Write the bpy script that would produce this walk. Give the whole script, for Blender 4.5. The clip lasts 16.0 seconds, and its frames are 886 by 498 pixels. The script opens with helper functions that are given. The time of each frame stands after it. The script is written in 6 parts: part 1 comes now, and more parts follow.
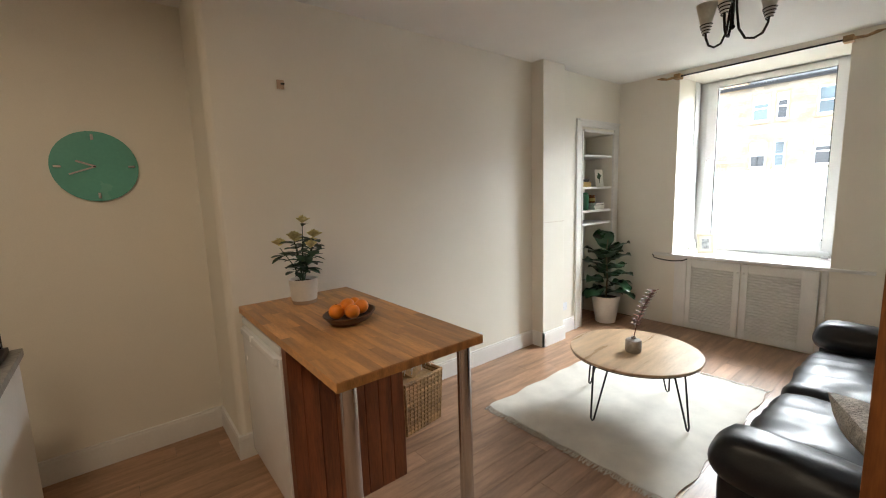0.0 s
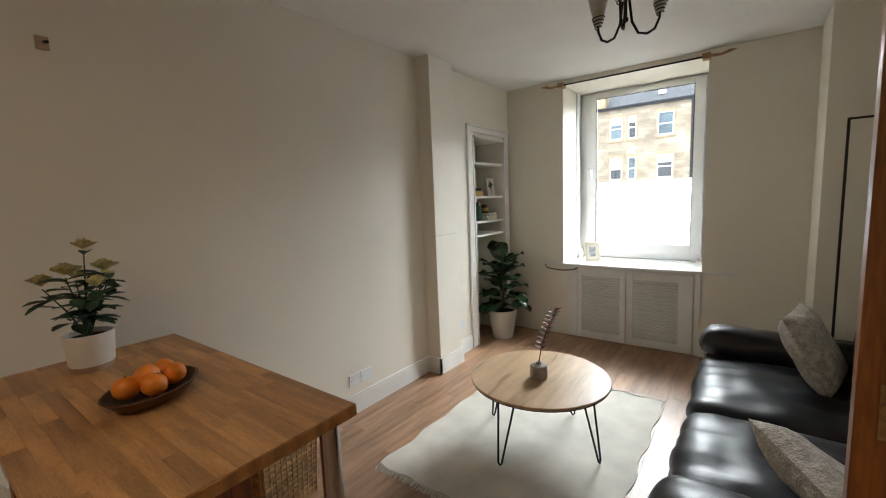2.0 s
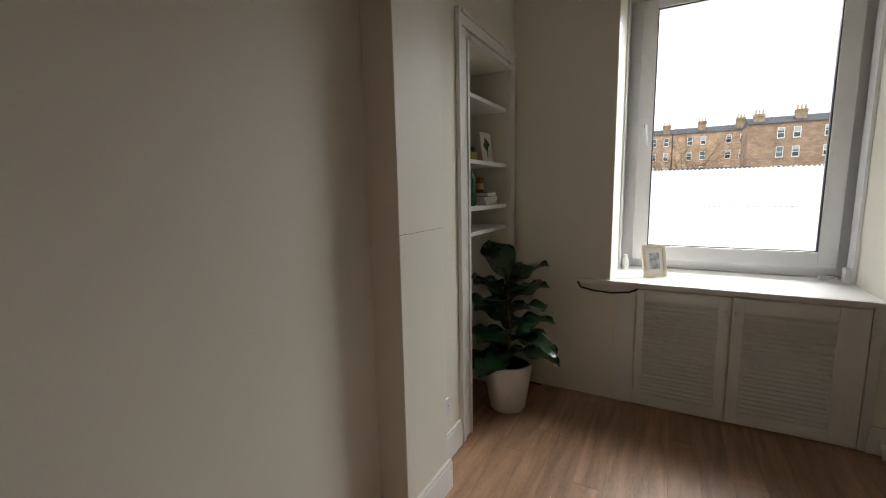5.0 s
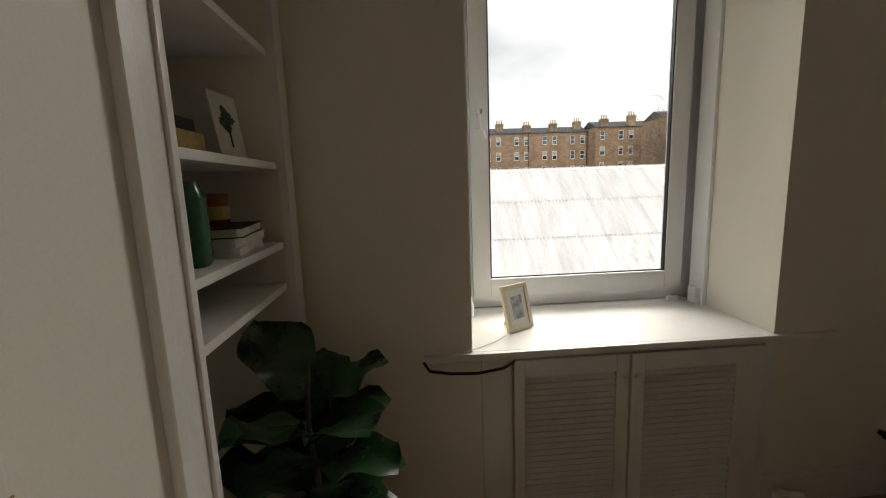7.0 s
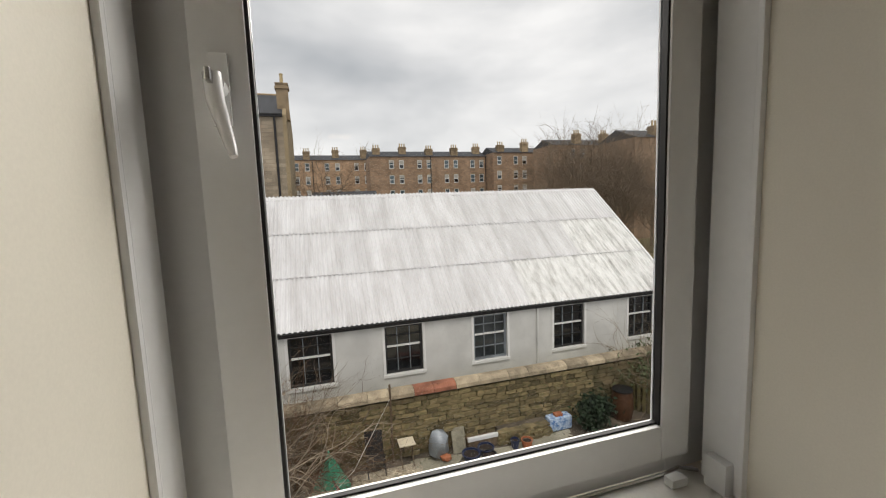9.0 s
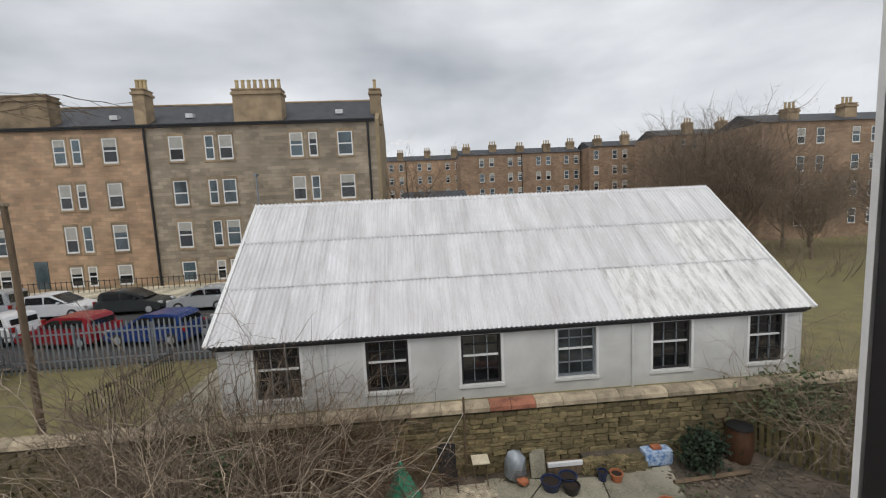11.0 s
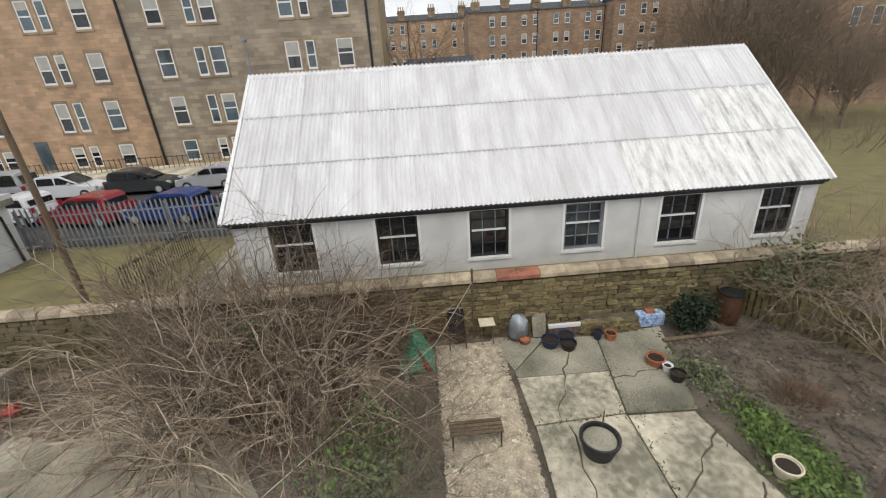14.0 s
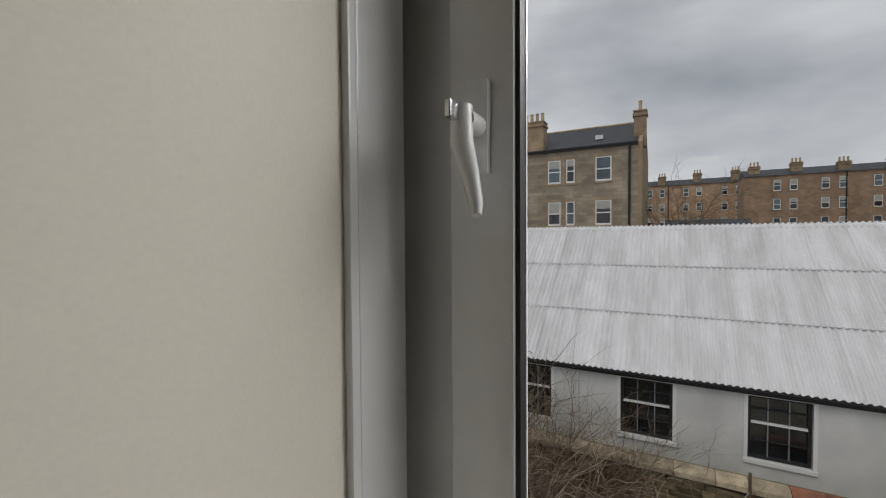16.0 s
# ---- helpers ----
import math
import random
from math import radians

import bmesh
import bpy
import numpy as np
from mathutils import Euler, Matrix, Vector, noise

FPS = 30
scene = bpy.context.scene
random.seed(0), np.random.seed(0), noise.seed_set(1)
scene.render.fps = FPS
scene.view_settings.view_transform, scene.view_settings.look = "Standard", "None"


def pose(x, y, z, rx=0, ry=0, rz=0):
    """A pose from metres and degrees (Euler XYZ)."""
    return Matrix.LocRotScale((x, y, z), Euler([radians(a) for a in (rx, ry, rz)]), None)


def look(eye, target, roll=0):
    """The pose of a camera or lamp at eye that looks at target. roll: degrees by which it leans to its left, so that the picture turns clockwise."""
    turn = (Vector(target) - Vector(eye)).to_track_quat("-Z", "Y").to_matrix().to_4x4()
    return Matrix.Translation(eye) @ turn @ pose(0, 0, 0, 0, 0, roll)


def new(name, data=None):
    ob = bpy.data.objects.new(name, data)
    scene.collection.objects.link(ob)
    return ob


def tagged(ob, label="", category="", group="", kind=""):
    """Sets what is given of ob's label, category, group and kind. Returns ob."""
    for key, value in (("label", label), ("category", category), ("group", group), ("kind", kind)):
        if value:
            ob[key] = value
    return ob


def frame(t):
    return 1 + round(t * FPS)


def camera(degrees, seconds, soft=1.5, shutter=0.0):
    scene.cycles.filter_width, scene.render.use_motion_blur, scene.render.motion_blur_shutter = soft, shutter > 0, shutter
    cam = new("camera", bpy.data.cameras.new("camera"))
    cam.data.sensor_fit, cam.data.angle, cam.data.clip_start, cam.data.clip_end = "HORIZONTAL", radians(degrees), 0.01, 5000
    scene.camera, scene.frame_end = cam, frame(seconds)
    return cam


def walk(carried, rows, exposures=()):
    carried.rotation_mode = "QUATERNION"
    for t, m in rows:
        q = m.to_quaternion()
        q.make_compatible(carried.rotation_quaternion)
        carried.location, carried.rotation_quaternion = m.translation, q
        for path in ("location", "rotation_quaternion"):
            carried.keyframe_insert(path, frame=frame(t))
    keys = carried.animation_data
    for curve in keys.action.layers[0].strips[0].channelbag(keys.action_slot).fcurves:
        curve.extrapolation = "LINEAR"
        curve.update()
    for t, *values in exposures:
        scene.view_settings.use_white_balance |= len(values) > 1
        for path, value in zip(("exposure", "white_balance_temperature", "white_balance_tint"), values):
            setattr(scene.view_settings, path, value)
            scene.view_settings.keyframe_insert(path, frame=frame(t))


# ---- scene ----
cam = camera(94.2, 16.0, soft=1.1)
PATH = [
    (0, (-0.137, -0.113, 1.492), (1.103, 1.432, 1.216), -1.9),
    (0.5, (-0.099, -0.12, 1.488), (1.37, 1.21, 1.216), -1.8),
    (1, (-0.071, -0.086, 1.478), (1.463, 1.17, 1.216), -2.0),
    (1.5, (0.071, 0.04, 1.474), (1.633, 1.265, 1.232), -2.2),
    (2, (0.266, 0.18, 1.478), (1.858, 1.366, 1.237), -2.3),
    (2.5, (0.45, 0.401, 1.48), (2.057, 1.562, 1.219), -2.3),
    (3, (0.654, 0.554, 1.461), (2.248, 1.727, 1.172), -2.0),
    (5.3, (1.926, 1.546, 1.326), (3.718, 2.389, 1.045), -1.0),
    (5.5, (2.035, 1.626, 1.332), (3.873, 2.362, 1.045), -1.2),
    (6, (2.311, 1.801, 1.337), (4.24, 2.255, 1.066), -1.6),
    (6.5, (2.599, 1.886, 1.37), (4.568, 2.039, 1.057), -1.9),
    (7, (2.932, 1.911, 1.405), (4.904, 1.779, 1.094), -2.0),
    (7.5, (3.267, 1.893, 1.445), (5.205, 1.528, 1.11), -1.8),
    (8, (3.517, 1.841, 1.44), (5.419, 1.272, 1.2), -2.2),
    (10.3, (4.715, 0.93, 1.675), (6.628, 0.377, 1.484), -2.1),
    (10.5, (4.725, 0.915, 1.682), (6.694, 0.465, 1.485), -2.3),
    (11, (4.7, 0.96, 1.666), (6.683, 0.812, 1.449), -2.6),
    (11.5, (4.67, 1.1, 1.629), (6.646, 1.276, 1.377), -3.1),
    (12, (4.65, 1.125, 1.59), (6.587, 1.468, 1.231), -3.8),
    (12.5, (4.7, 1.08, 1.605), (6.599, 1.392, 1.059), -4.6),
    (13, (4.74, 1.0, 1.605), (6.593, 1.158, 0.87), -4.7),
    (13.5, (4.78, 1.0, 1.605), (6.593, 0.985, 0.76), -4.2),
    (14, (4.78, 1.0, 1.605), (6.618, 0.926, 0.821), -3.7),
    (14.5, (4.74, 1.03, 1.605), (6.662, 1.027, 1.052), -3.3),
    (15, (4.62, 1.14, 1.605), (6.59, 1.317, 1.309), -2.7),
    (15.5, (4.544, 1.244, 1.58), (6.481, 1.726, 1.457), -1.6),
    (16, (4.44, 1.37, 1.58), (6.193, 2.331, 1.523), -0.4),
]


# ---- exposure, world, sun ----
EXPOSURES = [(0.0, 3.2, 6000, 6), (1.5, 3.05, 6000, 6), (2.0, 2.7, 6000, 5), (3.0, 2.25, 6200, 6), (5.5, 1.4, 6400, 9), (7.0, 0.9, 7000, 9),
             (8.0, 0.6, 7200, 10), (10.3, 0.25, 6500, 10), (12.0, 0.2, 6500, 10), (13.5, 0.55, 6600, 10), (14.0, 0.55, 6600, 10), (14.5, 0.4, 6600, 10), (15.0, 0.25, 6500, 10), (16.0, -0.25, 6500, 10)]
walk(cam, [(t, look(eye, target, roll)) for t, eye, target, roll in PATH], EXPOSURES)

SUN_EL, SUN_AZ = radians(62), radians(-75)
world = bpy.data.worlds.new("overcast")
scene.world = world
world.use_nodes = True
wn, wl = world.node_tree.nodes, world.node_tree.links
wn.clear()
w_out = wn.new("ShaderNodeOutputWorld")
w_bg = wn.new("ShaderNodeBackground")
w_sky = wn.new("ShaderNodeTexSky")
w_sky.sky_type, w_sky.sun_disc, w_sky.sun_elevation, w_sky.sun_rotation = "NISHITA", False, SUN_EL, SUN_AZ
w_tc, w_map, w_noise = wn.new("ShaderNodeTexCoord"), wn.new("ShaderNodeMapping"), wn.new("ShaderNodeTexNoise")
w_map.inputs["Scale"].default_value = (2.0, 1.5, 4.5)
w_noise.inputs["Scale"].default_value, w_noise.inputs["Detail"].default_value, w_noise.inputs["Roughness"].default_value = 1.1, 7.0, 0.52
w_noise.inputs["Distortion"].default_value = 0.15
w_ramp = wn.new("ShaderNodeValToRGB")
w_ramp.color_ramp.elements[0].position, w_ramp.color_ramp.elements[0].color = 0.32, (3.6, 3.85, 4.2, 1)
w_ramp.color_ramp.elements[1].position, w_ramp.color_ramp.elements[1].color = 0.66, (7.4, 7.55, 7.8, 1)
w_mix = wn.new("ShaderNodeMix")
w_mix.data_type = "RGBA"
w_mix.inputs[0].default_value = 0.94
wl.new(w_tc.outputs["Generated"], w_map.inputs["Vector"])
wl.new(w_map.outputs[0], w_noise.inputs["Vector"])
wl.new(w_noise.outputs[0], w_ramp.inputs[0])
wl.new(w_sky.outputs[0], w_mix.inputs[6])
wl.new(w_ramp.outputs[0], w_mix.inputs[7])
wl.new(w_mix.outputs[2], w_bg.inputs[0])
w_bg.inputs[1].default_value = 0.1
wl.new(w_bg.outputs[0], w_out.inputs[0])

sun = new("sun", bpy.data.lights.new("sun", "SUN"))
sun.data.energy, sun.data.angle, sun.data.color = 1.1, radians(30), (1.0, 0.96, 0.9)
# Added lamp, out of view above the window: tops up the sky's light indoors.
sky_fill = new("added_sky_fill", bpy.data.lights.new("added_sky_fill", "AREA"))
sky_fill.data.shape, sky_fill.data.size, sky_fill.data.size_y, sky_fill.data.energy = "RECTANGLE", 6.5, 2.2, 350
sky_fill.data.color = (1.0, 0.98, 0.95)
sky_fill.matrix_world = look((7.1, -0.6, 4.1), (2.5, 1.7, 1.15))
kitchen_lamp = new("kitchen_ceiling_lamp", bpy.data.lights.new("kitchen_ceiling_lamp", "AREA"))
kitchen_lamp.data.shape, kitchen_lamp.data.size, kitchen_lamp.data.energy, kitchen_lamp.data.color = "DISK", 0.4, 1.8, (1.0, 0.76, 0.52)
kitchen_lamp.matrix_world = look((-0.7, 1.0, 2.55), (-0.7, 1.01, 0))
sun.rotation_euler = (radians(28), 0, radians(-105))


# ---- materials ----
def mat(name, col, rough=0.6, metal=0.0, vary=0.12, scale=3.0, fine=60.0, bump=0.1, rnd=0.0, col2=None, coords="Object", stretch=(1, 1, 1), spec=0.5, dist=0.004, mid=0.5):
    m = bpy.data.materials.new(name)
    m.use_nodes = True
    n, l = m.node_tree.nodes, m.node_tree.links
    b = n["Principled BSDF"]
    b.inputs["Metallic"].default_value = metal
    b.inputs["Specular IOR Level"].default_value = spec
    tc, mp = n.new("ShaderNodeTexCoord"), n.new("ShaderNodeMapping")
    mp.inputs["Scale"].default_value = stretch
    l.new(tc.outputs[coords], mp.inputs["Vector"])
    if rnd:
        who, far = n.new("ShaderNodeObjectInfo"), n.new("ShaderNodeVectorMath")
        far.operation = "SCALE"
        far.inputs[0].default_value = (37.0, 53.0, 71.0)
        l.new(who.outputs["Random"], far.inputs["Scale"])
        l.new(far.outputs[0], mp.inputs["Location"])
    big, small = n.new("ShaderNodeTexNoise"), n.new("ShaderNodeTexNoise")
    big.inputs["Scale"].default_value, big.inputs["Detail"].default_value = scale, 5
    small.inputs["Scale"].default_value, small.inputs["Detail"].default_value = fine, 4
    l.new(mp.outputs[0], big.inputs["Vector"])
    l.new(mp.outputs[0], small.inputs["Vector"])
    mixf = n.new("ShaderNodeMath")
    mixf.operation = "MULTIPLY_ADD"
    l.new(small.outputs[0], mixf.inputs[0])
    mixf.inputs[1].default_value = 0.35
    half = n.new("ShaderNodeMath")
    half.operation = "MULTIPLY"
    half.inputs[1].default_value = 0.65
    l.new(big.outputs[0], half.inputs[0])
    l.new(half.outputs[0], mixf.inputs[2])
    ramp = n.new("ShaderNodeValToRGB")
    c2 = col2 or [c * (1 - 2.2 * vary) for c in col]
    ramp.color_ramp.elements[0].position, ramp.color_ramp.elements[0].color = mid - 0.14, (*c2, 1)
    ramp.color_ramp.elements[1].position, ramp.color_ramp.elements[1].color = mid + 0.14, (*[min(1, c * (1 + 0.5 * vary)) for c in col], 1)
    l.new(mixf.outputs[0], ramp.inputs[0])
    src = ramp.outputs[0]
    if rnd:
        oi, hs = n.new("ShaderNodeObjectInfo"), n.new("ShaderNodeHueSaturation")
        mr = n.new("ShaderNodeMapRange")
        mr.inputs["To Min"].default_value, mr.inputs["To Max"].default_value = 1 - rnd, 1 + rnd
        l.new(oi.outputs["Random"], mr.inputs[0])
        l.new(mr.outputs[0], hs.inputs["Value"])
        l.new(src, hs.inputs["Color"])
        src = hs.outputs[0]
    l.new(src, b.inputs["Base Color"])
    rr = n.new("ShaderNodeMapRange")
    rr.inputs["To Min"].default_value, rr.inputs["To Max"].default_value = max(0.02, rough - 0.08), min(1, rough + 0.08)
    l.new(big.outputs[0], rr.inputs[0])
    l.new(rr.outputs[0], b.inputs["Roughness"])
    if bump:
        bp = n.new("ShaderNodeBump")
        bp.inputs["Strength"].default_value, bp.inputs["Distance"].default_value = bump, dist
        l.new(mixf.outputs[0], bp.inputs["Height"])
        l.new(bp.outputs[0], b.inputs["Normal"])
    return m


def masonry(name, c1, c2, mortar, length, height, bump=0.4):
    """Coursed stone for a far facade, across y and z."""
    m = bpy.data.materials.new(name)
    m.use_nodes = True
    n, l = m.node_tree.nodes, m.node_tree.links
    b = n["Principled BSDF"]
    b.inputs["Roughness"].default_value = 0.9
    tc, sep, com = n.new("ShaderNodeTexCoord"), n.new("ShaderNodeSeparateXYZ"), n.new("ShaderNodeCombineXYZ")
    l.new(tc.outputs["Object"], sep.inputs[0])
    add = n.new("ShaderNodeMath")
    add.operation = "ADD"
    l.new(sep.outputs[0], add.inputs[0])
    l.new(sep.outputs[1], add.inputs[1])
    l.new(add.outputs[0], com.inputs[0])
    l.new(sep.outputs[2], com.inputs[1])
    br = n.new("ShaderNodeTexBrick")
    br.inputs["Scale"].default_value = 1.0
    br.inputs["Brick Width"].default_value, br.inputs["Row Height"].default_value = length, height
    br.inputs["Mortar Size"].default_value, br.inputs["Bias"].default_value = 0.012, 0.0
    br.inputs["Color1"].default_value, br.inputs["Color2"].default_value, br.inputs["Mortar"].default_value = (*c1, 1), (*c2, 1), (*mortar, 1)
    l.new(com.outputs[0], br.inputs["Vector"])
    ns = n.new("ShaderNodeTexNoise")
    ns.inputs["Scale"].default_value, ns.inputs["Detail"].default_value = 0.5, 8
    l.new(tc.outputs["Object"], ns.inputs["Vector"])
    mx = n.new("ShaderNodeMix")
    mx.data_type, mx.blend_type = "RGBA", "MULTIPLY"
    mx.inputs[0].default_value = 0.75
    rp = n.new("ShaderNodeValToRGB")
    rp.color_ramp.elements[0].position, rp.color_ramp.elements[0].color = 0.35, (0.62, 0.59, 0.56, 1)
    rp.color_ramp.elements[1].position, rp.color_ramp.elements[1].color = 0.65, (1.1, 1.08, 1.05, 1)
    l.new(ns.outputs[0], rp.inputs[0])
    l.new(br.outputs[0], mx.inputs[6])
    l.new(rp.outputs[0], mx.inputs[7])
    l.new(mx.outputs[2], b.inputs["Base Color"])
    bp = n.new("ShaderNodeBump")
    bp.inputs["Strength"].default_value, bp.inputs["Distance"].default_value = bump, 0.02
    l.new(br.outputs[0], bp.inputs["Height"])
    l.new(bp.outputs[0], b.inputs["Normal"])
    return m


def glass(name, tint=(1, 1, 1), rough=0.0):
    m = bpy.data.materials.new(name)
    m.use_nodes = True
    n, l = m.node_tree.nodes, m.node_tree.links
    n.clear()
    o, mx, tr, gl, lw, pw, sc = (n.new("ShaderNode" + k) for k in ("OutputMaterial", "MixShader", "BsdfTransparent", "BsdfGlossy", "LayerWeight", "Math", "Math"))
    tr.inputs[0].default_value = (*tint, 1)
    gl.inputs["Roughness"].default_value = rough
    pw.operation, sc.operation = "POWER", "MULTIPLY_ADD"
    pw.inputs[1].default_value, sc.inputs[1].default_value, sc.inputs[2].default_value = 5.0, 0.7, 0.008
    l.new(lw.outputs["Facing"], pw.inputs[0])
    l.new(pw.outputs[0], sc.inputs[0])
    l.new(sc.outputs[0], mx.inputs[0])
    l.new(tr.outputs[0], mx.inputs[1])
    l.new(gl.outputs[0], mx.inputs[2])
    l.new(mx.outputs[0], o.inputs[0])
    return m


def emit(name, col, strength):
    m = bpy.data.materials.new(name)
    m.use_nodes = True
    b = m.node_tree.nodes["Principled BSDF"]
    b.inputs["Base Color"].default_value = (*col, 1)
    b.inputs["Emission Color"].default_value = (*col, 1)
    b.inputs["Emission Strength"].default_value = strength
    return m


M_WALL = mat("cream_paint", (0.83, 0.79, 0.695), 0.55, vary=0.03, scale=1.2, fine=220, bump=0.08)
M_WHITE = mat("white_gloss", (0.82, 0.81, 0.78), 0.35, vary=0.04, scale=4, fine=90, bump=0.06)
M_CEIL = mat("ceiling_white", (0.8, 0.79, 0.76), 0.8, vary=0.03, scale=2, fine=150, bump=0.05)
M_UPVC = mat("white_upvc", (0.84, 0.85, 0.86), 0.25, vary=0.02, scale=3, fine=40, bump=0.01)
M_RUBBER = mat("black_rubber", (0.015, 0.015, 0.016), 0.6, vary=0.1)
M_FLOOR = mat("oak_laminate", (0.43, 0.26, 0.16), 0.4, vary=0.2, scale=2.2, fine=30, bump=0.05, rnd=0.16, stretch=(1.2, 11, 1), dist=0.001)
M_BLOCK = mat("oak_block", (0.56, 0.28, 0.1), 0.36, vary=0.2, scale=2.5, fine=30, bump=0.04, rnd=0.22, stretch=(12, 1.3, 2), dist=0.001)
M_PINE = mat("orange_pine", (0.37, 0.135, 0.035), 0.38, vary=0.25, scale=1.7, fine=16, bump=0.06, stretch=(9, 9, 0.9), dist=0.002)
M_REDPINE = mat("reddish_pine_board", (0.24, 0.075, 0.025), 0.45, vary=0.25, scale=2.2, fine=20, bump=0.06, stretch=(9, 9, 0.9), rnd=0.12, dist=0.002)
M_KNOT = mat("pine_knot", (0.11, 0.035, 0.011), 0.4, vary=0.2)
M_ASH = mat("pale_ash", (0.63, 0.45, 0.28), 0.3, vary=0.14, scale=2, fine=22, bump=0.05, stretch=(1.2, 10, 1), dist=0.001)
M_BLACKMETAL = mat("black_metal", (0.012, 0.012, 0.013), 0.4, metal=0.6, vary=0.1)
M_CHROME = mat("brushed_chrome", (0.62, 0.62, 0.63), 0.24, metal=1.0, vary=0.05)
M_LEATHER = mat("black_leather", (0.011, 0.013, 0.018), 0.38, vary=0.2, scale=5, fine=150, bump=0.3, dist=0.004, spec=0.4)
M_BOUCLE = mat("cream_boucle", (0.7, 0.66, 0.6), 0.95, vary=0.2, scale=30, fine=120, bump=0.9, dist=0.02)
M_RUG = mat("cream_wool", (0.74, 0.71, 0.64), 0.95, vary=0.08, scale=6, fine=240, bump=0.6, dist=0.006)
M_LEAF = mat("fig_leaf", (0.02, 0.062, 0.022), 0.28, vary=0.3, scale=7, fine=40, bump=0.25, rnd=0.25, dist=0.004)
M_LEAF2 = mat("rose_leaf", (0.045, 0.1, 0.055), 0.5, vary=0.3, scale=10, fine=60, rnd=0.25)
M_PETAL = mat("cream_petal", (0.75, 0.66, 0.3), 0.7, vary=0.15, scale=30, rnd=0.12)
M_POT = mat("white_ceramic", (0.76, 0.74, 0.69), 0.4, vary=0.05, scale=6)
M_POTBASE = mat("bare_clay", (0.5, 0.36, 0.25), 0.8, vary=0.1)
M_SOIL = mat("potting_soil", (0.035, 0.022, 0.014), 0.95, vary=0.4, scale=40, fine=120, bump=0.8)
M_STEM = mat("plant_stem", (0.12, 0.08, 0.04), 0.8, vary=0.2)
M_ORANGE = mat("orange_peel", (0.85, 0.25, 0.015), 0.42, vary=0.08, scale=8, fine=220, bump=0.35, rnd=0.08, dist=0.002)
M_BOWL = mat("dark_walnut", (0.1, 0.045, 0.022), 0.45, vary=0.25, scale=3, fine=25, stretch=(9, 1, 3), bump=0.08)
M_WICKER = mat("wicker", (0.52, 0.32, 0.14), 0.7, vary=0.25, scale=12, fine=90, bump=0.2, rnd=0.15)
M_CONCRETEVASE = mat("grey_stoneware", (0.42, 0.39, 0.35), 0.75, vary=0.1, scale=30)
M_EUC = mat("dried_eucalyptus", (0.19, 0.055, 0.03), 0.7, vary=0.25, rnd=0.2)
M_SHADE = mat("frosted_glass", (0.72, 0.7, 0.62), 0.35, vary=0.12, scale=9)
M_BRONZE = mat("dark_bronze", (0.03, 0.026, 0.022), 0.4, metal=0.8, vary=0.2)
M_BRASS = mat("worn_brass", (0.55, 0.4, 0.2), 0.3, metal=0.9, vary=0.15)
M_MINT = mat("mint_glass", (0.16, 0.45, 0.36), 0.25, vary=0.05)
M_BLACK = mat("black_plastic", (0.012, 0.012, 0.013), 0.45, vary=0.1)
M_PAPER = mat("paper", (0.78, 0.76, 0.7), 0.8, vary=0.05, scale=15)
M_PHOTO = mat("photo_print", (0.5, 0.52, 0.54), 0.4, vary=0.35, scale=25, fine=60, col2=(0.14, 0.15, 0.16))
M_CREAMWOOD = mat("cream_wood", (0.72, 0.64, 0.48), 0.55, vary=0.08, stretch=(1, 1, 6))
M_AMBER = mat("amber_glass", (0.2, 0.07, 0.02), 0.1, vary=0.1)
M_GREENGLASS = mat("green_glass", (0.03, 0.11, 0.05), 0.15, vary=0.2)
M_CANDLEBOX = mat("gold_label", (0.5, 0.34, 0.1), 0.5, vary=0.15, scale=20)
M_GREYTOP = mat("grey_worktop", (0.3, 0.29, 0.27), 0.4, vary=0.2, scale=50)
M_GLASS = glass("window_glass")
# outdoors
M_STONE = mat("rubble_stone", (0.22, 0.165, 0.09), 0.92, vary=0.3, scale=2.4, fine=26, bump=0.7, rnd=0.45, col2=(0.09, 0.085, 0.035), dist=0.02)
M_COPE = mat("coping_stone", (0.4, 0.33, 0.23), 0.9, vary=0.25, scale=3, fine=30, bump=0.5, rnd=0.25, dist=0.015)
M_COPERED = mat("red_coping", (0.32, 0.13, 0.08), 0.9, vary=0.25, scale=3, fine=30, bump=0.5, rnd=0.15, dist=0.015)
M_MORTAR = mat("dark_mortar", (0.085, 0.075, 0.05), 0.95, vary=0.3, scale=5, fine=40, bump=0.5, dist=0.02)
M_RENDER = mat("painted_render", (0.66, 0.66, 0.64), 0.85, vary=0.1, scale=1.2, fine=50, bump=0.25, dist=0.006)
M_ROOF = mat("corrugated_sheet", (0.7, 0.7, 0.71), 0.75, vary=0.08, scale=1.1, fine=22, bump=0.15, rnd=0.05, stretch=(0.6, 2.6, 0.1), col2=(0.57, 0.56, 0.56), dist=0.01)
M_ROOFDARK = mat("mossy_sheet", (0.68, 0.68, 0.67), 0.85, vary=0.3, scale=1.6, fine=16, bump=0.2, rnd=0.05, stretch=(0.8, 3.6, 0.1), col2=(0.27, 0.26, 0.24), mid=0.4)
M_PAINTWHITE = mat("white_joinery", (0.78, 0.78, 0.77), 0.5, vary=0.05)
M_DARKFRAME = mat("black_joinery", (0.02, 0.02, 0.021), 0.5, vary=0.1)
M_DARKGLASS = mat("dark_pane", (0.02, 0.022, 0.025), 0.06, vary=0.3, scale=1.5, bump=0.0, spec=0.9)
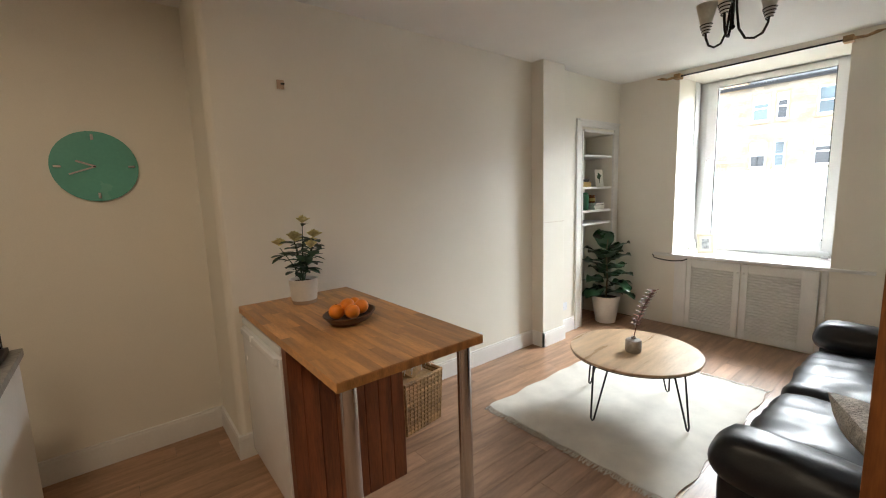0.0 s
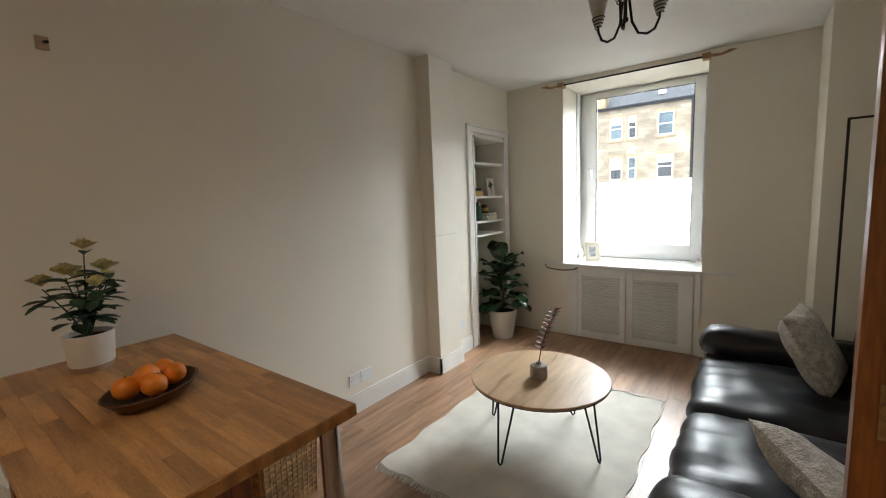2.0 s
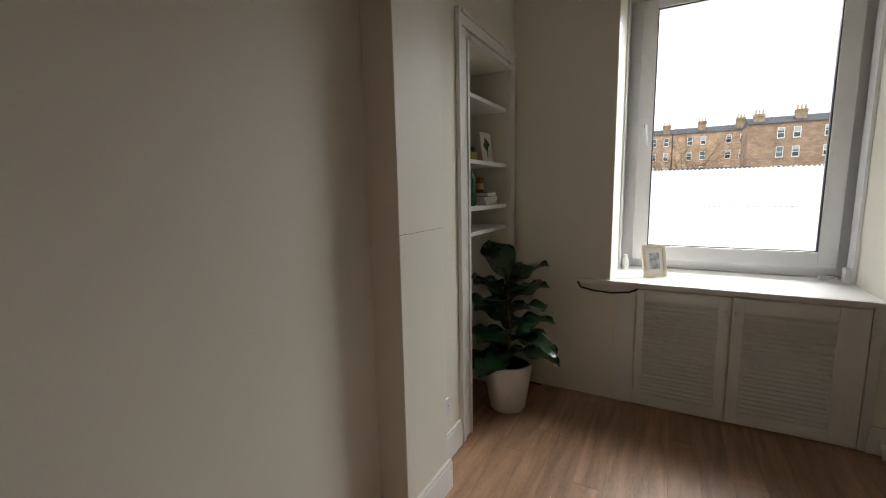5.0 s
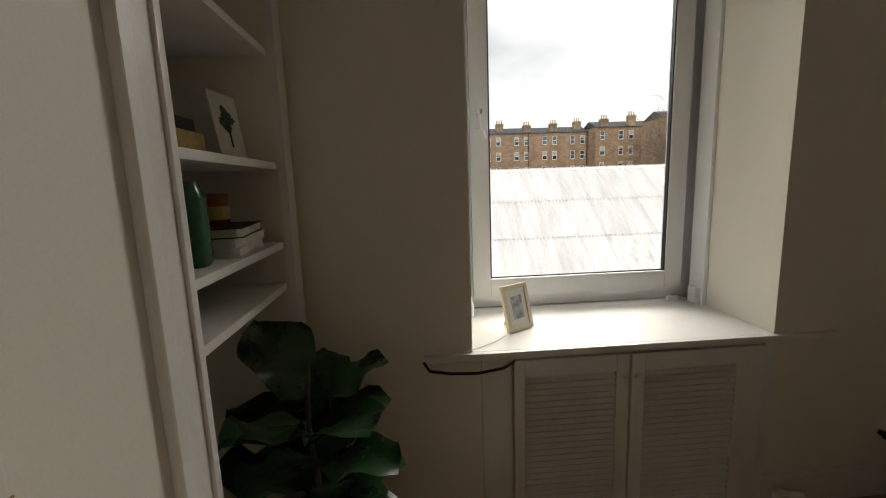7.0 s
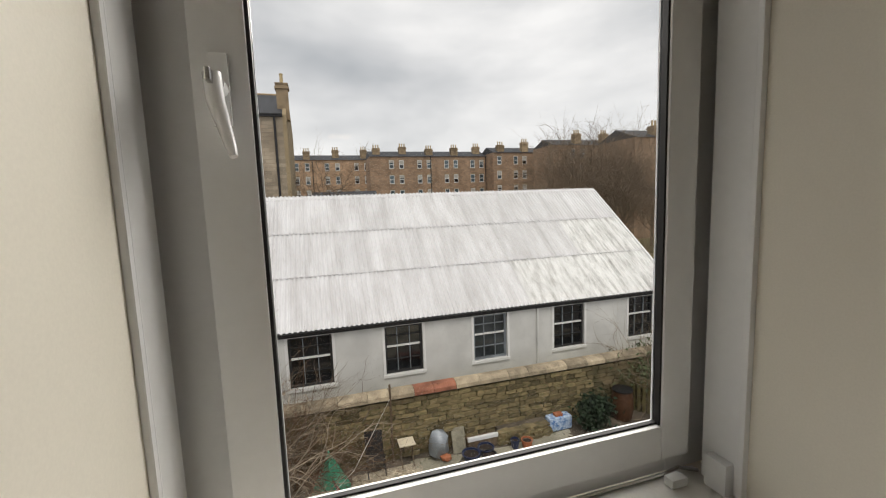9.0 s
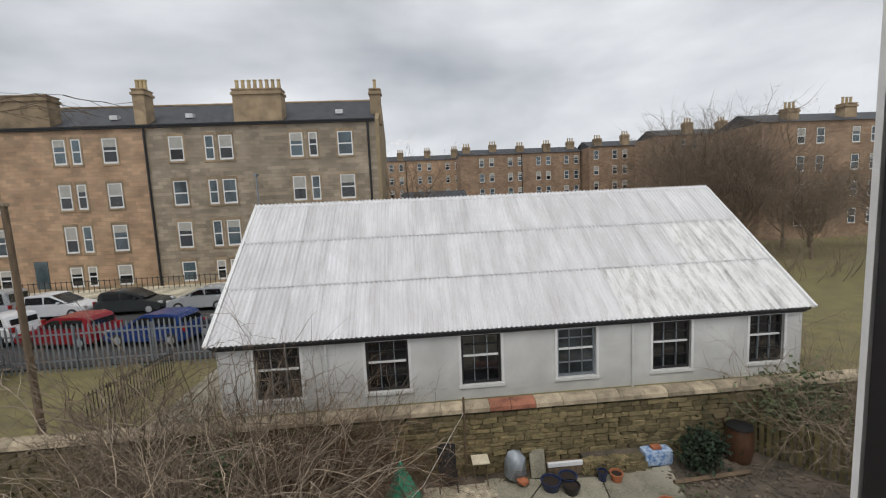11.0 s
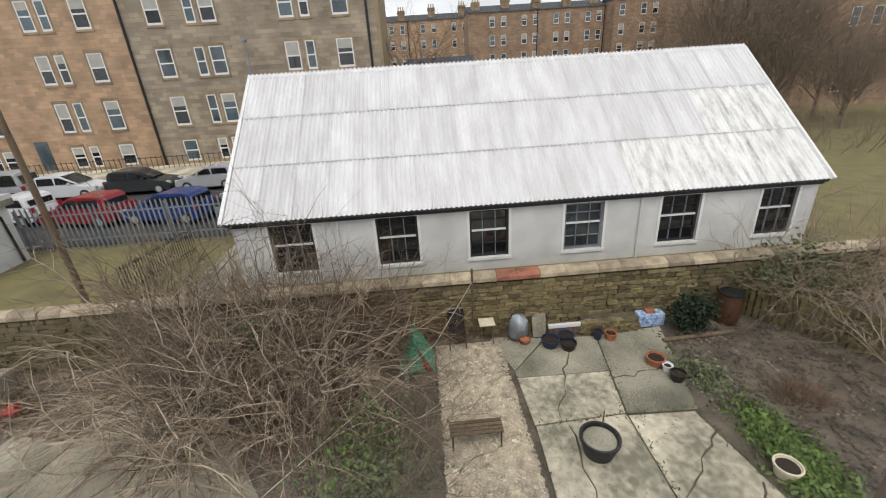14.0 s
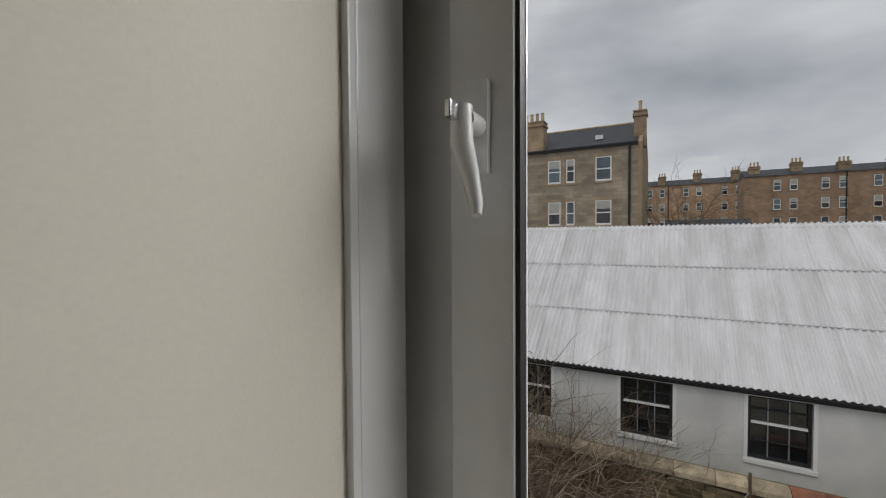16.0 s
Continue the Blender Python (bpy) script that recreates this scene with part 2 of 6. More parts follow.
M_BLUEGLASS = mat("sky_pane", (0.09, 0.13, 0.15), 0.06, vary=0.35, scale=0.5, bump=0.0, spec=0.9, rnd=0.4)
M_DIMGLASS = mat("dim_pane", (0.06, 0.07, 0.075), 0.06, vary=0.3, scale=1.5, bump=0.0, spec=0.9)
M_BLIND = mat("window_blind", (0.45, 0.44, 0.4), 0.8, vary=0.1)
M_GREYSTONE = masonry("grey_sandstone", (0.43, 0.36, 0.275), (0.28, 0.24, 0.185), (0.26, 0.22, 0.17), 0.75, 0.3)
M_REDSTONE = masonry("warm_sandstone", (0.56, 0.375, 0.245), (0.38, 0.27, 0.18), (0.34, 0.26, 0.18), 0.7, 0.3)
M_BROWNSTONE = masonry("brown_sandstone", (0.42, 0.285, 0.19), (0.3, 0.215, 0.15), (0.26, 0.2, 0.15), 0.7, 0.3)
M_GABLE = mat("harled_gable", (0.36, 0.28, 0.17), 0.9, vary=0.15, scale=0.6, fine=20)
M_DRESSED = mat("dressed_stone", (0.36, 0.27, 0.17), 0.9, vary=0.2, scale=1.5, rnd=0.2)
M_SLATE = mat("slate", (0.06, 0.064, 0.072), 0.6, vary=0.35, scale=0.8, fine=9, bump=0.4, stretch=(1, 3, 3), dist=0.02)
M_CLAYPOT = mat("buff_chimney_pot", (0.5, 0.39, 0.22), 0.85, vary=0.15, rnd=0.15)
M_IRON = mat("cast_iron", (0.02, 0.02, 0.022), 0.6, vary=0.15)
M_ASPHALT = mat("asphalt", (0.055, 0.055, 0.058), 0.9, vary=0.2, scale=0.5, fine=50, bump=0.2)
M_PAVE = mat("old_concrete", (0.33, 0.305, 0.235), 0.9, vary=0.35, scale=0.8, fine=22, bump=0.35, col2=(0.12, 0.118, 0.085), dist=0.01, rnd=0.1)
M_PAVELIGHT = mat("pale_concrete", (0.68, 0.61, 0.47), 0.9, vary=0.25, scale=0.55, fine=7, bump=0.35, col2=(0.19, 0.18, 0.13), mid=0.5, dist=0.01, rnd=0.1)
M_EARTH = mat("garden_soil", (0.14, 0.112, 0.085), 0.97, vary=0.4, scale=1.6, fine=14, bump=1.0, col2=(0.05, 0.043, 0.032), dist=0.03)
M_GRASS = mat("rough_grass", (0.19, 0.165, 0.065), 0.95, vary=0.3, scale=1.3, fine=45, bump=0.9, col2=(0.12, 0.105, 0.05), dist=0.03)
M_GRAVEL = mat("pale_gravel", (0.6, 0.52, 0.39), 0.9, vary=0.25, scale=5, fine=60, bump=0.5, rnd=0.2)
M_TWIG = mat("bare_twig", (0.25, 0.19, 0.135), 0.9, vary=0.3, scale=4, rnd=0.2)
M_TWIGRED = mat("russet_twig", (0.17, 0.095, 0.05), 0.9, vary=0.3, scale=4)
M_TWIGPALE = mat("pale_twig", (0.46, 0.37, 0.27), 0.9, vary=0.3, scale=4)
# Leaf green is lightened: haze reflected over the hedge is in this colour.
M_IVY = mat("ivy_leaf", (0.14, 0.18, 0.08), 0.6, vary=0.4, scale=3, fine=30, rnd=0.3)
M_WEED = mat("weed_leaf", (0.15, 0.24, 0.055), 0.7, vary=0.35, scale=4)
M_JOINTWEED = mat("joint_moss", (0.1, 0.12, 0.045), 0.9, vary=0.35, scale=3, fine=30, col2=(0.05, 0.045, 0.025))
M_CONIFER = mat("dark_conifer", (0.02, 0.045, 0.018), 0.8, vary=0.4, scale=5)
M_TIMBER = mat("weathered_timber", (0.17, 0.12, 0.075), 0.85, vary=0.25, scale=4, stretch=(4, 4, 0.6), rnd=0.2)
M_FENCE = mat("mossy_fence", (0.15, 0.125, 0.05), 0.9, vary=0.3, scale=4, rnd=0.25)
M_GREENTENT = mat("green_canvas", (0.05, 0.42, 0.25), 0.6, vary=0.15, scale=6)
M_TERRACOTTA = mat("terracotta", (0.4, 0.14, 0.065), 0.85, vary=0.15, rnd=0.1)
M_BLUETUB = mat("navy_plastic", (0.02, 0.03, 0.075), 0.4, vary=0.1)
M_BLUEBAG = mat("blue_print_bag", (0.55, 0.65, 0.75), 0.5, vary=0.3, scale=7, fine=20, col2=(0.03, 0.14, 0.4))
M_REDPLASTIC = mat("red_plastic", (0.6, 0.03, 0.02), 0.4, vary=0.1)
M_GALV = mat("galvanised_steel", (0.3, 0.33, 0.36), 0.5, metal=0.5, vary=0.15)
M_CARWHITE = mat("white_car_paint", (0.75, 0.76, 0.77), 0.2, vary=0.02)
M_CARGREY = mat("dark_grey_car_paint", (0.06, 0.068, 0.07), 0.22, vary=0.05, metal=0.3)
M_CARSILVER = mat("silver_car_paint", (0.55, 0.57, 0.58), 0.25, vary=0.03, metal=0.3)
M_CARBLUE = mat("blue_car_paint", (0.02, 0.05, 0.2), 0.22, vary=0.05)
M_CARRED = mat("red_car_paint", (0.28, 0.02, 0.03), 0.22, vary=0.05)
M_TAIL = mat("red_lens", (0.4, 0.02, 0.02), 0.2)
M_LENS = mat("clear_lens", (0.7, 0.7, 0.7), 0.15)
M_REVEAL = mat("painted_brown_stone", (0.095, 0.055, 0.04), 0.8, vary=0.2, scale=5, fine=60, bump=0.4, dist=0.006)


# ---- building helpers ----
class Mesh:
    """Collects plain shapes into one bmesh."""

    def __init__(self):
        self.bm = bmesh.new()

    def box(self, x0, y0, z0, x1, y1, z1, bevel=0.0):
        r = bmesh.ops.create_cube(self.bm, size=1)
        vs = r["verts"]
        for v in vs:
            v.co = Vector(((x0 + x1) / 2 + v.co.x * (x1 - x0), (y0 + y1) / 2 + v.co.y * (y1 - y0), (z0 + z1) / 2 + v.co.z * (z1 - z0)))
        if bevel:
            es = list({e for v in vs for e in v.link_edges})
            bmesh.ops.bevel(self.bm, geom=es, offset=bevel, segments=2, affect="EDGES", profile=0.7)
        return self

    def tube(self, pts, radii, seg=8, cap=True):
        pts = [Vector(p) for p in pts]
        if not hasattr(radii, "__len__"):
            radii = [radii] * len(pts)
        rings = []
        side = None
        for i, p in enumerate(pts):
            d = (pts[min(i + 1, len(pts) - 1)] - pts[max(i - 1, 0)]).normalized()
            if side is None:
                side = d.orthogonal().normalized()
            side = (side - d * side.dot(d)).normalized()
            up = d.cross(side)
            rings.append([self.bm.verts.new(p + (side * math.cos(a) + up * math.sin(a)) * radii[i]) for a in (2 * math.pi * k / seg for k in range(seg))])
        for a, b in zip(rings, rings[1:]):
            for k in range(seg):
                self.bm.faces.new((a[k], a[(k + 1) % seg], b[(k + 1) % seg], b[k]))
        if cap:
            self.bm.faces.new(rings[0][::-1])
            self.bm.faces.new(rings[-1])
        return self

    def lathe(self, x, y, z, profile, seg=28, sx=1.0, sy=1.0):
        """profile: (radius, height) from the bottom; closed at both ends where the radius is 0."""
        rings = [[self.bm.verts.new((x + sx * r * math.cos(2 * math.pi * k / seg), y + sy * r * math.sin(2 * math.pi * k / seg), z + h)) for k in range(seg)]
                 for r, h in profile]
        for a, b in zip(rings, rings[1:]):
            for k in range(seg):
                self.bm.faces.new((a[k], a[(k + 1) % seg], b[(k + 1) % seg], b[k]))
        self.bm.faces.new(rings[0][::-1])
        self.bm.faces.new(rings[-1])
        return self

    def ball(self, c, r, sub=2, sc=(1, 1, 1), jitter=0.0):
        res = bmesh.ops.create_icosphere(self.bm, subdivisions=sub, radius=1)
        for v in res["verts"]:
            f = 1 + jitter * noise.noise(v.co * 2.1 + Vector(c) * 3)
            v.co = Vector((c[0] + v.co.x * r * sc[0] * f, c[1] + v.co.y * r * sc[1] * f, c[2] + v.co.z * r * sc[2] * f))
        return self

    def poly(self, pts, flip=False):
        vs = [self.bm.verts.new(p) for p in pts]
        self.bm.faces.new(vs[::-1] if flip else vs)
        return self

    def prism(self, outline, axis, a, b):
        """outline: 2D points; pushed along an axis ('x', 'y', 'z') from a to b."""
        def at(p, h):
            return (h, p[0], p[1]) if axis == "x" else (p[0], h, p[1]) if axis == "y" else (p[0], p[1], h)
        lo = [self.bm.verts.new(at(p, a)) for p in outline]
        hi = [self.bm.verts.new(at(p, b)) for p in outline]
        n = len(outline)
        for i in range(n):
            self.bm.faces.new((lo[i], lo[(i + 1) % n], hi[(i + 1) % n], hi[i]))
        self.bm.faces.new(lo[::-1])
        self.bm.faces.new(hi)
        return self


def finish(name, mesh, material, parent=None, label="", smooth=False):
    bm = mesh.bm if isinstance(mesh, Mesh) else mesh
    bmesh.ops.recalc_face_normals(bm, faces=bm.faces)
    me = bpy.data.meshes.new(name)
    bm.to_mesh(me)
    bm.free()
    me.materials.append(material)
    if smooth:
        for p in me.polygons:
            p.use_smooth = True
        me.set_sharp_from_angle(angle=radians(40))
    ob = new(name, me)
    if parent is not None:
        ob.parent = parent
        ob.matrix_parent_inverse = world_of(parent).inverted()
    if label:
        ob["label"] = label
    return ob


def world_of(ob):
    m = Matrix.LocRotScale(ob.location, ob.rotation_euler, ob.scale)
    return world_of(ob.parent) @ ob.matrix_parent_inverse @ m if ob.parent else m


part = finish


def thing(name, loc, label, category, group=""):
    ob = new(name)
    ob.location = loc
    ob.empty_display_size = 0.1
    return tagged(ob, label, category, group)


def struct(name, mesh, material, label="", smooth=False):
    return tagged(finish(name, mesh, material, smooth=smooth), label, kind="structure")


def from_arrays(name, verts, faces, material, parent=None, smooth=False):
    me = bpy.data.meshes.new(name)
    me.from_pydata(verts, [], faces)
    me.materials.append(material)
    me.validate()
    if smooth:
        for p in me.polygons:
            p.use_smooth = True
    ob = new(name, me)
    if parent is not None:
        ob.parent = parent
        ob.matrix_parent_inverse = world_of(parent).inverted()
    return ob


def piece(name, mesh_data, parent, m):
    """One more object on shared mesh data."""
    ob = new(name, mesh_data)
    ob.parent = parent
    ob.matrix_parent_inverse = world_of(parent).inverted()
    ob.matrix_basis = m
    return ob


# ---- the room: shell ----
WX, WY, RY, CH = 4.42, 2.36, -0.2, 2.6        # window wall, long wall, sofa wall, ceiling
OY0, OY1, OZ0, OZ1 = 0.486, 1.712, 0.765, 2.545  # window opening
floor = struct("floor", Mesh().box(-2.2, -1.3, -0.2, 5.0, 3.0, -0.012), M_MORTAR, "wood-look laminate floor of warm brown planks")
ceiling = struct("ceiling", Mesh().box(-2.3, -1.4, CH, 5.2, 3.0, CH + 0.2), M_CEIL, "plain white painted ceiling")
m = Mesh().box(0.34, WY, 0, 2.925, WY + 0.6, CH)
m.tube([(0.36, WY + 0.05, 0), (0.36, WY + 0.05, CH)], 0.05, 20)
m.box(0.31, WY + 0.05, 0, 0.36, WY + 0.6, CH)
struct("wall_north", m, M_WALL, "long cream painted wall with a rounded end")
struct("wall_kitchen", Mesh().box(-2.3, 2.83, 0, 0.31, 3.0, CH), M_WALL, "cream kitchen wall beside the long wall")
struct("pier", Mesh().box(2.925, 2.23, 0, 3.24, WY + 0.6, CH, 0.004), M_WALL, "boxed-in cream pier projecting from the wall")
m = Mesh().box(3.24, 2.33, 0, 3.69, 2.96, CH)
m.box(4.28, 2.33, 0, WX + 0.1, 2.96, CH).box(3.69, 2.33, 2.05, 4.28, 2.96, CH).box(3.69, 2.66, 0, 4.28, 2.96, 2.05)
struct("wall_press", m, M_WALL, "cream wall with a built-in shelved recess")
m = Mesh().box(WX, -0.4, 0, 4.87, OY0, CH).box(WX, OY1, 0, 4.87, 2.96, CH)
m.box(WX, OY0, 0, 4.87, OY1, OZ0 - 0.03).box(WX, OY0, OZ1, 4.87, OY1, CH)
m.box(4.87, -0.4, 0, 5.05, OY0 - 0.07, CH).box(4.87, OY1 + 0.07, 0, 5.05, 2.96, CH).box(4.87, OY0 - 0.07, 0, 5.05, OY1 + 0.07, OZ0 - 0.03).box(4.87, OY0 - 0.07, OZ1, 5.05, OY1 + 0.07, CH)
struct("wall_window", m, M_WALL, "cream window wall with a deep reveal")
m = Mesh().box(5.052, -1.3, -5.6, 5.085, 0.49, 3.2).box(5.052, 1.685, -5.6, 5.125, 3.0, 3.2)
m.box(5.052, 0.49, -5.6, 5.17, 1.685, 0.74).box(5.052, 0.49, 2.56, 5.17, 1.685, 3.2)
struct("wall_outer", m, M_REVEAL, "brown painted stone outer wall round the window")
m = Mesh().box(3.95, -0.9, 0, WX, RY, CH).box(1.5, -1.2, 0, 1.6, -0.62, CH).box(1.6, -0.9, 0, 3.95, -0.62, CH)
struct("wall_south", m, M_WALL, "cream wall behind the sofa")
struct("wall_entry", Mesh().box(-2.3, -1.3, 0, 1.6, -1.1, CH), M_WALL, "cream wall of the entry nook")
struct("wall_west", Mesh().box(-2.3, -1.1, 0, -2.1, 2.83, CH), M_WALL, "cream wall closing the kitchen end")


def skirting(pts):
    """A moulded board along a run of wall, 0.14 m high."""
    m = Mesh()
    for x0, y0, x1, y1 in pts:
        m.box(x0, y0, 0.001, x1, y1, 0.125).box(x0 + 0.003, y0 + 0.003, 0.125, x1 - 0.003, y1 - 0.003, 0.14)
    return m


struct("baseboard", skirting([(0.4, WY - 0.018, 2.925, WY), (2.907, 2.212, 3.255, 2.23), (2.907, 2.212, 2.925, WY), (3.255, 2.312, 3.56, 2.33), (0.29, 2.36, 0.31, 2.83),
                              (-2.1, 2.81, 0.29, 2.83), (0.29, 2.335, 0.4, 2.36), (3.95, RY, WX, RY + 0.018), (3.932, -0.62, 3.95, RY + 0.018), (1.6, -0.62, 3.93, -0.602), (WX - 0.018, -0.18, WX, 0.5)]), M_WHITE, "white gloss skirting board")

# ---- window ----
window = thing("window_1", (5.0, 1.1, OZ0), "large white tilt-and-turn window with one clear pane", "window")
window["kind"] = "structure"
FY0, FY1, FZ0, FZ1 = 0.418, 1.78, 0.767, 2.543
m = Mesh()
for x0, x1, w, lo, hi in ((4.971, 4.985, 0.16, 0.06, 0.03), (4.985, 5.05, 0.075, 0.05, 0.02)):
    m.box(x0, FY0, FZ0, x1, FY0 + w, FZ1, 0.004).box(x0, FY1 - w, FZ0, x1, FY1, FZ1, 0.004)
    m.box(x0, FY0 + w, FZ0, x1, FY1 - w, FZ0 + lo, 0.004).box(x0, FY0 + w, FZ1 - hi, x1, FY1 - w, FZ1, 0.004)
part("window_frame", m, M_UPVC, window, smooth=True)
GY0, GY1, GZ0, GZ1 = 0.628, 1.54, 0.925, 2.47
m = Mesh().box(4.935, GY0 - 0.09, GZ0 - 0.095, 4.97, GY0, GZ1 + 0.05, 0.008).box(4.935, GY1, GZ0 - 0.095, 4.97, GY1 + 0.09, GZ1 + 0.05, 0.008)
m.box(4.935, GY0, GZ0 - 0.095, 4.97, GY1, GZ0, 0.008).box(4.935, GY0, GZ1, 4.97, GY1, GZ1 + 0.05, 0.008)
part("sash", m, M_UPVC, window, smooth=True)
m = Mesh().box(4.942, GY0 - 0.001, GZ0, 4.962, GY0 + 0.006, GZ1).box(4.942, GY1 - 0.006, GZ0, 4.962, GY1 + 0.001, GZ1)
m.box(4.95, GY0 + 0.006, GZ0 - 0.001, 4.962, GY1 - 0.006, GZ0 + 0.005).box(4.95, GY0 + 0.006, GZ1 - 0.005, 4.962, GY1 - 0.006, GZ1 + 0.001)
part("gasket", m, M_RUBBER, window)
m = Mesh().box(4.964, GY0 - 0.002, GZ0, 4.969, GY0 + 0.007, GZ1).box(4.964, GY1 - 0.007, GZ0, 4.969, GY1 + 0.002, GZ1)
m.box(4.964, GY0 + 0.007, GZ0 - 0.002, 4.969, GY1 - 0.007, GZ0 + 0.004).box(4.964, GY0 + 0.007, GZ1 - 0.004, 4.969, GY1 - 0.007, GZ1 + 0.002)
part("outer_bead", m, M_UPVC, window)
pane = part("pane", Mesh().box(4.955, GY0 + 0.002, GZ0 + 0.002, 4.961, GY1 - 0.002, GZ1 - 0.002), M_GLASS, window)
pane.visible_shadow = False
m = Mesh().box(4.922, 1.57, 1.66, 4.936, 1.6, 1.78, 0.005)
handle = part("handle", m, M_UPVC, window, "white locking window handle", smooth=True)
m = Mesh().tube([(4.93, 1.585, 1.72), (4.885, 1.585, 1.72)], 0.014, 12)
m.tube([(4.885, 1.588, 1.735), (4.88, 1.585, 1.69), (4.888, 1.578, 1.655), (4.886, 1.57, 1.62), (4.88, 1.566, 1.605)], [0.014, 0.014, 0.011, 0.009, 0.006], 12)
part("lever", m, M_UPVC, handle, smooth=True)
part("key", Mesh().box(4.85, 1.584, 1.715, 4.885, 1.592, 1.735, 0.002), M_CHROME, handle)
for y0, y1 in ((OY0, OY0 + 0.012), (OY1 - 0.012, OY1)):
    struct("window_lining", Mesh().box(4.83, y0, OZ0 + 0.001, 4.93, y1, OZ1, 0.003).box(4.815, y0, OZ0 + 0.001, 4.83, y1 + (0.006 if y0 == OY0 else 0), OZ1, 0.003), M_UPVC, "white lining board beside the window frame")
struct("window_board", Mesh().box(4.396, 0.22, 0.738, WX - 0.0005, 1.897, 0.765, 0.004).box(WX, OY0 + 0.001, 0.738, 4.968, OY1 - 0.001, 0.765), M_WHITE, "white gloss window sill board with horns")

# ---- fixed joinery of the room ----
# shelved press recess
m = Mesh().box(3.575, 2.308, 0, 3.605, 2.33, 2.17, 0.004).box(3.605, 2.318, 0, 3.67, 2.33, 2.1, 0.003).box(3.67, 2.31, 0, 3.69, 2.33, 2.05, 0.004)
m.box(4.28, 2.306, 0, 4.3, 2.33, 2.05).box(4.3, 2.314, 0, 4.385, 2.33, 2.1, 0.003).box(3.69, 2.3, 2.05, 4.3, 2.33, 2.07).box(3.6, 2.312, 2.1, 4.385, 2.33, 2.15, 0.003).box(3.6, 2.3, 2.15, 4.39, 2.33, 2.17)
struct("trim", m, M_WHITE, "white moulded architrave round the shelf recess")
shelves = thing("built_in_shelves", (3.98, 2.5, 1.1), "white painted shelves fixed in the wall recess", "shelves")
for z in (1.825, 1.49, 1.24, 1.105):
    part("shelf", Mesh().box(3.691, 2.335, z - 0.022, 4.279, 2.659, z, 0.003), M_WHITE, shelves)
# louvred cupboard under the window
cup = thing("radiator_cupboard", (WX, 1.09, 0), "white louvred cupboard doors under the window sill", "cupboard")
part("side_panel", Mesh().box(WX - 0.014, 1.565, 0.004, WX, 1.68, 0.736, 0.003), M_WHITE, cup)
part("side_panel", Mesh().box(WX - 0.014, 0.49, 0.004, WX, 0.532, 0.736, 0.003), M_WHITE, cup)
for y0, y1, l0, l1 in ((1.098, 1.556, 1.15, 1.515), (0.54, 1.088, 0.655, 1.035)):
    z0, z1 = 0.018, 0.728
    x0, x1 = WX - 0.026, WX - 0.004
    d = part("door", Mesh().box(x1 - 0.002, l0, 0.085, x1 + 0.002, l1, 0.66), M_WHITE, cup)
    for a, b in ((y0, l0), (l1, y1)):
        part("stile", Mesh().box(x0, a, z0, x1, b, z1, 0.003), M_WHITE, d)
    for a, b in ((z0, 0.085), (0.66, z1)):
        part("rail", Mesh().box(x0 + 0.001, l0, a, x1, l1, b, 0.003), M_WHITE, d)
    for k in range(22):
        z = 0.092 + k * 0.0258
        sl = Mesh().prism([(x0 + 0.002, z), (x0 + 0.005, z - 0.003), (x1 - 0.003, z + 0.009), (x1 - 0.006, z + 0.012)], "y", l0, l1)
        part("slat", sl, M_WHITE, d)
for y in (1.115, 1.07):
    part("knob", Mesh().lathe(0, 0, 0, [(0.006, 0), (0.012, 0.006), (0.009, 0.014), (0.0, 0.016)], 12), M_WHITE, cup, smooth=True).matrix_basis = pose(WX - 0.026, y, 0.64, 0, -90, 0)
# loose cables and small things on the sill
cable = thing("sill_cable", (4.39, 1.8, 0.74), "black cable drooping from the sill board", "cable")
part("cord", Mesh().tube([(4.385, 1.9, 0.75), (4.384, 1.88, 0.715), (4.383, 1.8, 0.7), (4.383, 1.7, 0.695), (4.385, 1.6, 0.708), (4.39, 1.555, 0.73)], 0.006, 8), M_BLACK, cable, smooth=True)
cable = thing("aerial_cable", (4.6, 1.6, 0.77), "thin white cable lying on the sill", "cable")
part("cord", Mesh().tube([(4.395, 1.89, 0.772), (4.4, 1.75, 0.772), (4.44, 1.69, 0.771), (4.5, 1.6, 0.772), (4.56, 1.55, 0.772)], 0.0025, 6), M_WHITE, cable)
wire = thing("wall_cable", (WX, 1.68, 0.02), "thin cable running down the wall", "cable")
part("cord", Mesh().tube([(WX - 0.004, 1.675, 0.72), (WX - 0.004, 1.675, 0.13)], 0.004, 6), M_WHITE, wire)
edge = thing("sill_wire", (4.95, 1.1, 0.766), "grey wire along the foot of the window frame", "cable")
part("cord", Mesh().tube([(4.955, 1.66, 0.773), (4.955, 1.1, 0.771), (4.955, 0.6, 0.772), (4.945, 0.56, 0.79), (4.93, 0.51, 0.78)], 0.005, 6), M_CHROME, edge)
boxw = thing("router_box", (4.86, 0.52, 0.766), "small white plastic junction box on the sill", "junction box")
part("body", Mesh().box(4.84, 0.49, 0.766, 4.9, 0.525, 0.85, 0.006), M_UPVC, boxw, smooth=True)
sw = thing("sensor", (4.92, 0.6, 0.766), "small white plug lying on the sill", "plug")
part("body", Mesh().box(4.905, 0.57, 0.766, 4.935, 0.62, 0.79, 0.006), M_UPVC, sw, smooth=True)
air = thing("freshener", (4.85, 1.67, 0.766), "small white plastic bottle on the sill", "bottle")
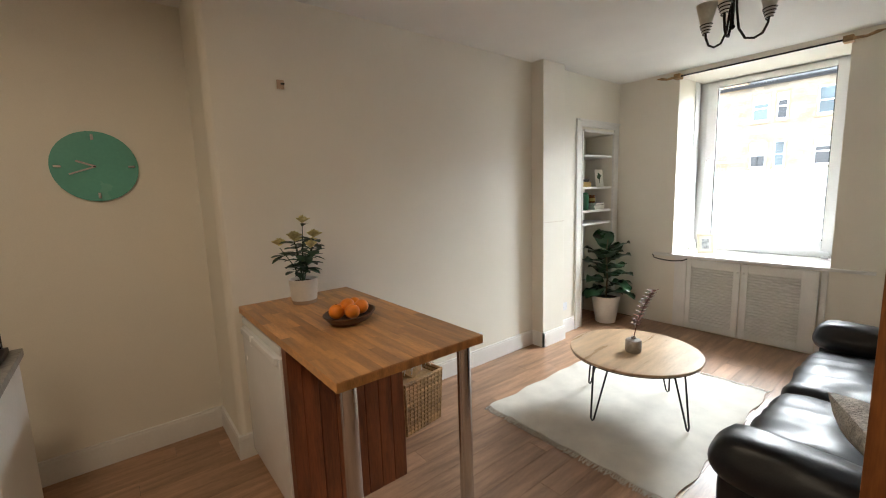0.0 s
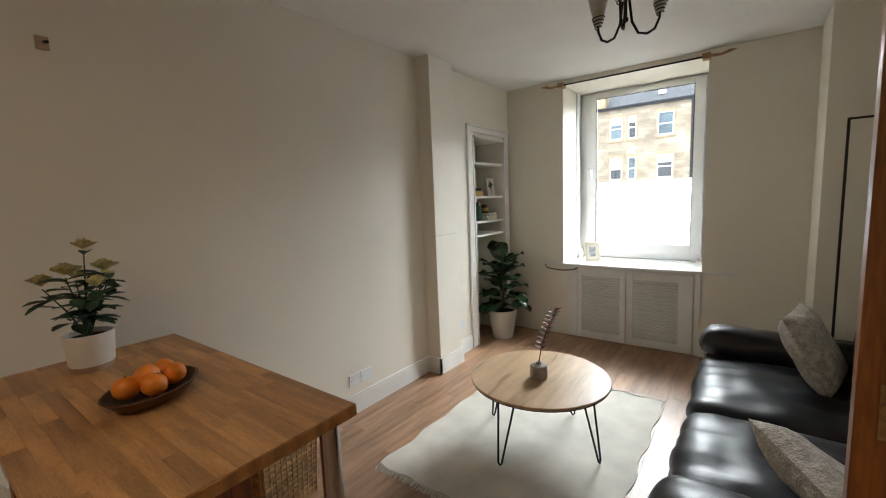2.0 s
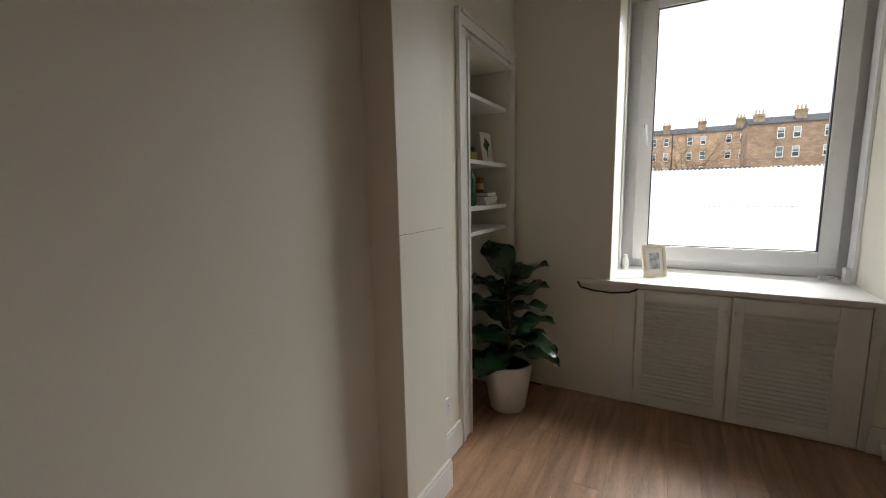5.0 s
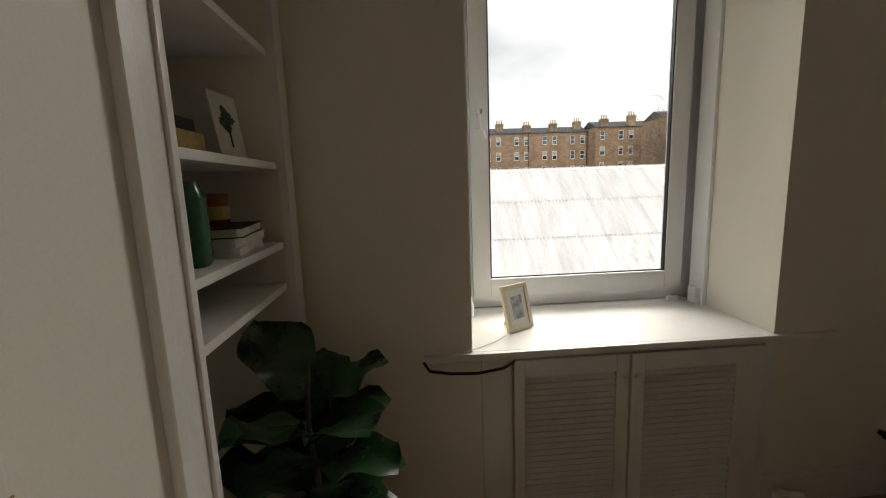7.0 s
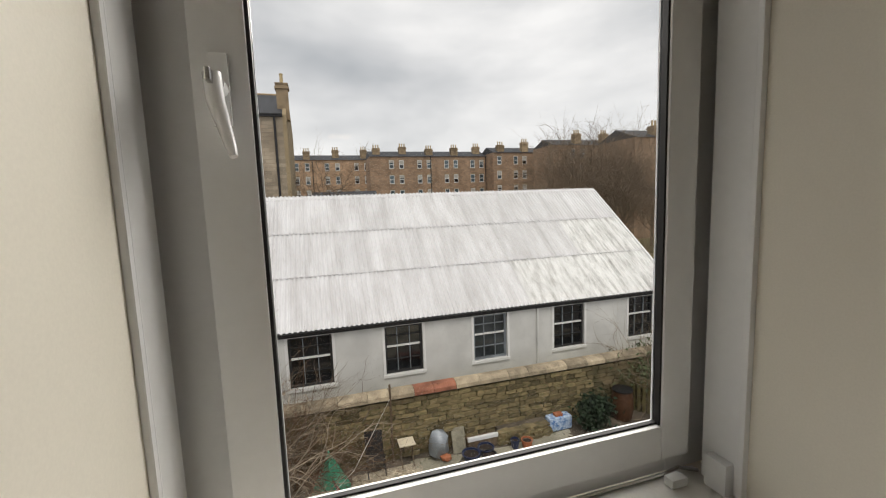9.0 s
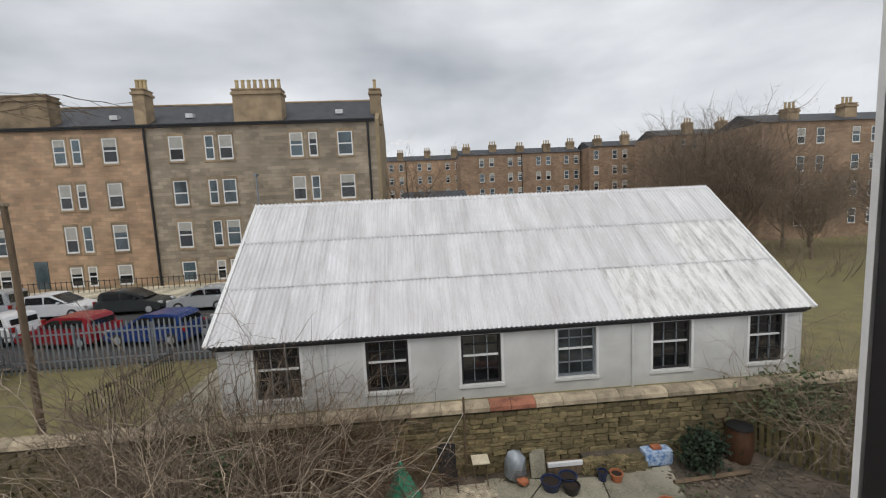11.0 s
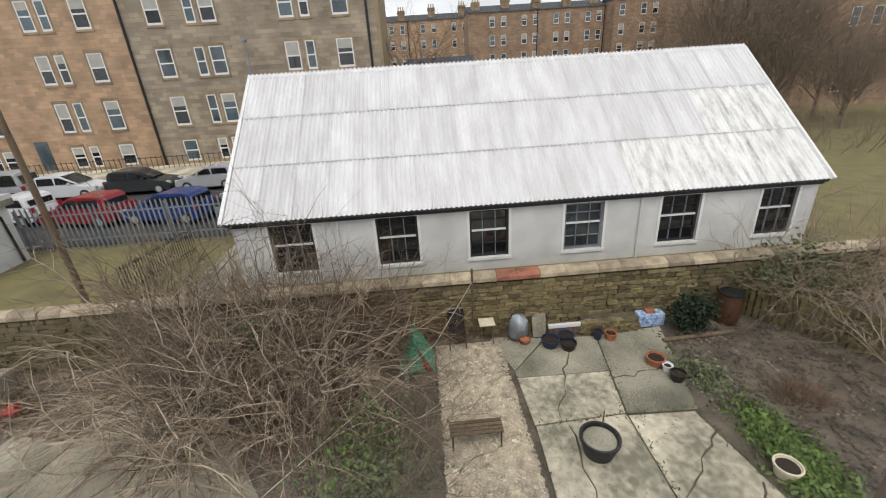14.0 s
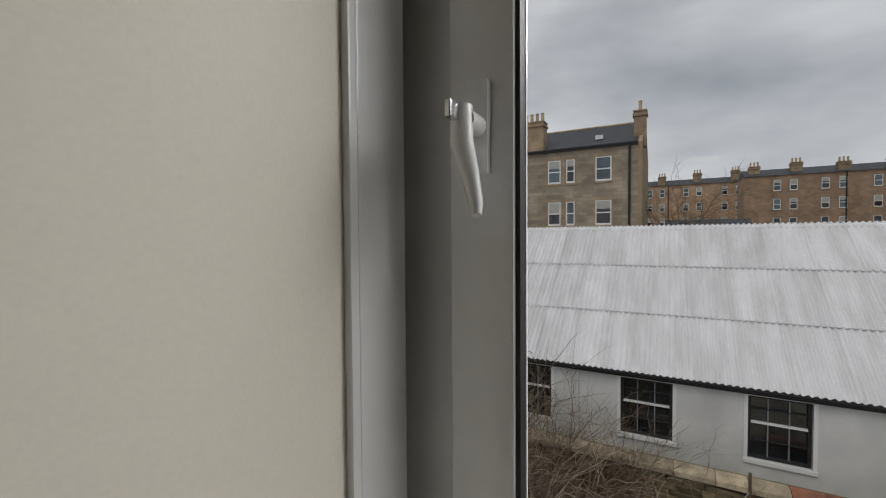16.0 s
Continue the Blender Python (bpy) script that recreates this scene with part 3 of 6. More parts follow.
part("body", Mesh().lathe(4.84, 1.665, 0.766, [(0.02, 0), (0.022, 0.01), (0.022, 0.06), (0.012, 0.08), (0.012, 0.1), (0.0, 0.102)], 14), M_UPVC, air, smooth=True)
# photo frame, leaning on its strut
pf = thing("photo_frame", (4.62, 1.47, 0.766), "cream photo frame standing on the window sill", "photo frame")
m = Mesh().box(-0.075, -0.008, 0, -0.055, 0.008, 0.2, 0.002).box(0.055, -0.008, 0, 0.075, 0.008, 0.2, 0.002).box(-0.055, -0.008, 0, 0.055, 0.008, 0.02, 0.002).box(-0.055, -0.008, 0.18, 0.055, 0.008, 0.2, 0.002)
T = pose(4.62, 1.47, 0.768, 0, 0, -58) @ pose(0, 0, 0, -14, 0, 0)
for nm, mm, mt in (("frame", m, M_CREAMWOOD), ("mount", Mesh().box(-0.056, -0.003, 0.019, 0.056, 0.003, 0.181), M_PAPER), ("photograph", Mesh().box(-0.032, -0.0045, 0.05, 0.032, -0.0035, 0.15), M_PHOTO),
                   ("strut", Mesh().prism([(0.006, 0.15), (0.01, 0.15), (0.085, 0.022), (0.075, 0.022)], "x", -0.02, 0.02), M_CREAMWOOD)):
    part(nm, mm, mt, pf).matrix_basis = T
# socket plates, hook, pipe stub
for x0, x1, y, z0, z1, nm in ((2.04, 2.14, WY, 0.205, 0.285, "blanking_plate"), (2.145, 2.245, WY, 0.205, 0.285, "blanking_plate"), (3.36, 3.44, 2.33, 0.24, 0.32, "socket_plate")):
    s = thing(nm, (x0, y, z0), "white plastic electrical plate on the wall above the skirting", "socket")
    part("plate", Mesh().box(x0, y - 0.009, z0, x1, y, z1, 0.003), M_UPVC, s)
    for sx in (0.015, x1 - x0 - 0.015):
        part("screw", Mesh().lathe(0, 0, 0, [(0.004, 0), (0.004, 0.001), (0, 0.0015)], 8), M_CHROME, s).matrix_basis = pose(x0 + sx, y - 0.009, (z0 + z1) / 2, 90, 0, 0)
hook = thing("wall_bracket", (0.7, WY, 2.12), "small rusty metal bracket screwed to the wall", "bracket")
part("plate", Mesh().box(0.68, WY - 0.006, 2.1, 0.72, WY, 2.15, 0.002), M_POTBASE, hook)
part("peg", Mesh().tube([(0.705, WY, 2.13), (0.71, WY - 0.03, 2.125)], 0.006, 8), M_BRONZE, hook)
pipe = thing("radiator_pipe", (4.39, 0.45, 0.0), "white capped pipe stub by the cupboard", "pipe")
part("pipe", Mesh().tube([(4.37, 0.46, 0.06), (4.37, 0.4, 0.07), (4.37, 0.34, 0.06)], 0.016, 10), M_WHITE, pipe, smooth=True)
part("valve", Mesh().lathe(4.37, 0.44, 0.0, [(0.012, 0.001), (0.012, 0.05), (0.026, 0.055), (0.026, 0.09), (0.0, 0.095)], 14), M_WHITE, pipe, smooth=True)
crack = thing("access_panel_joint", (3.07, 2.229, 1.14), "thin joint line of the boxing panel", "panel joint")
part("joint", Mesh().box(2.927, 2.2282, 1.178, 3.24, 2.2298, 1.1798), M_POTBASE, crack)
stop = thing("door_stop", (WX, -0.04, 0.29), "small black round knob fixed to the wall", "door stop")
part("knob", Mesh().lathe(0, 0, 0, [(0.012, 0), (0.012, 0.02), (0.02, 0.024), (0.02, 0.04), (0.0, 0.046)], 16), M_BLACK, stop, smooth=True).matrix_basis = pose(WX, -0.04, 0.29, 0, -90, 0)
# press door on the sofa wall
pd = thing("press_door", (3.95, -0.45, 0), "flush white cupboard door with dark gap", "door")
part("leaf", Mesh().box(3.938, -0.6, 0.15, 3.95, -0.315, 1.87, 0.002), M_WALL, pd)
part("gap", Mesh().box(3.945, -0.315, 0.15, 3.95, -0.3, 1.885).box(3.945, -0.6, 1.87, 3.95, -0.315, 1.885), M_IRON, pd)
# curtain rail
rod = thing("curtain_pole", (4.39, 1.1, 2.53), "dark curtain pole with wooden brackets above the window", "curtain pole")
part("pole", Mesh().tube([(4.36, 0.42, 2.535), (4.36, 1.78, 2.535)], 0.008, 10), M_BRONZE, rod, smooth=True)
for y, s in ((0.5, -1), (1.71, 1)):
    part("bracket", Mesh().box(4.335, y - 0.03, 2.515, WX, y + 0.03, 2.56, 0.004), M_WICKER, rod)
    part("finial", Mesh().tube([(4.36, y + s * 0.03, 2.535), (4.36, y + s * 0.1, 2.53), (4.36, y + s * 0.15, 2.545), (4.36, y + s * 0.2, 2.55)], [0.012, 0.01, 0.013, 0.003], 8), M_WICKER, rod, smooth=True)
# open pine door by the entrance
door = thing("pine_door", (1.45, -0.8, 0), "orange-stained panelled pine door standing open", "door")
T = pose(1.455, -0.79, 0.01, 0, 0, 89)
W, D = 0.775, 0.042
m = Mesh().box(0, 0, 0, 0.11, D, 1.98, 0.003).box(W - 0.11, 0, 0, W, D, 1.98, 0.003).box(0.33, 0.002, 0, 0.43, D - 0.002, 1.98)
for z0, z1 in ((0, 0.2), (0.72, 0.87), (1.45, 1.56), (1.86, 1.98)):
    m.box(0.11, 0.001, z0, 0.33, D - 0.001, z1, 0.003).box(0.43, 0.001, z0, W - 0.11, D - 0.001, z1, 0.003)
part("frame", m, M_PINE, door).matrix_basis = T
for x0, x1 in ((0.11, 0.33), (0.43, W - 0.11)):
    for z0, z1 in ((0.2, 0.72), (0.87, 1.45), (1.56, 1.86)):
        part("panel", Mesh().box(x0, 0.012, z0, x1, D - 0.012, z1).box(x0 + 0.035, 0.005, z0 + 0.035, x1 - 0.035, D - 0.005, z1 - 0.035, 0.004), M_PINE, door).matrix_basis = T
rk = random.Random(5)
for k in range(11):
    z, x = rk.uniform(0.1, 1.9), rk.choice((0.05, 0.06, 0.2, 0.25, 0.38, 0.55, 0.6, 0.7))
    part("knot", Mesh().ball((x, D - 0.002, z), 0.01, 2, (1, 0.3, 1.4), 0.5), M_KNOT, door).matrix_basis = T
hd = part("handle", Mesh().box(W - 0.075, D, 0.94, W - 0.035, D + 0.006, 1.06, 0.004), M_BRASS, door, "worn brass handle plate")
hd.matrix_basis = T
part("knob", Mesh().lathe(0, 0, 0, [(0.008, 0), (0.008, 0.02), (0.024, 0.03), (0.026, 0.045), (0.015, 0.056), (0, 0.058)], 18), M_BRASS, door, smooth=True).matrix_basis = T @ pose(W - 0.055, D + 0.004, 1.02, -90, 0, 0)

# ---- kitchen end ----
clock = thing("wall_clock", (-0.17, 2.83, 1.69), "round mint green glass wall clock with silver marks", "clock")
part("disc", Mesh().lathe(0, 0, 0, [(0.18, 0), (0.186, 0.004), (0.186, 0.012), (0.0, 0.014)], 48), M_MINT, clock).matrix_basis = pose(-0.165, 2.828, 1.687, 90, 0, 0)
for a, l, w in ((200, 0.12, 0.008), (160, 0.085, 0.01)):
    part("hand", Mesh().box(0, -w / 2, 0.016, l, w / 2, 0.019), M_CHROME, clock).matrix_basis = pose(-0.165, 2.828, 1.687, 90, 0, 0) @ pose(0, 0, 0, 0, 0, a)
for a in (0, 90, 180, 270):
    part("mark", Mesh().box(0.14, -0.006, 0.0142, 0.17, 0.006, 0.017), M_CHROME, clock).matrix_basis = pose(-0.165, 2.828, 1.687, 90, 0, 0) @ pose(0, 0, 0, 0, 0, a)
unit = thing("kitchen_unit", (-0.8, 2.1, 0), "white kitchen base unit under a grey worktop", "kitchen unit")
part("body", Mesh().box(-1.1, 1.7, 0.1, -0.52, 2.3, 0.86, 0.004), M_WHITE, unit)
part("plinth", Mesh().box(-1.08, 1.7, 0.001, -0.56, 2.3, 0.1), M_WHITE, unit)
part("door", Mesh().box(-0.52, 1.705, 0.105, -0.5, 2.295, 0.855, 0.004), M_WHITE, unit)
tagged(finish("worktop", Mesh().box(-1.12, 1.68, 0.861, -0.485, 2.32, 0.895, 0.006), M_GREYTOP), "grey speckled kitchen worktop on a white unit", "worktop")
rack = thing("dish_rack", (-0.6, 2.15, 0.896), "black wire dish rack on the worktop", "rack")
part("base", Mesh().box(-0.8, 1.95, 0.896, -0.52, 2.28, 0.92, 0.004), M_BLACK, rack)
for k in range(9):
    z = 0.94 + k * 0.035
    part("bar", Mesh().tube([(-0.54, 1.96, z), (-0.54, 2.27, z)], 0.006, 6), M_BLACK, rack)
for y in (1.965, 2.265):
    part("post", Mesh().tube([(-0.54, y, 0.915), (-0.54, y, 1.25)], 0.007, 6), M_BLACK, rack)

# breakfast bar
BX0, BX1, BY0, BY1, BZ = 0.365, 1.02, 1.08, 2.355, 0.895
bar = thing("breakfast_bar", (0.7, 1.7, 0), "oak block breakfast bar on chrome legs", "table")
top = part("tabletop", Mesh().box(BX0, BY0, BZ - 0.036, BX1, BY1, BZ - 0.002, 0.003), M_BLOCK, bar)
rs = random.Random(3)
nrow = 15
wrow = (BX1 - BX0 - 0.004) / nrow
for r in range(nrow):
    y = BY0 + 0.002
    while y < BY1 - 0.01:
        L = min(rs.uniform(0.18, 0.42), BY1 - 0.002 - y)
        x = BX0 + 0.002 + r * wrow
        part("stave", Mesh().box(x, y, BZ - 0.003, x + wrow - 0.0004, y + L - 0.0005, BZ), M_BLOCK, top)
        y += L
for x in (BX0 + 0.07, BX1 - 0.05):
    part("leg", Mesh().tube([(x, BY0 + 0.07, 0.001), (x, BY0 + 0.07, BZ - 0.036)], 0.03, 24), M_CHROME, bar, smooth=True)
    part("flange", Mesh().lathe(x, BY0 + 0.07, BZ - 0.046, [(0.045, 0), (0.045, 0.01)], 20), M_CHROME, bar)
sp = part("side_panel", Mesh().box(0.43, 1.62, 0.001, 0.95, 1.64, BZ - 0.037), M_REDPINE, bar, "reddish tongue-and-groove panel")
for k in range(7):
    part("board", Mesh().box(0.432 + k * 0.074, 1.606, 0.002, 0.432 + k * 0.074 + 0.071, 1.62, BZ - 0.04, 0.003), M_REDPINE, sp)
    part("board", Mesh().box(0.95, 1.645 + k * 0.1, 0.002, 0.964, 1.645 + k * 0.1 + 0.097, BZ - 0.04, 0.003), M_REDPINE, sp) if k < 7 else None
part("panel_front", Mesh().box(0.372, 1.6, 0.002, 0.43, 1.66, BZ - 0.04, 0.003), M_REDPINE, bar)
fridge = thing("fridge", (0.65, 2.0, 0), "white under-counter fridge below the bar", "fridge")
part("body", Mesh().box(0.43, 1.68, 0.02, 0.94, 2.33, 0.835, 0.006), M_UPVC, fridge)
part("door", Mesh().box(0.365, 1.675, 0.05, 0.425, 2.335, 0.79, 0.014), M_UPVC, fridge, smooth=True)
part("top", Mesh().box(0.37, 1.675, 0.8, 0.95, 2.335, 0.845, 0.012), M_UPVC, fridge, smooth=True)
part("grip", Mesh().box(0.35, 1.7, 0.755, 0.37, 2.3, 0.79, 0.008), M_UPVC, fridge, smooth=True)
part("plinth", Mesh().box(0.45, 1.69, 0.001, 0.93, 2.3, 0.02), M_BLACK, fridge)
# basket
bk = thing("wicker_basket", (1.25, 2.05, 0), "square wicker basket with hand hole under the bar", "basket")
T = pose(1.26, 2.06, 0, 0, 0, 8)
for k in range(13):
    z = 0.012 + k * 0.027
    s = 0.15 + 0.0012 * k
    for x0, y0, x1, y1 in ((-s, -s, s, -s), (s, -s, s, s), (s, s, -s, s), (-s, s, -s, -s)):
        if k == 10 and x0 == s and x1 == s:
            for a, b in ((-s, -0.05), (0.05, s)):
                part("strand", Mesh().tube([(s, a, z), (s, b, z)], 0.0135, 6), M_WICKER, bk).matrix_basis = T
            continue
        part("strand", Mesh().tube([(x0, y0, z), (x1, y1, z)], 0.0135, 6), M_WICKER, bk).matrix_basis = T
for k in range(11):
    u = -0.15 + k * 0.03
    for x, y in ((u, -0.164), (0.164, u), (u, 0.164), (-0.164, u)):
        part("stake", Mesh().tube([(x * 0.97, y * 0.97, 0.004), (x * 1.06, y * 1.06, 0.345)], 0.005, 5), M_WICKER, bk).matrix_basis = T
part("blanket", Mesh().box(-0.14, -0.14, 0.02, 0.14, 0.14, 0.32, 0.03).ball((0.02, 0.03, 0.34), 0.11, 2, (1, 1.1, 0.4), 0.35), M_WICKER, bk, "folded straw-coloured throw", smooth=True).matrix_basis = T
rf = random.Random(8)
m = Mesh()
for k in range(40):
    x, y = rf.uniform(-0.1, 0.15), rf.uniform(-0.1, 0.15)
    m.tube([(x, y, 0.35), (x + rf.uniform(-0.03, 0.05), y + rf.uniform(-0.04, 0.04), 0.4 + rf.uniform(-0.01, 0.03)), (x + rf.uniform(-0.06, 0.08), y + rf.uniform(-0.06, 0.06), 0.38)], 0.003, 4)
part("fringe", m, M_PAPER, bk).matrix_basis = T


def leaf_blade(m, base, tip, width, cup=0.15, droop=0.1, seg=7, wave=0.0, up=Vector((0, 0, 1))):
    """A leaf with a midrib fold, an oval outline and a drooping tip."""
    base, tip = Vector(base), Vector(tip)
    d = tip - base
    side = d.cross(up)
    side = side.normalized() if side.length > 1e-4 else Vector((1, 0, 0))
    nrm = side.cross(d).normalized()
    rows = []
    for i in range(seg + 1):
        t = i / seg
        w = width * (math.sin(math.pi * min(1, t * 0.93 + 0.04)) ** 0.7) * (0.65 + 0.5 * t)
        c = base + d * t - up * droop * t * t
        wv = wave * math.sin(t * 11)
        rows.append([m.bm.verts.new(c + side * w * s + nrm * (cup * w * (abs(s) ** 1.5) + wv * abs(s) * s)) for s in (-1, -0.5, 0, 0.5, 1)])
    for a, b in zip(rows, rows[1:]):
        for k in range(4):
            m.bm.faces.new((a[k], a[k + 1], b[k + 1], b[k]))
    return m


# flowers on the bar
fl = thing("potted_rose", (0.67, 2.16, BZ), "artificial cream roses in a white pot", "potted plant")
FX, FY = 0.67, 2.16
part("pot", Mesh().lathe(FX, FY, BZ, [(0.062, 0.0), (0.07, 0.03), (0.078, 0.14), (0.071, 0.14), (0.066, 0.12), (0.0, 0.12)], 32), M_POT, fl, smooth=True)
part("base_band", Mesh().lathe(FX, FY, BZ + 0.0005, [(0.0635, 0.0), (0.0705, 0.022), (0.0, 0.0225)], 32), M_POTBASE, fl, "bare clay band")
part("soil", Mesh().lathe(FX, FY, BZ + 0.11, [(0.064, 0.0), (0.064, 0.012), (0, 0.016)], 20), M_SOIL, fl)
rf = random.Random(21)
stem_tips = [(0.02, 0.0, 0.35), (-0.05, -0.05, 0.27), (0.06, -0.05, 0.27), (0.0, 0.07, 0.24), (-0.1, 0.04, 0.23), (0.09, 0.05, 0.22), (0.02, -0.1, 0.22)]
m = Mesh()
for x, y, z in stem_tips:
    m.tube([(FX, FY, BZ + 0.1), (FX + x * 0.4, FY + y * 0.4, BZ + 0.1 + z * 0.5), (FX + x, FY + y, BZ + 0.09 + z)], [0.004, 0.003, 0.002], 5)
part("stems", m, M_LEAF2, fl)
for x, y, z in stem_tips:
    for k in range(13):
        t = rf.uniform(0.3, 1.0)
        a = rf.uniform(0, 6.28)
        b = Vector((FX + x * t, FY + y * t, BZ + 0.1 + z * t * 0.95))
        lf = Mesh()
        leaf_blade(lf, b, b + Vector((math.cos(a) * 0.08, math.sin(a) * 0.08, rf.uniform(-0.02, 0.04))), 0.023, 0.3, 0.015, 4)
        part("leaf", lf, M_LEAF2, fl, smooth=True)
for (x, y, z), n in zip(stem_tips, (6, 14, 14, 6, 12, 5, 9)):
    b = Vector((FX + x, FY + y, BZ + 0.1 + z))
    pm = Mesh()
    for k in range(n):
        a, q = k * 2.4, 0.2 + 0.8 * k / n
        leaf_blade(pm, b, b + Vector((math.cos(a) * 0.052 * q, math.sin(a) * 0.052 * q, 0.044 * (1.15 - q * 0.7))), 0.027, 0.5, 0.0, 4)
    part("flower", pm, M_PETAL, fl, smooth=True)
# fruit bowl
fb = thing("fruit_bowl", (0.7, 1.655, BZ), "dark wooden oval bowl holding oranges", "bowl")
T = pose(0.7, 1.655, BZ + 0.001, 0, 0, -60)
part("dish", Mesh().lathe(0, 0, 0, [(0.06, 0), (0.088, 0.012), (0.112, 0.045), (0.106, 0.047), (0.082, 0.02), (0.0, 0.015)], 40, 1.0, 1.3), M_BOWL, fb, smooth=True).matrix_basis = T
for k, (x, y, z, r) in enumerate(((-0.03, -0.06, 0.06, 0.037), (0.035, -0.03, 0.058, 0.036), (-0.03, 0.015, 0.06, 0.037), (0.03, 0.055, 0.058, 0.035), (0.0, -0.015, 0.078, 0.036), (-0.025, 0.08, 0.06, 0.034))):
    c = T @ Vector((x, y, z))
    o = thing("orange", (c.x, c.y, c.z - r), "ripe orange lying in the wooden bowl", "orange", "oranges in the bowl")
    part("peel", Mesh().lathe(0, 0, -r, [(0.0005, 0.002)] + [(r * math.sin(math.pi * i / 12), r * (1 - 0.94 * math.cos(math.pi * i / 12)) - 0.0) for i in range(1, 12)] + [(0.0005, 1.93 * r)], 20), M_ORANGE, o, smooth=True).matrix_basis = pose(c.x, c.y, c.z, 20 * k, 15 * k, 50 * k)
    part("stalk", Mesh().lathe(0, 0, r * 0.9, [(0.004, 0), (0.003, 0.003)], 8), M_LEAF2, o).matrix_basis = pose(c.x, c.y, c.z, 20 * k, 15 * k, 50 * k)

# ---- seating area ----
rug = thing("rug", (2.54, 1.2, 0), "cream flatwoven wool rug with fringed ends", "rug")
RX0, RX1, RY0, RY1 = 1.76, 3.34, 0.6, 1.8
bm = Mesh()
nx, ny = 60, 46
g = [[bm.bm.verts.new((RX0 + (RX1 - RX0) * i / nx + 0.008 * math.sin(j * 0.7), RY0 + (RY1 - RY0) * j / ny + 0.01 * math.sin(i * 0.45) * (1 if j in (0, ny) else 0.3),
                       0.007 + 0.006 * max(0, noise.noise((i * 0.14, j * 0.17, 1.3))) + (0.008 * max(0, math.sin(i * 0.5 + 1)) if j > ny - 3 else 0))) for j in range(ny + 1)] for i in range(nx + 1)]
for i in range(nx):
    for j in range(ny):
        bm.bm.faces.new((g[i][j], g[i + 1][j], g[i + 1][j + 1], g[i][j + 1]))
part("weave", bm, M_RUG, rug, smooth=True)
rf = random.Random(4)
for x, s in ((RX0, -1), (RX1, 1)):
    m = Mesh()
    for k in range(150):
        y = RY0 + 0.004 + (RY1 - RY0 - 0.008) * k / 149
        m.tube([(x, y, 0.008), (x + s * 0.02, y + rf.uniform(-0.006, 0.006), 0.006), (x + s * rf.uniform(0.035, 0.05), y + rf.uniform(-0.012, 0.012), 0.004)], [0.003, 0.0025, 0.002], 4)
    part("fringe", m, M_RUG, rug)
TX, TY, TZ = 2.47, 1.145, 0.415
ct = thing("coffee_table", (TX, TY, 0), "round pale ash coffee table on black hairpin legs", "table")
part("tabletop", Mesh().lathe(TX, TY, TZ - 0.018, [(0.396, 0), (0.402, 0.005), (0.402, 0.015), (0.399, 0.018), (0.0, 0.0185)], 72), M_ASH, ct, smooth=True)
part("edge_band", Mesh().lathe(TX, TY, TZ - 0.022, [(0.385, 0), (0.397, 0.0), (0.397, 0.006), (0.385, 0.006)], 72), M_BLACKMETAL, ct)
for a in (168, 78, -12, -98):
    ca, sa = math.cos(radians(a)), math.sin(radians(a))
    px, py = -sa, ca
    f = (TX + ca * 0.37, TY + sa * 0.37, 0.016)
    m = Mesh().tube([(TX + ca * 0.3 + px * 0.06, TY + sa * 0.3 + py * 0.06, TZ - 0.02), (f[0] + px * 0.012, f[1] + py * 0.012, 0.03), f, (f[0] - px * 0.012, f[1] - py * 0.012, 0.03),
                     (TX + ca * 0.3 - px * 0.06, TY + sa * 0.3 - py * 0.06, TZ - 0.02)], 0.006, 8)
    part("leg", m, M_BLACKMETAL, ct, smooth=True)
vs = thing("bud_vase", (2.43, 1.13, TZ), "small grey stoneware vase with dried eucalyptus", "vase")
part("vase", Mesh().lathe(2.43, 1.13, TZ + 0.001, [(0.046, 0), (0.05, 0.008), (0.05, 0.07), (0.044, 0.08), (0.016, 0.086), (0.014, 0.1), (0.008, 0.1), (0.008, 0.08), (0.0, 0.08)], 28), M_CONCRETEVASE, vs, smooth=True)
st = [(2.43, 1.13, TZ + 0.08), (2.44, 1.115, TZ + 0.2), (2.465, 1.08, TZ + 0.32), (2.49, 1.04, TZ + 0.41)]
part("stem", Mesh().tube(st, [0.003, 0.003, 0.002, 0.0015], 6), M_EUC, vs)
rf = random.Random(6)
for k in range(30):
    t = 0.25 + 0.75 * k / 29
    i = min(2, int(t * 3))
    p = Vector(st[i]).lerp(Vector(st[i + 1]), t * 3 - i)
    a = k * 2.1
    lf = Mesh()
    leaf_blade(lf, p, p + Vector((math.cos(a) * 0.036, math.sin(a) * 0.036, 0.014)), 0.02, 0.3, 0.0, 4)
    part("leaf", lf, M_EUC, vs, smooth=True)


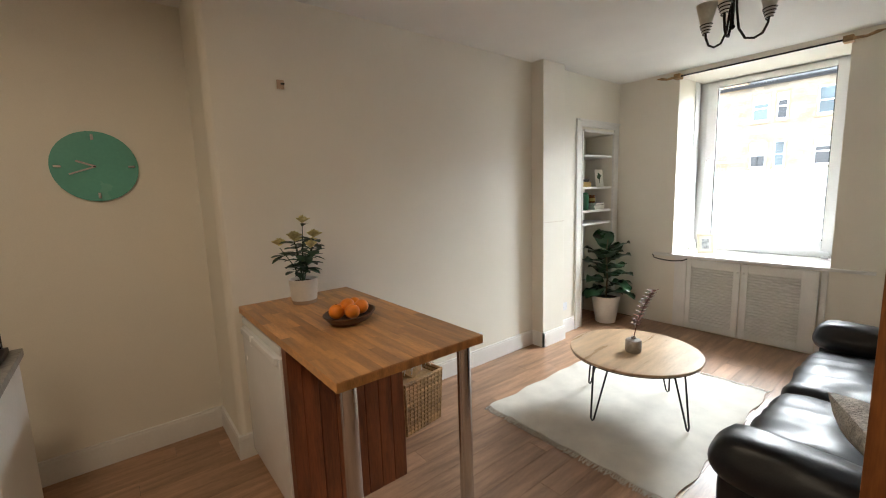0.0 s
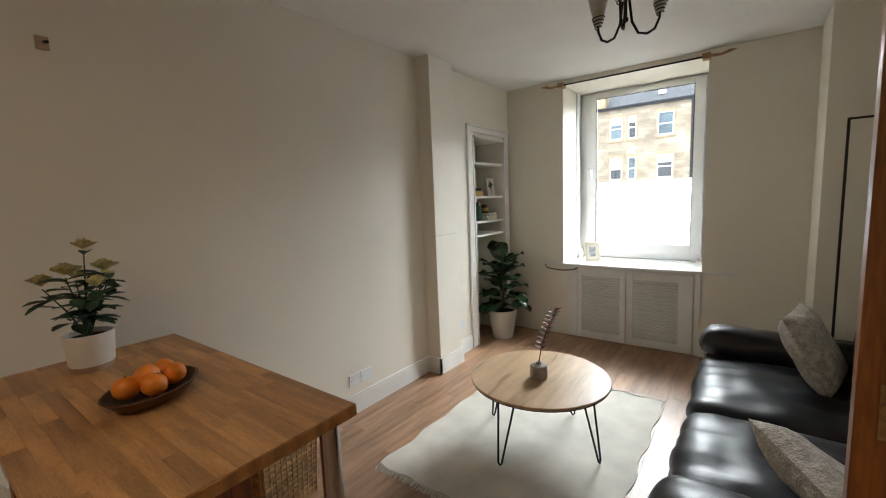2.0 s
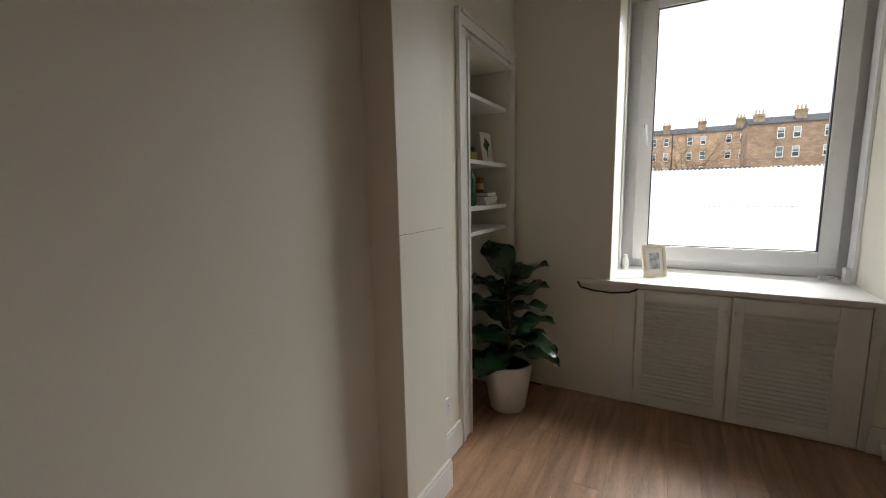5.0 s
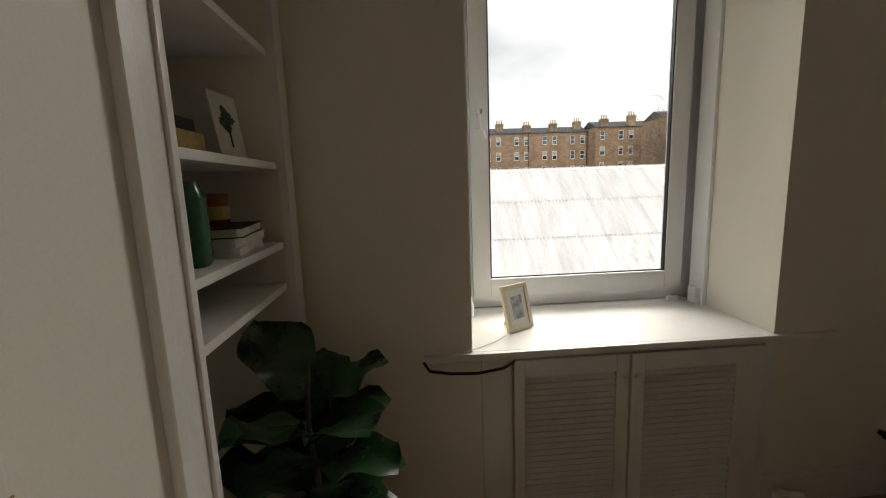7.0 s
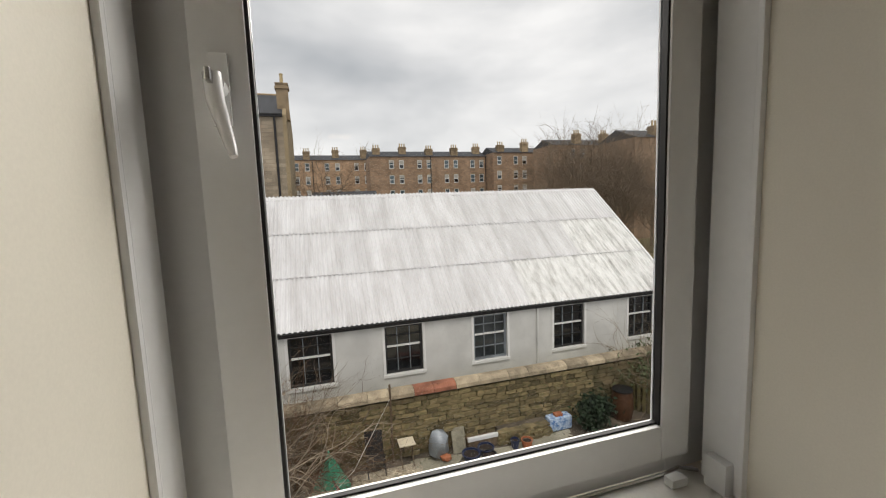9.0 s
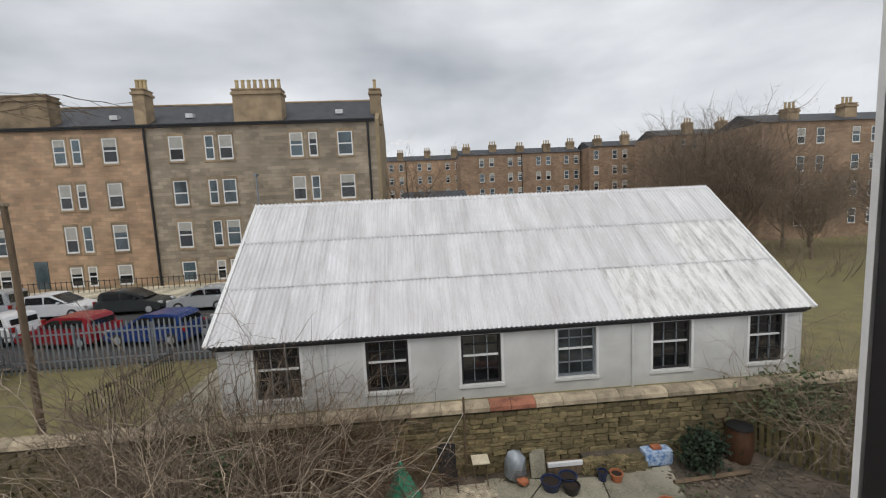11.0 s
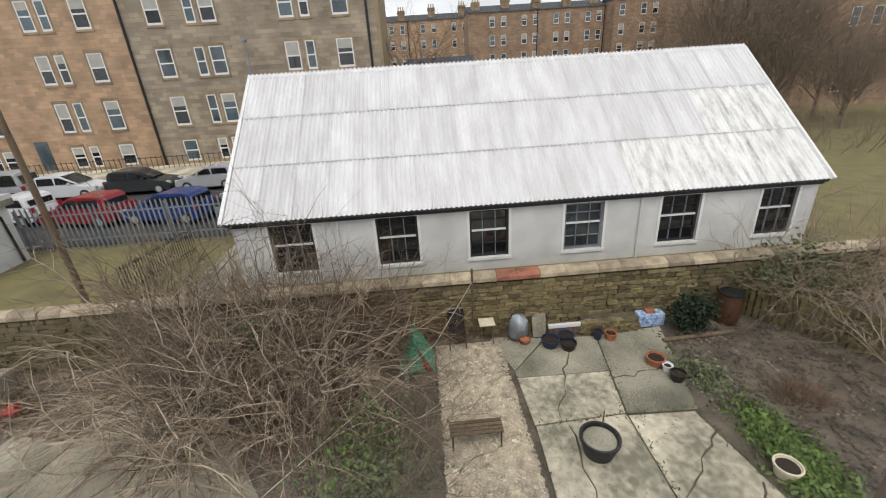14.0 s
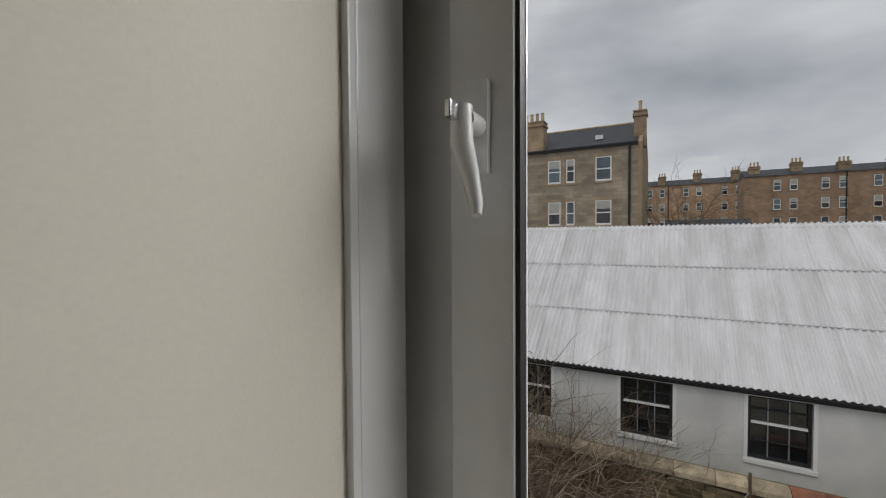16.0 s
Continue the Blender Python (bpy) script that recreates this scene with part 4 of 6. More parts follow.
def pillow_mesh(w, h, d, n=14):
    """A stuffed square: two bulging faces sewn at the rim, with slightly drawn-in sides."""
    m = Mesh()
    for s in (1, -1):
        g = []
        for i in range(n + 1):
            row = []
            for j in range(n + 1):
                u, v = 2 * i / n - 1, 2 * j / n - 1
                pin = 1 - 0.07 * (1 - u * u) * abs(v) ** 3, 1 - 0.07 * (1 - v * v) * abs(u) ** 3
                z = d * ((1 - u ** 4) * (1 - v ** 4)) ** 0.6 * (1 + 0.15 * noise.noise((u * 2, v * 2, s)))
                row.append(m.bm.verts.new((u * w * pin[1], v * h * pin[0], s * z)))
            g.append(row)
        for i in range(n):
            for j in range(n):
                m.bm.faces.new((g[i][j], g[i + 1][j], g[i + 1][j + 1], g[i][j + 1]))
    bmesh.ops.remove_doubles(m.bm, verts=m.bm.verts, dist=0.0005)
    return m


def soft_box(x0, y0, z0, x1, y1, z1, r=0.06, puff=0.02, crease=0.0, n=18):
    """An upholstered block: rounded, puffed up, with wrinkles running back from the front."""
    m = Mesh()
    bmesh.ops.create_cube(m.bm, size=2)
    bmesh.ops.subdivide_edges(m.bm, edges=m.bm.edges[:], cuts=n, use_grid_fill=True)
    hx, hy, hz = (x1 - x0) / 2, (y1 - y0) / 2, (z1 - z0) / 2
    c = Vector(((x0 + x1) / 2, (y0 + y1) / 2, (z0 + z1) / 2))
    for v in m.bm.verts:
        q = Vector((v.co.x * hx, v.co.y * hy, v.co.z * hz))
        core = Vector((max(-hx + r, min(hx - r, q.x)), max(-hy + r, min(hy - r, q.y)), max(-hz + r, min(hz - r, q.z))))
        d = q - core
        p = core + d.normalized() * r if d.length > 1e-6 else q
        up = puff * (1 - v.co.x ** 2) * (1 - v.co.y ** 2) * (v.co.z > 0.5)
        w = crease * (noise.noise((p.x * 16, p.y * 4, p.z * 9)) + 0.6 * noise.noise((p.x * 5 + 7, p.y * 14, p.z * 9)))
        nrm = d.normalized() if d.length > 1e-6 else Vector((0, 0, 1 if v.co.z > 0 else -1))
        v.co = c + p + Vector((0, 0, up)) + nrm * w
    return m


SX0, SX1, SF, SB = 1.5, 3.62, 0.4, -0.58
sofa = thing("sofa", (2.5, 0.0, 0), "black leather two-seater sofa with rolled arms", "sofa")
part("base", soft_box(SX0 + 0.1, SB + 0.03, 0.06, SX1 - 0.1, SF - 0.05, 0.27, 0.04, 0, 0.003), M_LEATHER, sofa, smooth=True)
part("backrest", soft_box(SX0 + 0.15, SB, 0.25, SX1 - 0.15, SB + 0.26, 0.74, 0.1, 0.02, 0.006), M_LEATHER, sofa, smooth=True)
for a, b in ((SX0 + 0.24, 2.56), (2.565, SX1 - 0.24)):
    part("seat_cushion", soft_box(a, SB + 0.2, 0.25, b, SF, 0.4, 0.065, 0.035, 0.016), M_LEATHER, sofa, smooth=True)
for a, b in ((SX0, SX0 + 0.26), (SX1 - 0.26, SX1)):
    part("arm", soft_box(a + 0.02, SB + 0.04, 0.05, b - 0.02, SF - 0.03, 0.42, 0.05, 0, 0.005), M_LEATHER, sofa, smooth=True)
    part("arm_roll", soft_box(a, SB + 0.03, 0.36, b, SF + 0.01, 0.555, 0.095, 0.01, 0.012), M_LEATHER, sofa, smooth=True)
for x in (SX0 + 0.1, SX1 - 0.1):
    for y in (SB + 0.1, SF - 0.1):
        part("foot", Mesh().lathe(x, y, 0.001, [(0.022, 0), (0.028, 0.06)], 12), M_BLACK, sofa)
for x, y, z, rx, rz in ((1.95, -0.1, 0.49, 38, 25), (3.16, -0.13, 0.6, 62, -14)):
    c = thing("cushion", (x, y, 0.41), "cream boucle scatter cushion leaning on the sofa", "cushion", "cushions on the sofa")
    part("cover", pillow_mesh(0.22, 0.22, 0.08), M_BOUCLE, c, smooth=True).matrix_basis = pose(x, y, z, rx, 0, rz)

# chandelier
LX, LY = 2.42, 0.675
ch = thing("ceiling_light", (LX, LY, CH), "dark metal ceiling light with frosted glass shades", "ceiling light")
part("rose", Mesh().lathe(LX, LY, CH - 0.035, [(0.0, 0), (0.03, 0.004), (0.055, 0.02), (0.06, 0.034)], 28), M_BRONZE, ch, smooth=True)
part("stem", Mesh().tube([(LX, LY, CH - 0.03), (LX, LY, 2.27)], 0.008, 10).ball((LX, LY, 2.27), 0.014, 2), M_BRONZE, ch, smooth=True)
for a in (-55, 65, 185):
    ca, sa = math.cos(radians(a)), math.sin(radians(a))
    arc = [(LX + ca * r, LY + sa * r, z) for r, z in ((0.012, 2.5), (0.016, 2.36), (0.03, 2.26), (0.06, 2.21), (0.1, 2.205), (0.135, 2.225), (0.155, 2.27), (0.158, 2.3))]
    part("arm", Mesh().tube(arc, 0.006, 8), M_BRONZE, ch, smooth=True)
    x, y = LX + ca * 0.158, LY + sa * 0.158
    coil = [(x + 0.021 * (0.6 + k / 40) * math.cos(k * 0.7), y + 0.021 * (0.6 + k / 40) * math.sin(k * 0.7), 2.285 + k * 0.0016) for k in range(36)]
    part("coil", Mesh().tube(coil, 0.003, 5), M_BRONZE, ch)
    part("shade", Mesh().lathe(x, y, 2.295, [(0.014, 0), (0.022, 0.03), (0.038, 0.09), (0.05, 0.145), (0.047, 0.145), (0.034, 0.09), (0.012, 0.01)], 28), M_SHADE, ch, smooth=True)

# fiddle-leaf fig
PX, PY = 4.04, 2.235
fig = thing("fiddle_leaf_fig", (PX, PY, 0), "fiddle-leaf fig in a cream tapered pot", "potted plant")
part("pot", Mesh().lathe(PX, PY, 0.001, [(0.1, 0), (0.106, 0.01), (0.15, 0.28), (0.152, 0.3), (0.14, 0.3), (0.135, 0.26), (0.0, 0.26)], 36), M_POT, fig, smooth=True)
part("soil", Mesh().lathe(PX, PY, 0.25, [(0.133, 0), (0.133, 0.02), (0.0, 0.025)], 24), M_SOIL, fig)
part("trunk", Mesh().tube([(PX, PY, 0.26), (PX + 0.01, PY - 0.01, 0.5), (PX - 0.01, PY, 0.75), (PX, PY - 0.01, 0.92)], [0.011, 0.01, 0.008, 0.005], 8), M_STEM, fig, smooth=True)
rf = random.Random(12)
for k in range(25):
    t = k / 24
    z = 0.31 + 0.5 * t
    a = k * 2.4 + rf.uniform(-0.3, 0.3)
    L = rf.uniform(0.24, 0.31) * (1 - 0.25 * t)
    dx, dy = math.cos(a), math.sin(a)
    if PX + dx * L < 3.72:
        dx *= 0.6
    b = Vector((PX + dx * 0.03, PY + dy * 0.03, z))
    lf = Mesh()
    leaf_blade(lf, b, b + Vector((dx * L, dy * L, rf.uniform(-0.02, 0.08) + 0.12 * t)), rf.uniform(0.09, 0.125), 0.2, 0.09 * (1.1 - t), 9, 0.018)
    part("leaf", lf, M_LEAF, fig, smooth=True)

# things on the shelves
def card(x, y, z, w, h, rz, spot, label, mt=M_PAPER):
    c = thing("card", (x, y, z), label, "card")
    T = pose(x, y, z + 0.001, -8, 0, rz)
    part("sheet", Mesh().box(-w / 2, -0.003, 0, w / 2, 0.003, h), mt, c).matrix_basis = T
    if spot:
        m = Mesh().ball((0, -0.003, h * 0.62), w * 0.25, 3, (1, 0.06, 0.8), 1.1).tube([(0, -0.004, h * 0.2), (0, -0.004, h * 0.6)], 0.003, 4)
        part("motif", m, M_LEAF2, c).matrix_basis = T


card(4.19, 2.42, 1.491, 0.13, 0.19, -8, True, "white card with a green tree motif on the shelf")
def book(x, y, z, w, d, h, rz, mt, label):
    b = thing("book", (x, y, z), label, "book", "books on the shelves")
    T = pose(x, y, z + 0.001, 0, 0, rz)
    part("cover", Mesh().box(-w / 2, -d / 2, 0, w / 2, d / 2, 0.003).box(-w / 2, -d / 2, h - 0.003, w / 2, d / 2, h).box(-w / 2, d / 2 - 0.003, 0.003, w / 2, d / 2, h - 0.003), mt, b).matrix_basis = T
    part("pages", Mesh().box(-w / 2 + 0.004, -d / 2 + 0.003, 0.003, w / 2 - 0.004, d / 2 - 0.003, h - 0.003), M_PAPER, b).matrix_basis = T


book(4.08, 2.425, 1.241, 0.23, 0.14, 0.024, 6, M_PAPER, "white paperback lying in a stack")
book(4.08, 2.425, 1.266, 0.23, 0.14, 0.022, 2, M_POT, "pale paperback lying in a stack")
book(4.08, 2.425, 1.289, 0.23, 0.145, 0.026, 9, M_BLACK, "black hardback on top of the stack")
jar = thing("candle_jar", (4.06, 2.44, 1.316), "amber glass candle jar standing on books", "candle")
part("jar", Mesh().lathe(4.06, 2.44, 1.316, [(0.036, 0), (0.04, 0.006), (0.04, 0.085), (0.036, 0.085), (0.035, 0.05), (0, 0.05)], 24), M_AMBER, jar, smooth=True)
part("label", Mesh().lathe(4.06, 2.44, 1.333, [(0.0405, 0), (0.0405, 0.035)], 24), M_CANDLEBOX, jar)
gv = thing("green_vase", (3.88, 2.41, 1.241), "ribbed dark green glass vase on the shelf", "vase")
part("body", Mesh().lathe(3.88, 2.41, 1.241, [(0.034, 0), (0.04, 0.01)] + [(0.04 + 0.003 * (i % 2), 0.02 + 0.012 * i) for i in range(12)] + [(0.03, 0.175), (0.03, 0.19), (0.02, 0.19), (0.0, 0.17)], 24), M_GREENGLASS, gv, smooth=True)
bx = thing("matchbox", (3.93, 2.47, 1.491), "gold and orange box lying on the shelf", "box")
part("box", Mesh().box(3.83, 2.41, 1.491, 4.0, 2.53, 1.545, 0.003), M_CANDLEBOX, bx)
part("lid", Mesh().box(3.85, 2.42, 1.546, 3.98, 2.52, 1.575, 0.003), M_BLACK, bx)
# laminate planks
rs = random.Random(9)
plank_data = {}
PW, PL = 0.128, 1.22
for r in range(33):
    y = -1.2 + r * PW
    x = -2.1 - rs.uniform(0, PL)
    while x < WX:
        a, b = max(x, -2.1), min(x + PL, WX)
        if b - a > 0.05 and y + PW < 2.96:
            key = round(b - a, 2)
            if key not in plank_data:
                o = finish("plank", Mesh().box(0, 0, -0.012, key - 0.0015, PW - 0.0012, 0.0), M_FLOOR, floor)
                o.matrix_basis = pose(a, y, 0)
                plank_data[key] = o.data
            else:
                piece("plank", plank_data[key], floor, pose(a, y, 0))
        x += PL


# ---- outdoors: ground ----
GZ = -5.6
struct("ground", Mesh().box(5.18, -400, GZ - 0.5, 700, 400, GZ - 0.03), M_EARTH, "dark bare garden soil and rough ground")
struct("yard_bank", Mesh().box(15.35, -12.5, GZ - 0.02, 30, 60, -4.15), M_GRASS, "rough mossy grass behind the wall")
struct("lawn", Mesh().box(15.35, -60, GZ - 0.02, 60, -12.5, -4.6), M_GRASS, "rough grass beside the hall")
struct("road", Mesh().box(21.6, -12.5, -4.3, 37.2, 90, -4.1), M_ASPHALT, "grey asphalt street")
struct("pavement", Mesh().box(34.5, 3, -4.2, 40, 90, -3.98), M_PAVELIGHT, "concrete pavement with kerb in front of the tenement")
struct("path", Mesh().box(15.36, 7.0, -4.2, 21.5, 8.6, -4.12), M_PAVE, "concrete path beside the hall")


def slab(outline, z, material, label):
    return tagged(finish("concrete_slab", Mesh().prism(outline, "z", GZ - 0.04, z), material), label, kind="structure")


# broken concrete paving, piece by piece
for o, zz, mt in (([(5.3, -3.1), (9.4, -3.05), (11.5, -3.1), (11.4, -1.05), (9.0, -0.95), (5.3, -0.9)], GZ + 0.012, M_PAVELIGHT),
                  ([(11.53, -3.1), (12.9, -3.33), (12.95, -1.0), (11.43, -1.03)], GZ + 0.02, M_PAVELIGHT),
                  ([(12.93, -3.34), (14.4, -3.6), (14.5, -2.2), (13.2, -1.0), (12.98, -1.0)], GZ + 0.014, M_PAVE),
                  ([(5.3, -5.2), (8.8, -5.0), (11.4, -4.6), (11.46, -3.14), (9.4, -3.09), (5.3, -3.14)], GZ + 0.006, M_PAVELIGHT),
                  ([(11.45, -4.7), (14.6, -5.6), (14.45, -3.64), (11.52, -3.14)], GZ + 0.01, M_PAVE),
                  ([(13.25, -1.0), (14.52, -2.15), (14.75, -0.8), (14.7, -0.6)], GZ + 0.008, M_PAVE),
                  ([(5.3, 7.42), (12.1, 7.4), (12.2, 9.3), (9.0, 10.2), (5.3, 10.5)], GZ + 0.012, M_PAVE),
                  ([(5.3, 3.6), (9.6, 4.0), (12.0, 5.8), (12.1, 7.36), (5.3, 7.38)], GZ + 0.006, M_PAVE),
                  ([(12.14, 5.9), (13.4, 6.2), (13.3, 9.4), (12.24, 9.3)], GZ + 0.016, M_PAVE),
                  ([(5.3, 10.54), (9.0, 10.24), (12.2, 9.36), (12.6, 11.0), (5.3, 12.5)], GZ + 0.01, M_PAVE)):
    slab(o, zz, mt, "cracked weathered concrete slab with damp stains")


def crack(x0, y0, x1, y1, seed, w=0.02):
    """A jagged, weed-filled crack across the concrete."""
    r = random.Random(seed)
    pts = [(x0 + (x1 - x0) * k / 9 + r.uniform(-.07, .07), y0 + (y1 - y0) * k / 9 + r.uniform(-.07, .07), GZ + 0.012) for k in range(10)]
    c = thing("paving_crack", (x0, y0, GZ), "dark jagged crack in the old concrete", "crack")
    part("line", Mesh().tube(pts, [w * r.uniform(0.4, 1.3) for _ in pts], 5), M_EARTH, c)


for k, q in enumerate(((8.0, -0.95, 9.3, -3.1), (11.4, -1.8, 8.0, -1.5), (9.4, -2.2, 6.5, -2.6), (9.4, -3.1, 10.8, -4.7), (13.9, -2.6, 11.5, -1.6), (12.6, -3.3, 12.9, -5.0), (9.6, -4.8, 8.2, -3.1), (8.3, -3.1, 6.0, -4.6),
                       (10.2, 7.4, 8.0, 10.3), (9.0, 4.2, 8.2, 7.4), (12.1, 8.2, 9.0, 8.8))):
    crack(*q, k)


def scatter(name, n, area, size, material, seed, label, z=GZ, flat=0.6):
    """Many small uneven stones over an area (x0, y0, x1, y1)."""
    r = np.random.RandomState(seed)
    base = np.array([(1, 0, 0), (-1, 0, 0), (0, 1, 0), (0, -1, 0), (0, 0, 1), (0, 0, -1)], float)
    fc = [(0, 2, 4), (2, 1, 4), (1, 3, 4), (3, 0, 4), (2, 0, 5), (1, 2, 5), (3, 1, 5), (0, 3, 5)]
    V, F = [], []
    for k in range(n):
        c = np.array((r.uniform(area[0], area[2]), r.uniform(area[1], area[3]), z))
        a = r.uniform(0, 6.28)
        R = np.array([[math.cos(a), -math.sin(a), 0], [math.sin(a), math.cos(a), 0], [0, 0, 1]])
        s = size * r.uniform(0.5, 1.5) * np.array((1, r.uniform(0.6, 1), flat * r.uniform(0.6, 1.2)))
        V.extend(map(tuple, (base * s) @ R.T + c))
        F.extend(tuple(i + 6 * k for i in f) for f in fc)
    return tagged(from_arrays(name, V, F, material), label, name.replace("_", " "), kind="stuff")


def joint_weeds(seed, runs):
    """Small green and brown tufts along the joints between slabs."""
    r = np.random.RandomState(seed)
    V, F = [], []
    for x0, y0, x1, y1, n in runs:
        for _ in range(n // 3):
            t, k = r.rand(), len(V)
            c = np.array((x0 + (x1 - x0) * t + r.normal(0, 0.05), y0 + (y1 - y0) * t + r.normal(0, 0.05), GZ + 0.02))
            a = r.uniform(0, 6.28)
            d = np.array((math.cos(a), math.sin(a), r.uniform(0.2, 1.2))) * r.uniform(0.02, 0.06)
            side = np.array((-math.sin(a), math.cos(a), 0)) * 0.014
            V.extend((tuple(c - side), tuple(c + side), tuple(c + d + side * 0.4), tuple(c + d - side * 0.4)))
            F.append((k, k + 1, k + 2, k + 3))
    return tagged(from_arrays("joint_weeds", V, F, M_JOINTWEED), "moss and small weeds in the paving joints", "weeds", kind="stuff")


joint_weeds(61, ((5.3, -3.12, 11.5, -3.12, 520), (11.46, -1.0, 11.5, -4.7, 420), (9.0, -0.95, 13.2, -0.95, 320), (11.5, -3.1, 14.4, -3.62, 260), (5.3, 7.4, 12.1, 7.38, 420),
                 (12.12, 5.9, 12.22, 9.3, 260), (9.0, 10.22, 12.2, 9.33, 260), (11.4, -4.65, 8.8, -5.05, 380), (14.6, -5.4, 14.6, -0.8, 420)))
struct("gravel_bed", Mesh().prism([(9.3, -0.85), (14.6, -0.65), (14.6, 0.95), (9.3, 1.0)], "z", GZ - 0.05, GZ + 0.002), M_GRAVEL, "bed of pale garden gravel")
scatter("gravel", 9000, (9.3, -0.85, 14.6, 1.0), 0.035, M_GRAVEL, 1, "loose pale gravel stones")
scatter("rubble", 500, (12.3, 9.0, 14.8, 12.5), 0.05, M_COPE, 2, "broken stones and litter on the soil")
scatter("crumbs", 420, (6.0, -5.0, 14.3, -1.0), 0.022, M_PAVE, 31, "loose crumbs of broken concrete", GZ + 0.02)
scatter("leaf_litter", 900, (6.0, 2.6, 14.6, 12.0), 0.03, M_TERRACOTTA, 32, "dead brown leaves on the yard", GZ + 0.015, 0.2)
scatter("clods", 2600, (6.5, -10.5, 14.5, -5.2), 0.06, M_EARTH, 33, "clods of dark turned garden soil")
scatter("litter", 520, (7.5, -9.5, 14.5, -5.0), 0.032, M_COPE, 3, "pale scraps and stones on the soil")


# ---- bare shrubs and trees ----
def twigs(name, n, centre, spread, height, material, parent, seed, thick=0.014, arch=0.5, steps=6, forks=3, low=0.0, shape=None):
    """Arching bare stems that fork into thinner ones, in one mesh of three-sided tubes."""
    r = np.random.RandomState(seed)
    V, F = [], []

    def stem(p, d, length, w, depth):
        pts = [np.array(p)]
        dirn = np.array(d) / np.linalg.norm(d)
        for s in range(steps):
            dirn = dirn + r.normal(0, 0.13, 3) + np.array((0, 0, -arch * 0.16 * (s / steps)))
            dirn /= np.linalg.norm(dirn)
            pts.append(pts[-1] + dirn * length / steps)
            if depth < 2 and s > 0 and r.rand() < forks / steps:
                side = dirn + r.normal(0, 0.55, 3)
                stem(pts[-1], side, length * r.uniform(0.35, 0.65), w * 0.55, depth + 1)
        i0 = len(V)
        for k, q in enumerate(pts):
            t = pts[min(k + 1, len(pts) - 1)] - pts[max(k - 1, 0)]
            t = t / (np.linalg.norm(t) + 1e-9)
            a = np.cross(t, (0.3, 0.5, 0.81))
            a /= np.linalg.norm(a) + 1e-9
            b = np.cross(t, a)
            ww = w * (1 - 0.8 * k / steps)
            for j in range(3):
                V.append(tuple(q + ww * (a * math.cos(j * 2.094) + b * math.sin(j * 2.094))))
        for k in range(steps):
            for j in range(3):
                a0, a1 = i0 + 3 * k + j, i0 + 3 * k + (j + 1) % 3
                F.append((a0, a1, a1 + 3, a0 + 3))

    for _ in range(n):
        a, q = r.uniform(0, 6.283), math.sqrt(r.rand())
        base = (centre[0] + spread[0] * q * math.cos(a), centre[1] + spread[1] * q * math.sin(a), centre[2] + low * r.rand())
        out = (math.cos(a) * 0.8 * q + r.normal(0, 0.35), math.sin(a) * 0.8 * q + r.normal(0, 0.35), r.uniform(0.6, 1.3))
        stem(base, out, height * r.uniform(0.6, 1.25), thick * r.uniform(0.6, 1.3), 0)
    return from_arrays(name, V, F, material, parent)


def leaves(name, n, centre, spread, size, material, parent, seed):
    r = np.random.RandomState(seed)
    V, F = [], []
    for k in range(n):
        u = r.normal(0, 0.5, 3)
        c = np.array(centre) + u * np.array(spread)
        if c[2] < GZ + 0.03:
            c[2] = GZ + 0.03 + 0.1 * r.rand()
        a, b = r.normal(0, 1, 3), r.normal(0, 1, 3)
        a /= np.linalg.norm(a)
        b = np.cross(a, b)
        b /= np.linalg.norm(b)
        s = size * r.uniform(0.6, 1.4)
        V.extend((tuple(c - a * s), tuple(c + b * s * 0.5), tuple(c + a * s), tuple(c - b * s * 0.5)))
        F.append((4 * k, 4 * k + 1, 4 * k + 2, 4 * k + 3))
    return from_arrays(name, V, F, material, parent)


def shrub(name, loc, label, category="shrub"):
    return thing(name, loc, label, category)


s = shrub("bare_shrub", (13.4, 6.2, GZ), "large bare tangled shrub with arching brown twigs")
twigs("branches", 200, (13.4, 5.8, GZ), (1.4, 2.4), 2.9, M_TWIG, s, 1, 0.024, 0.7, 7, 5)
twigs("pale_branches", 120, (12.8, 5.6, GZ), (1.4, 2.2), 3.0, M_TWIGPALE, s, 2, 0.022, 1.1, 7, 4)
leaves("leaves", 1100, (13.6, 5.4, GZ + 1.4), (0.5, 0.7, 0.7), 0.06, M_IVY, s, 3)
leaves("blossom", 120, (13.2, 5.2, GZ + 0.9), (0.25, 0.35, 0.3), 0.05, M_PETAL, s, 4)
s = shrub("russet_shrub", (14.3, 2.9, GZ), "russet bare twiggy shrub against the wall")
twigs("branches", 130, (14.4, 3.1, GZ), (0.5, 1.5), 2.0, M_TWIGRED, s, 5, 0.014, 0.6, 6, 6)
s = shrub("bramble", (11.0, 4.6, GZ), "arching bare bramble over the yard")
twigs("branches", 60, (11.2, 4.6, GZ), (1.2, 1.5), 2.6, M_TWIGPALE, s, 6, 0.018, 1.5, 7, 3)
s = shrub("hedge", (10.2, 2.3, GZ), "scrubby green hedge dividing the yard")
twigs("branches", 110, (10.3, 2.3, GZ), (1.8, 1.1), 1.6, M_TWIG, s, 7, 0.012, 0.7, 6, 5)
leaves("leaves", 3400, (10.0, 2.4, GZ + 0.5), (1.9, 1.2, 0.55), 0.045, M_IVY, s, 8)
leaves("pale_leaves", 500, (10.2, 2.6, GZ + 0.9), (1.5, 1.0, 0.4), 0.05, M_WEED, s, 81)
s = shrub("sapling", (15.8, 8.9, -4.15), "tall thin bare saplings behind the wall")
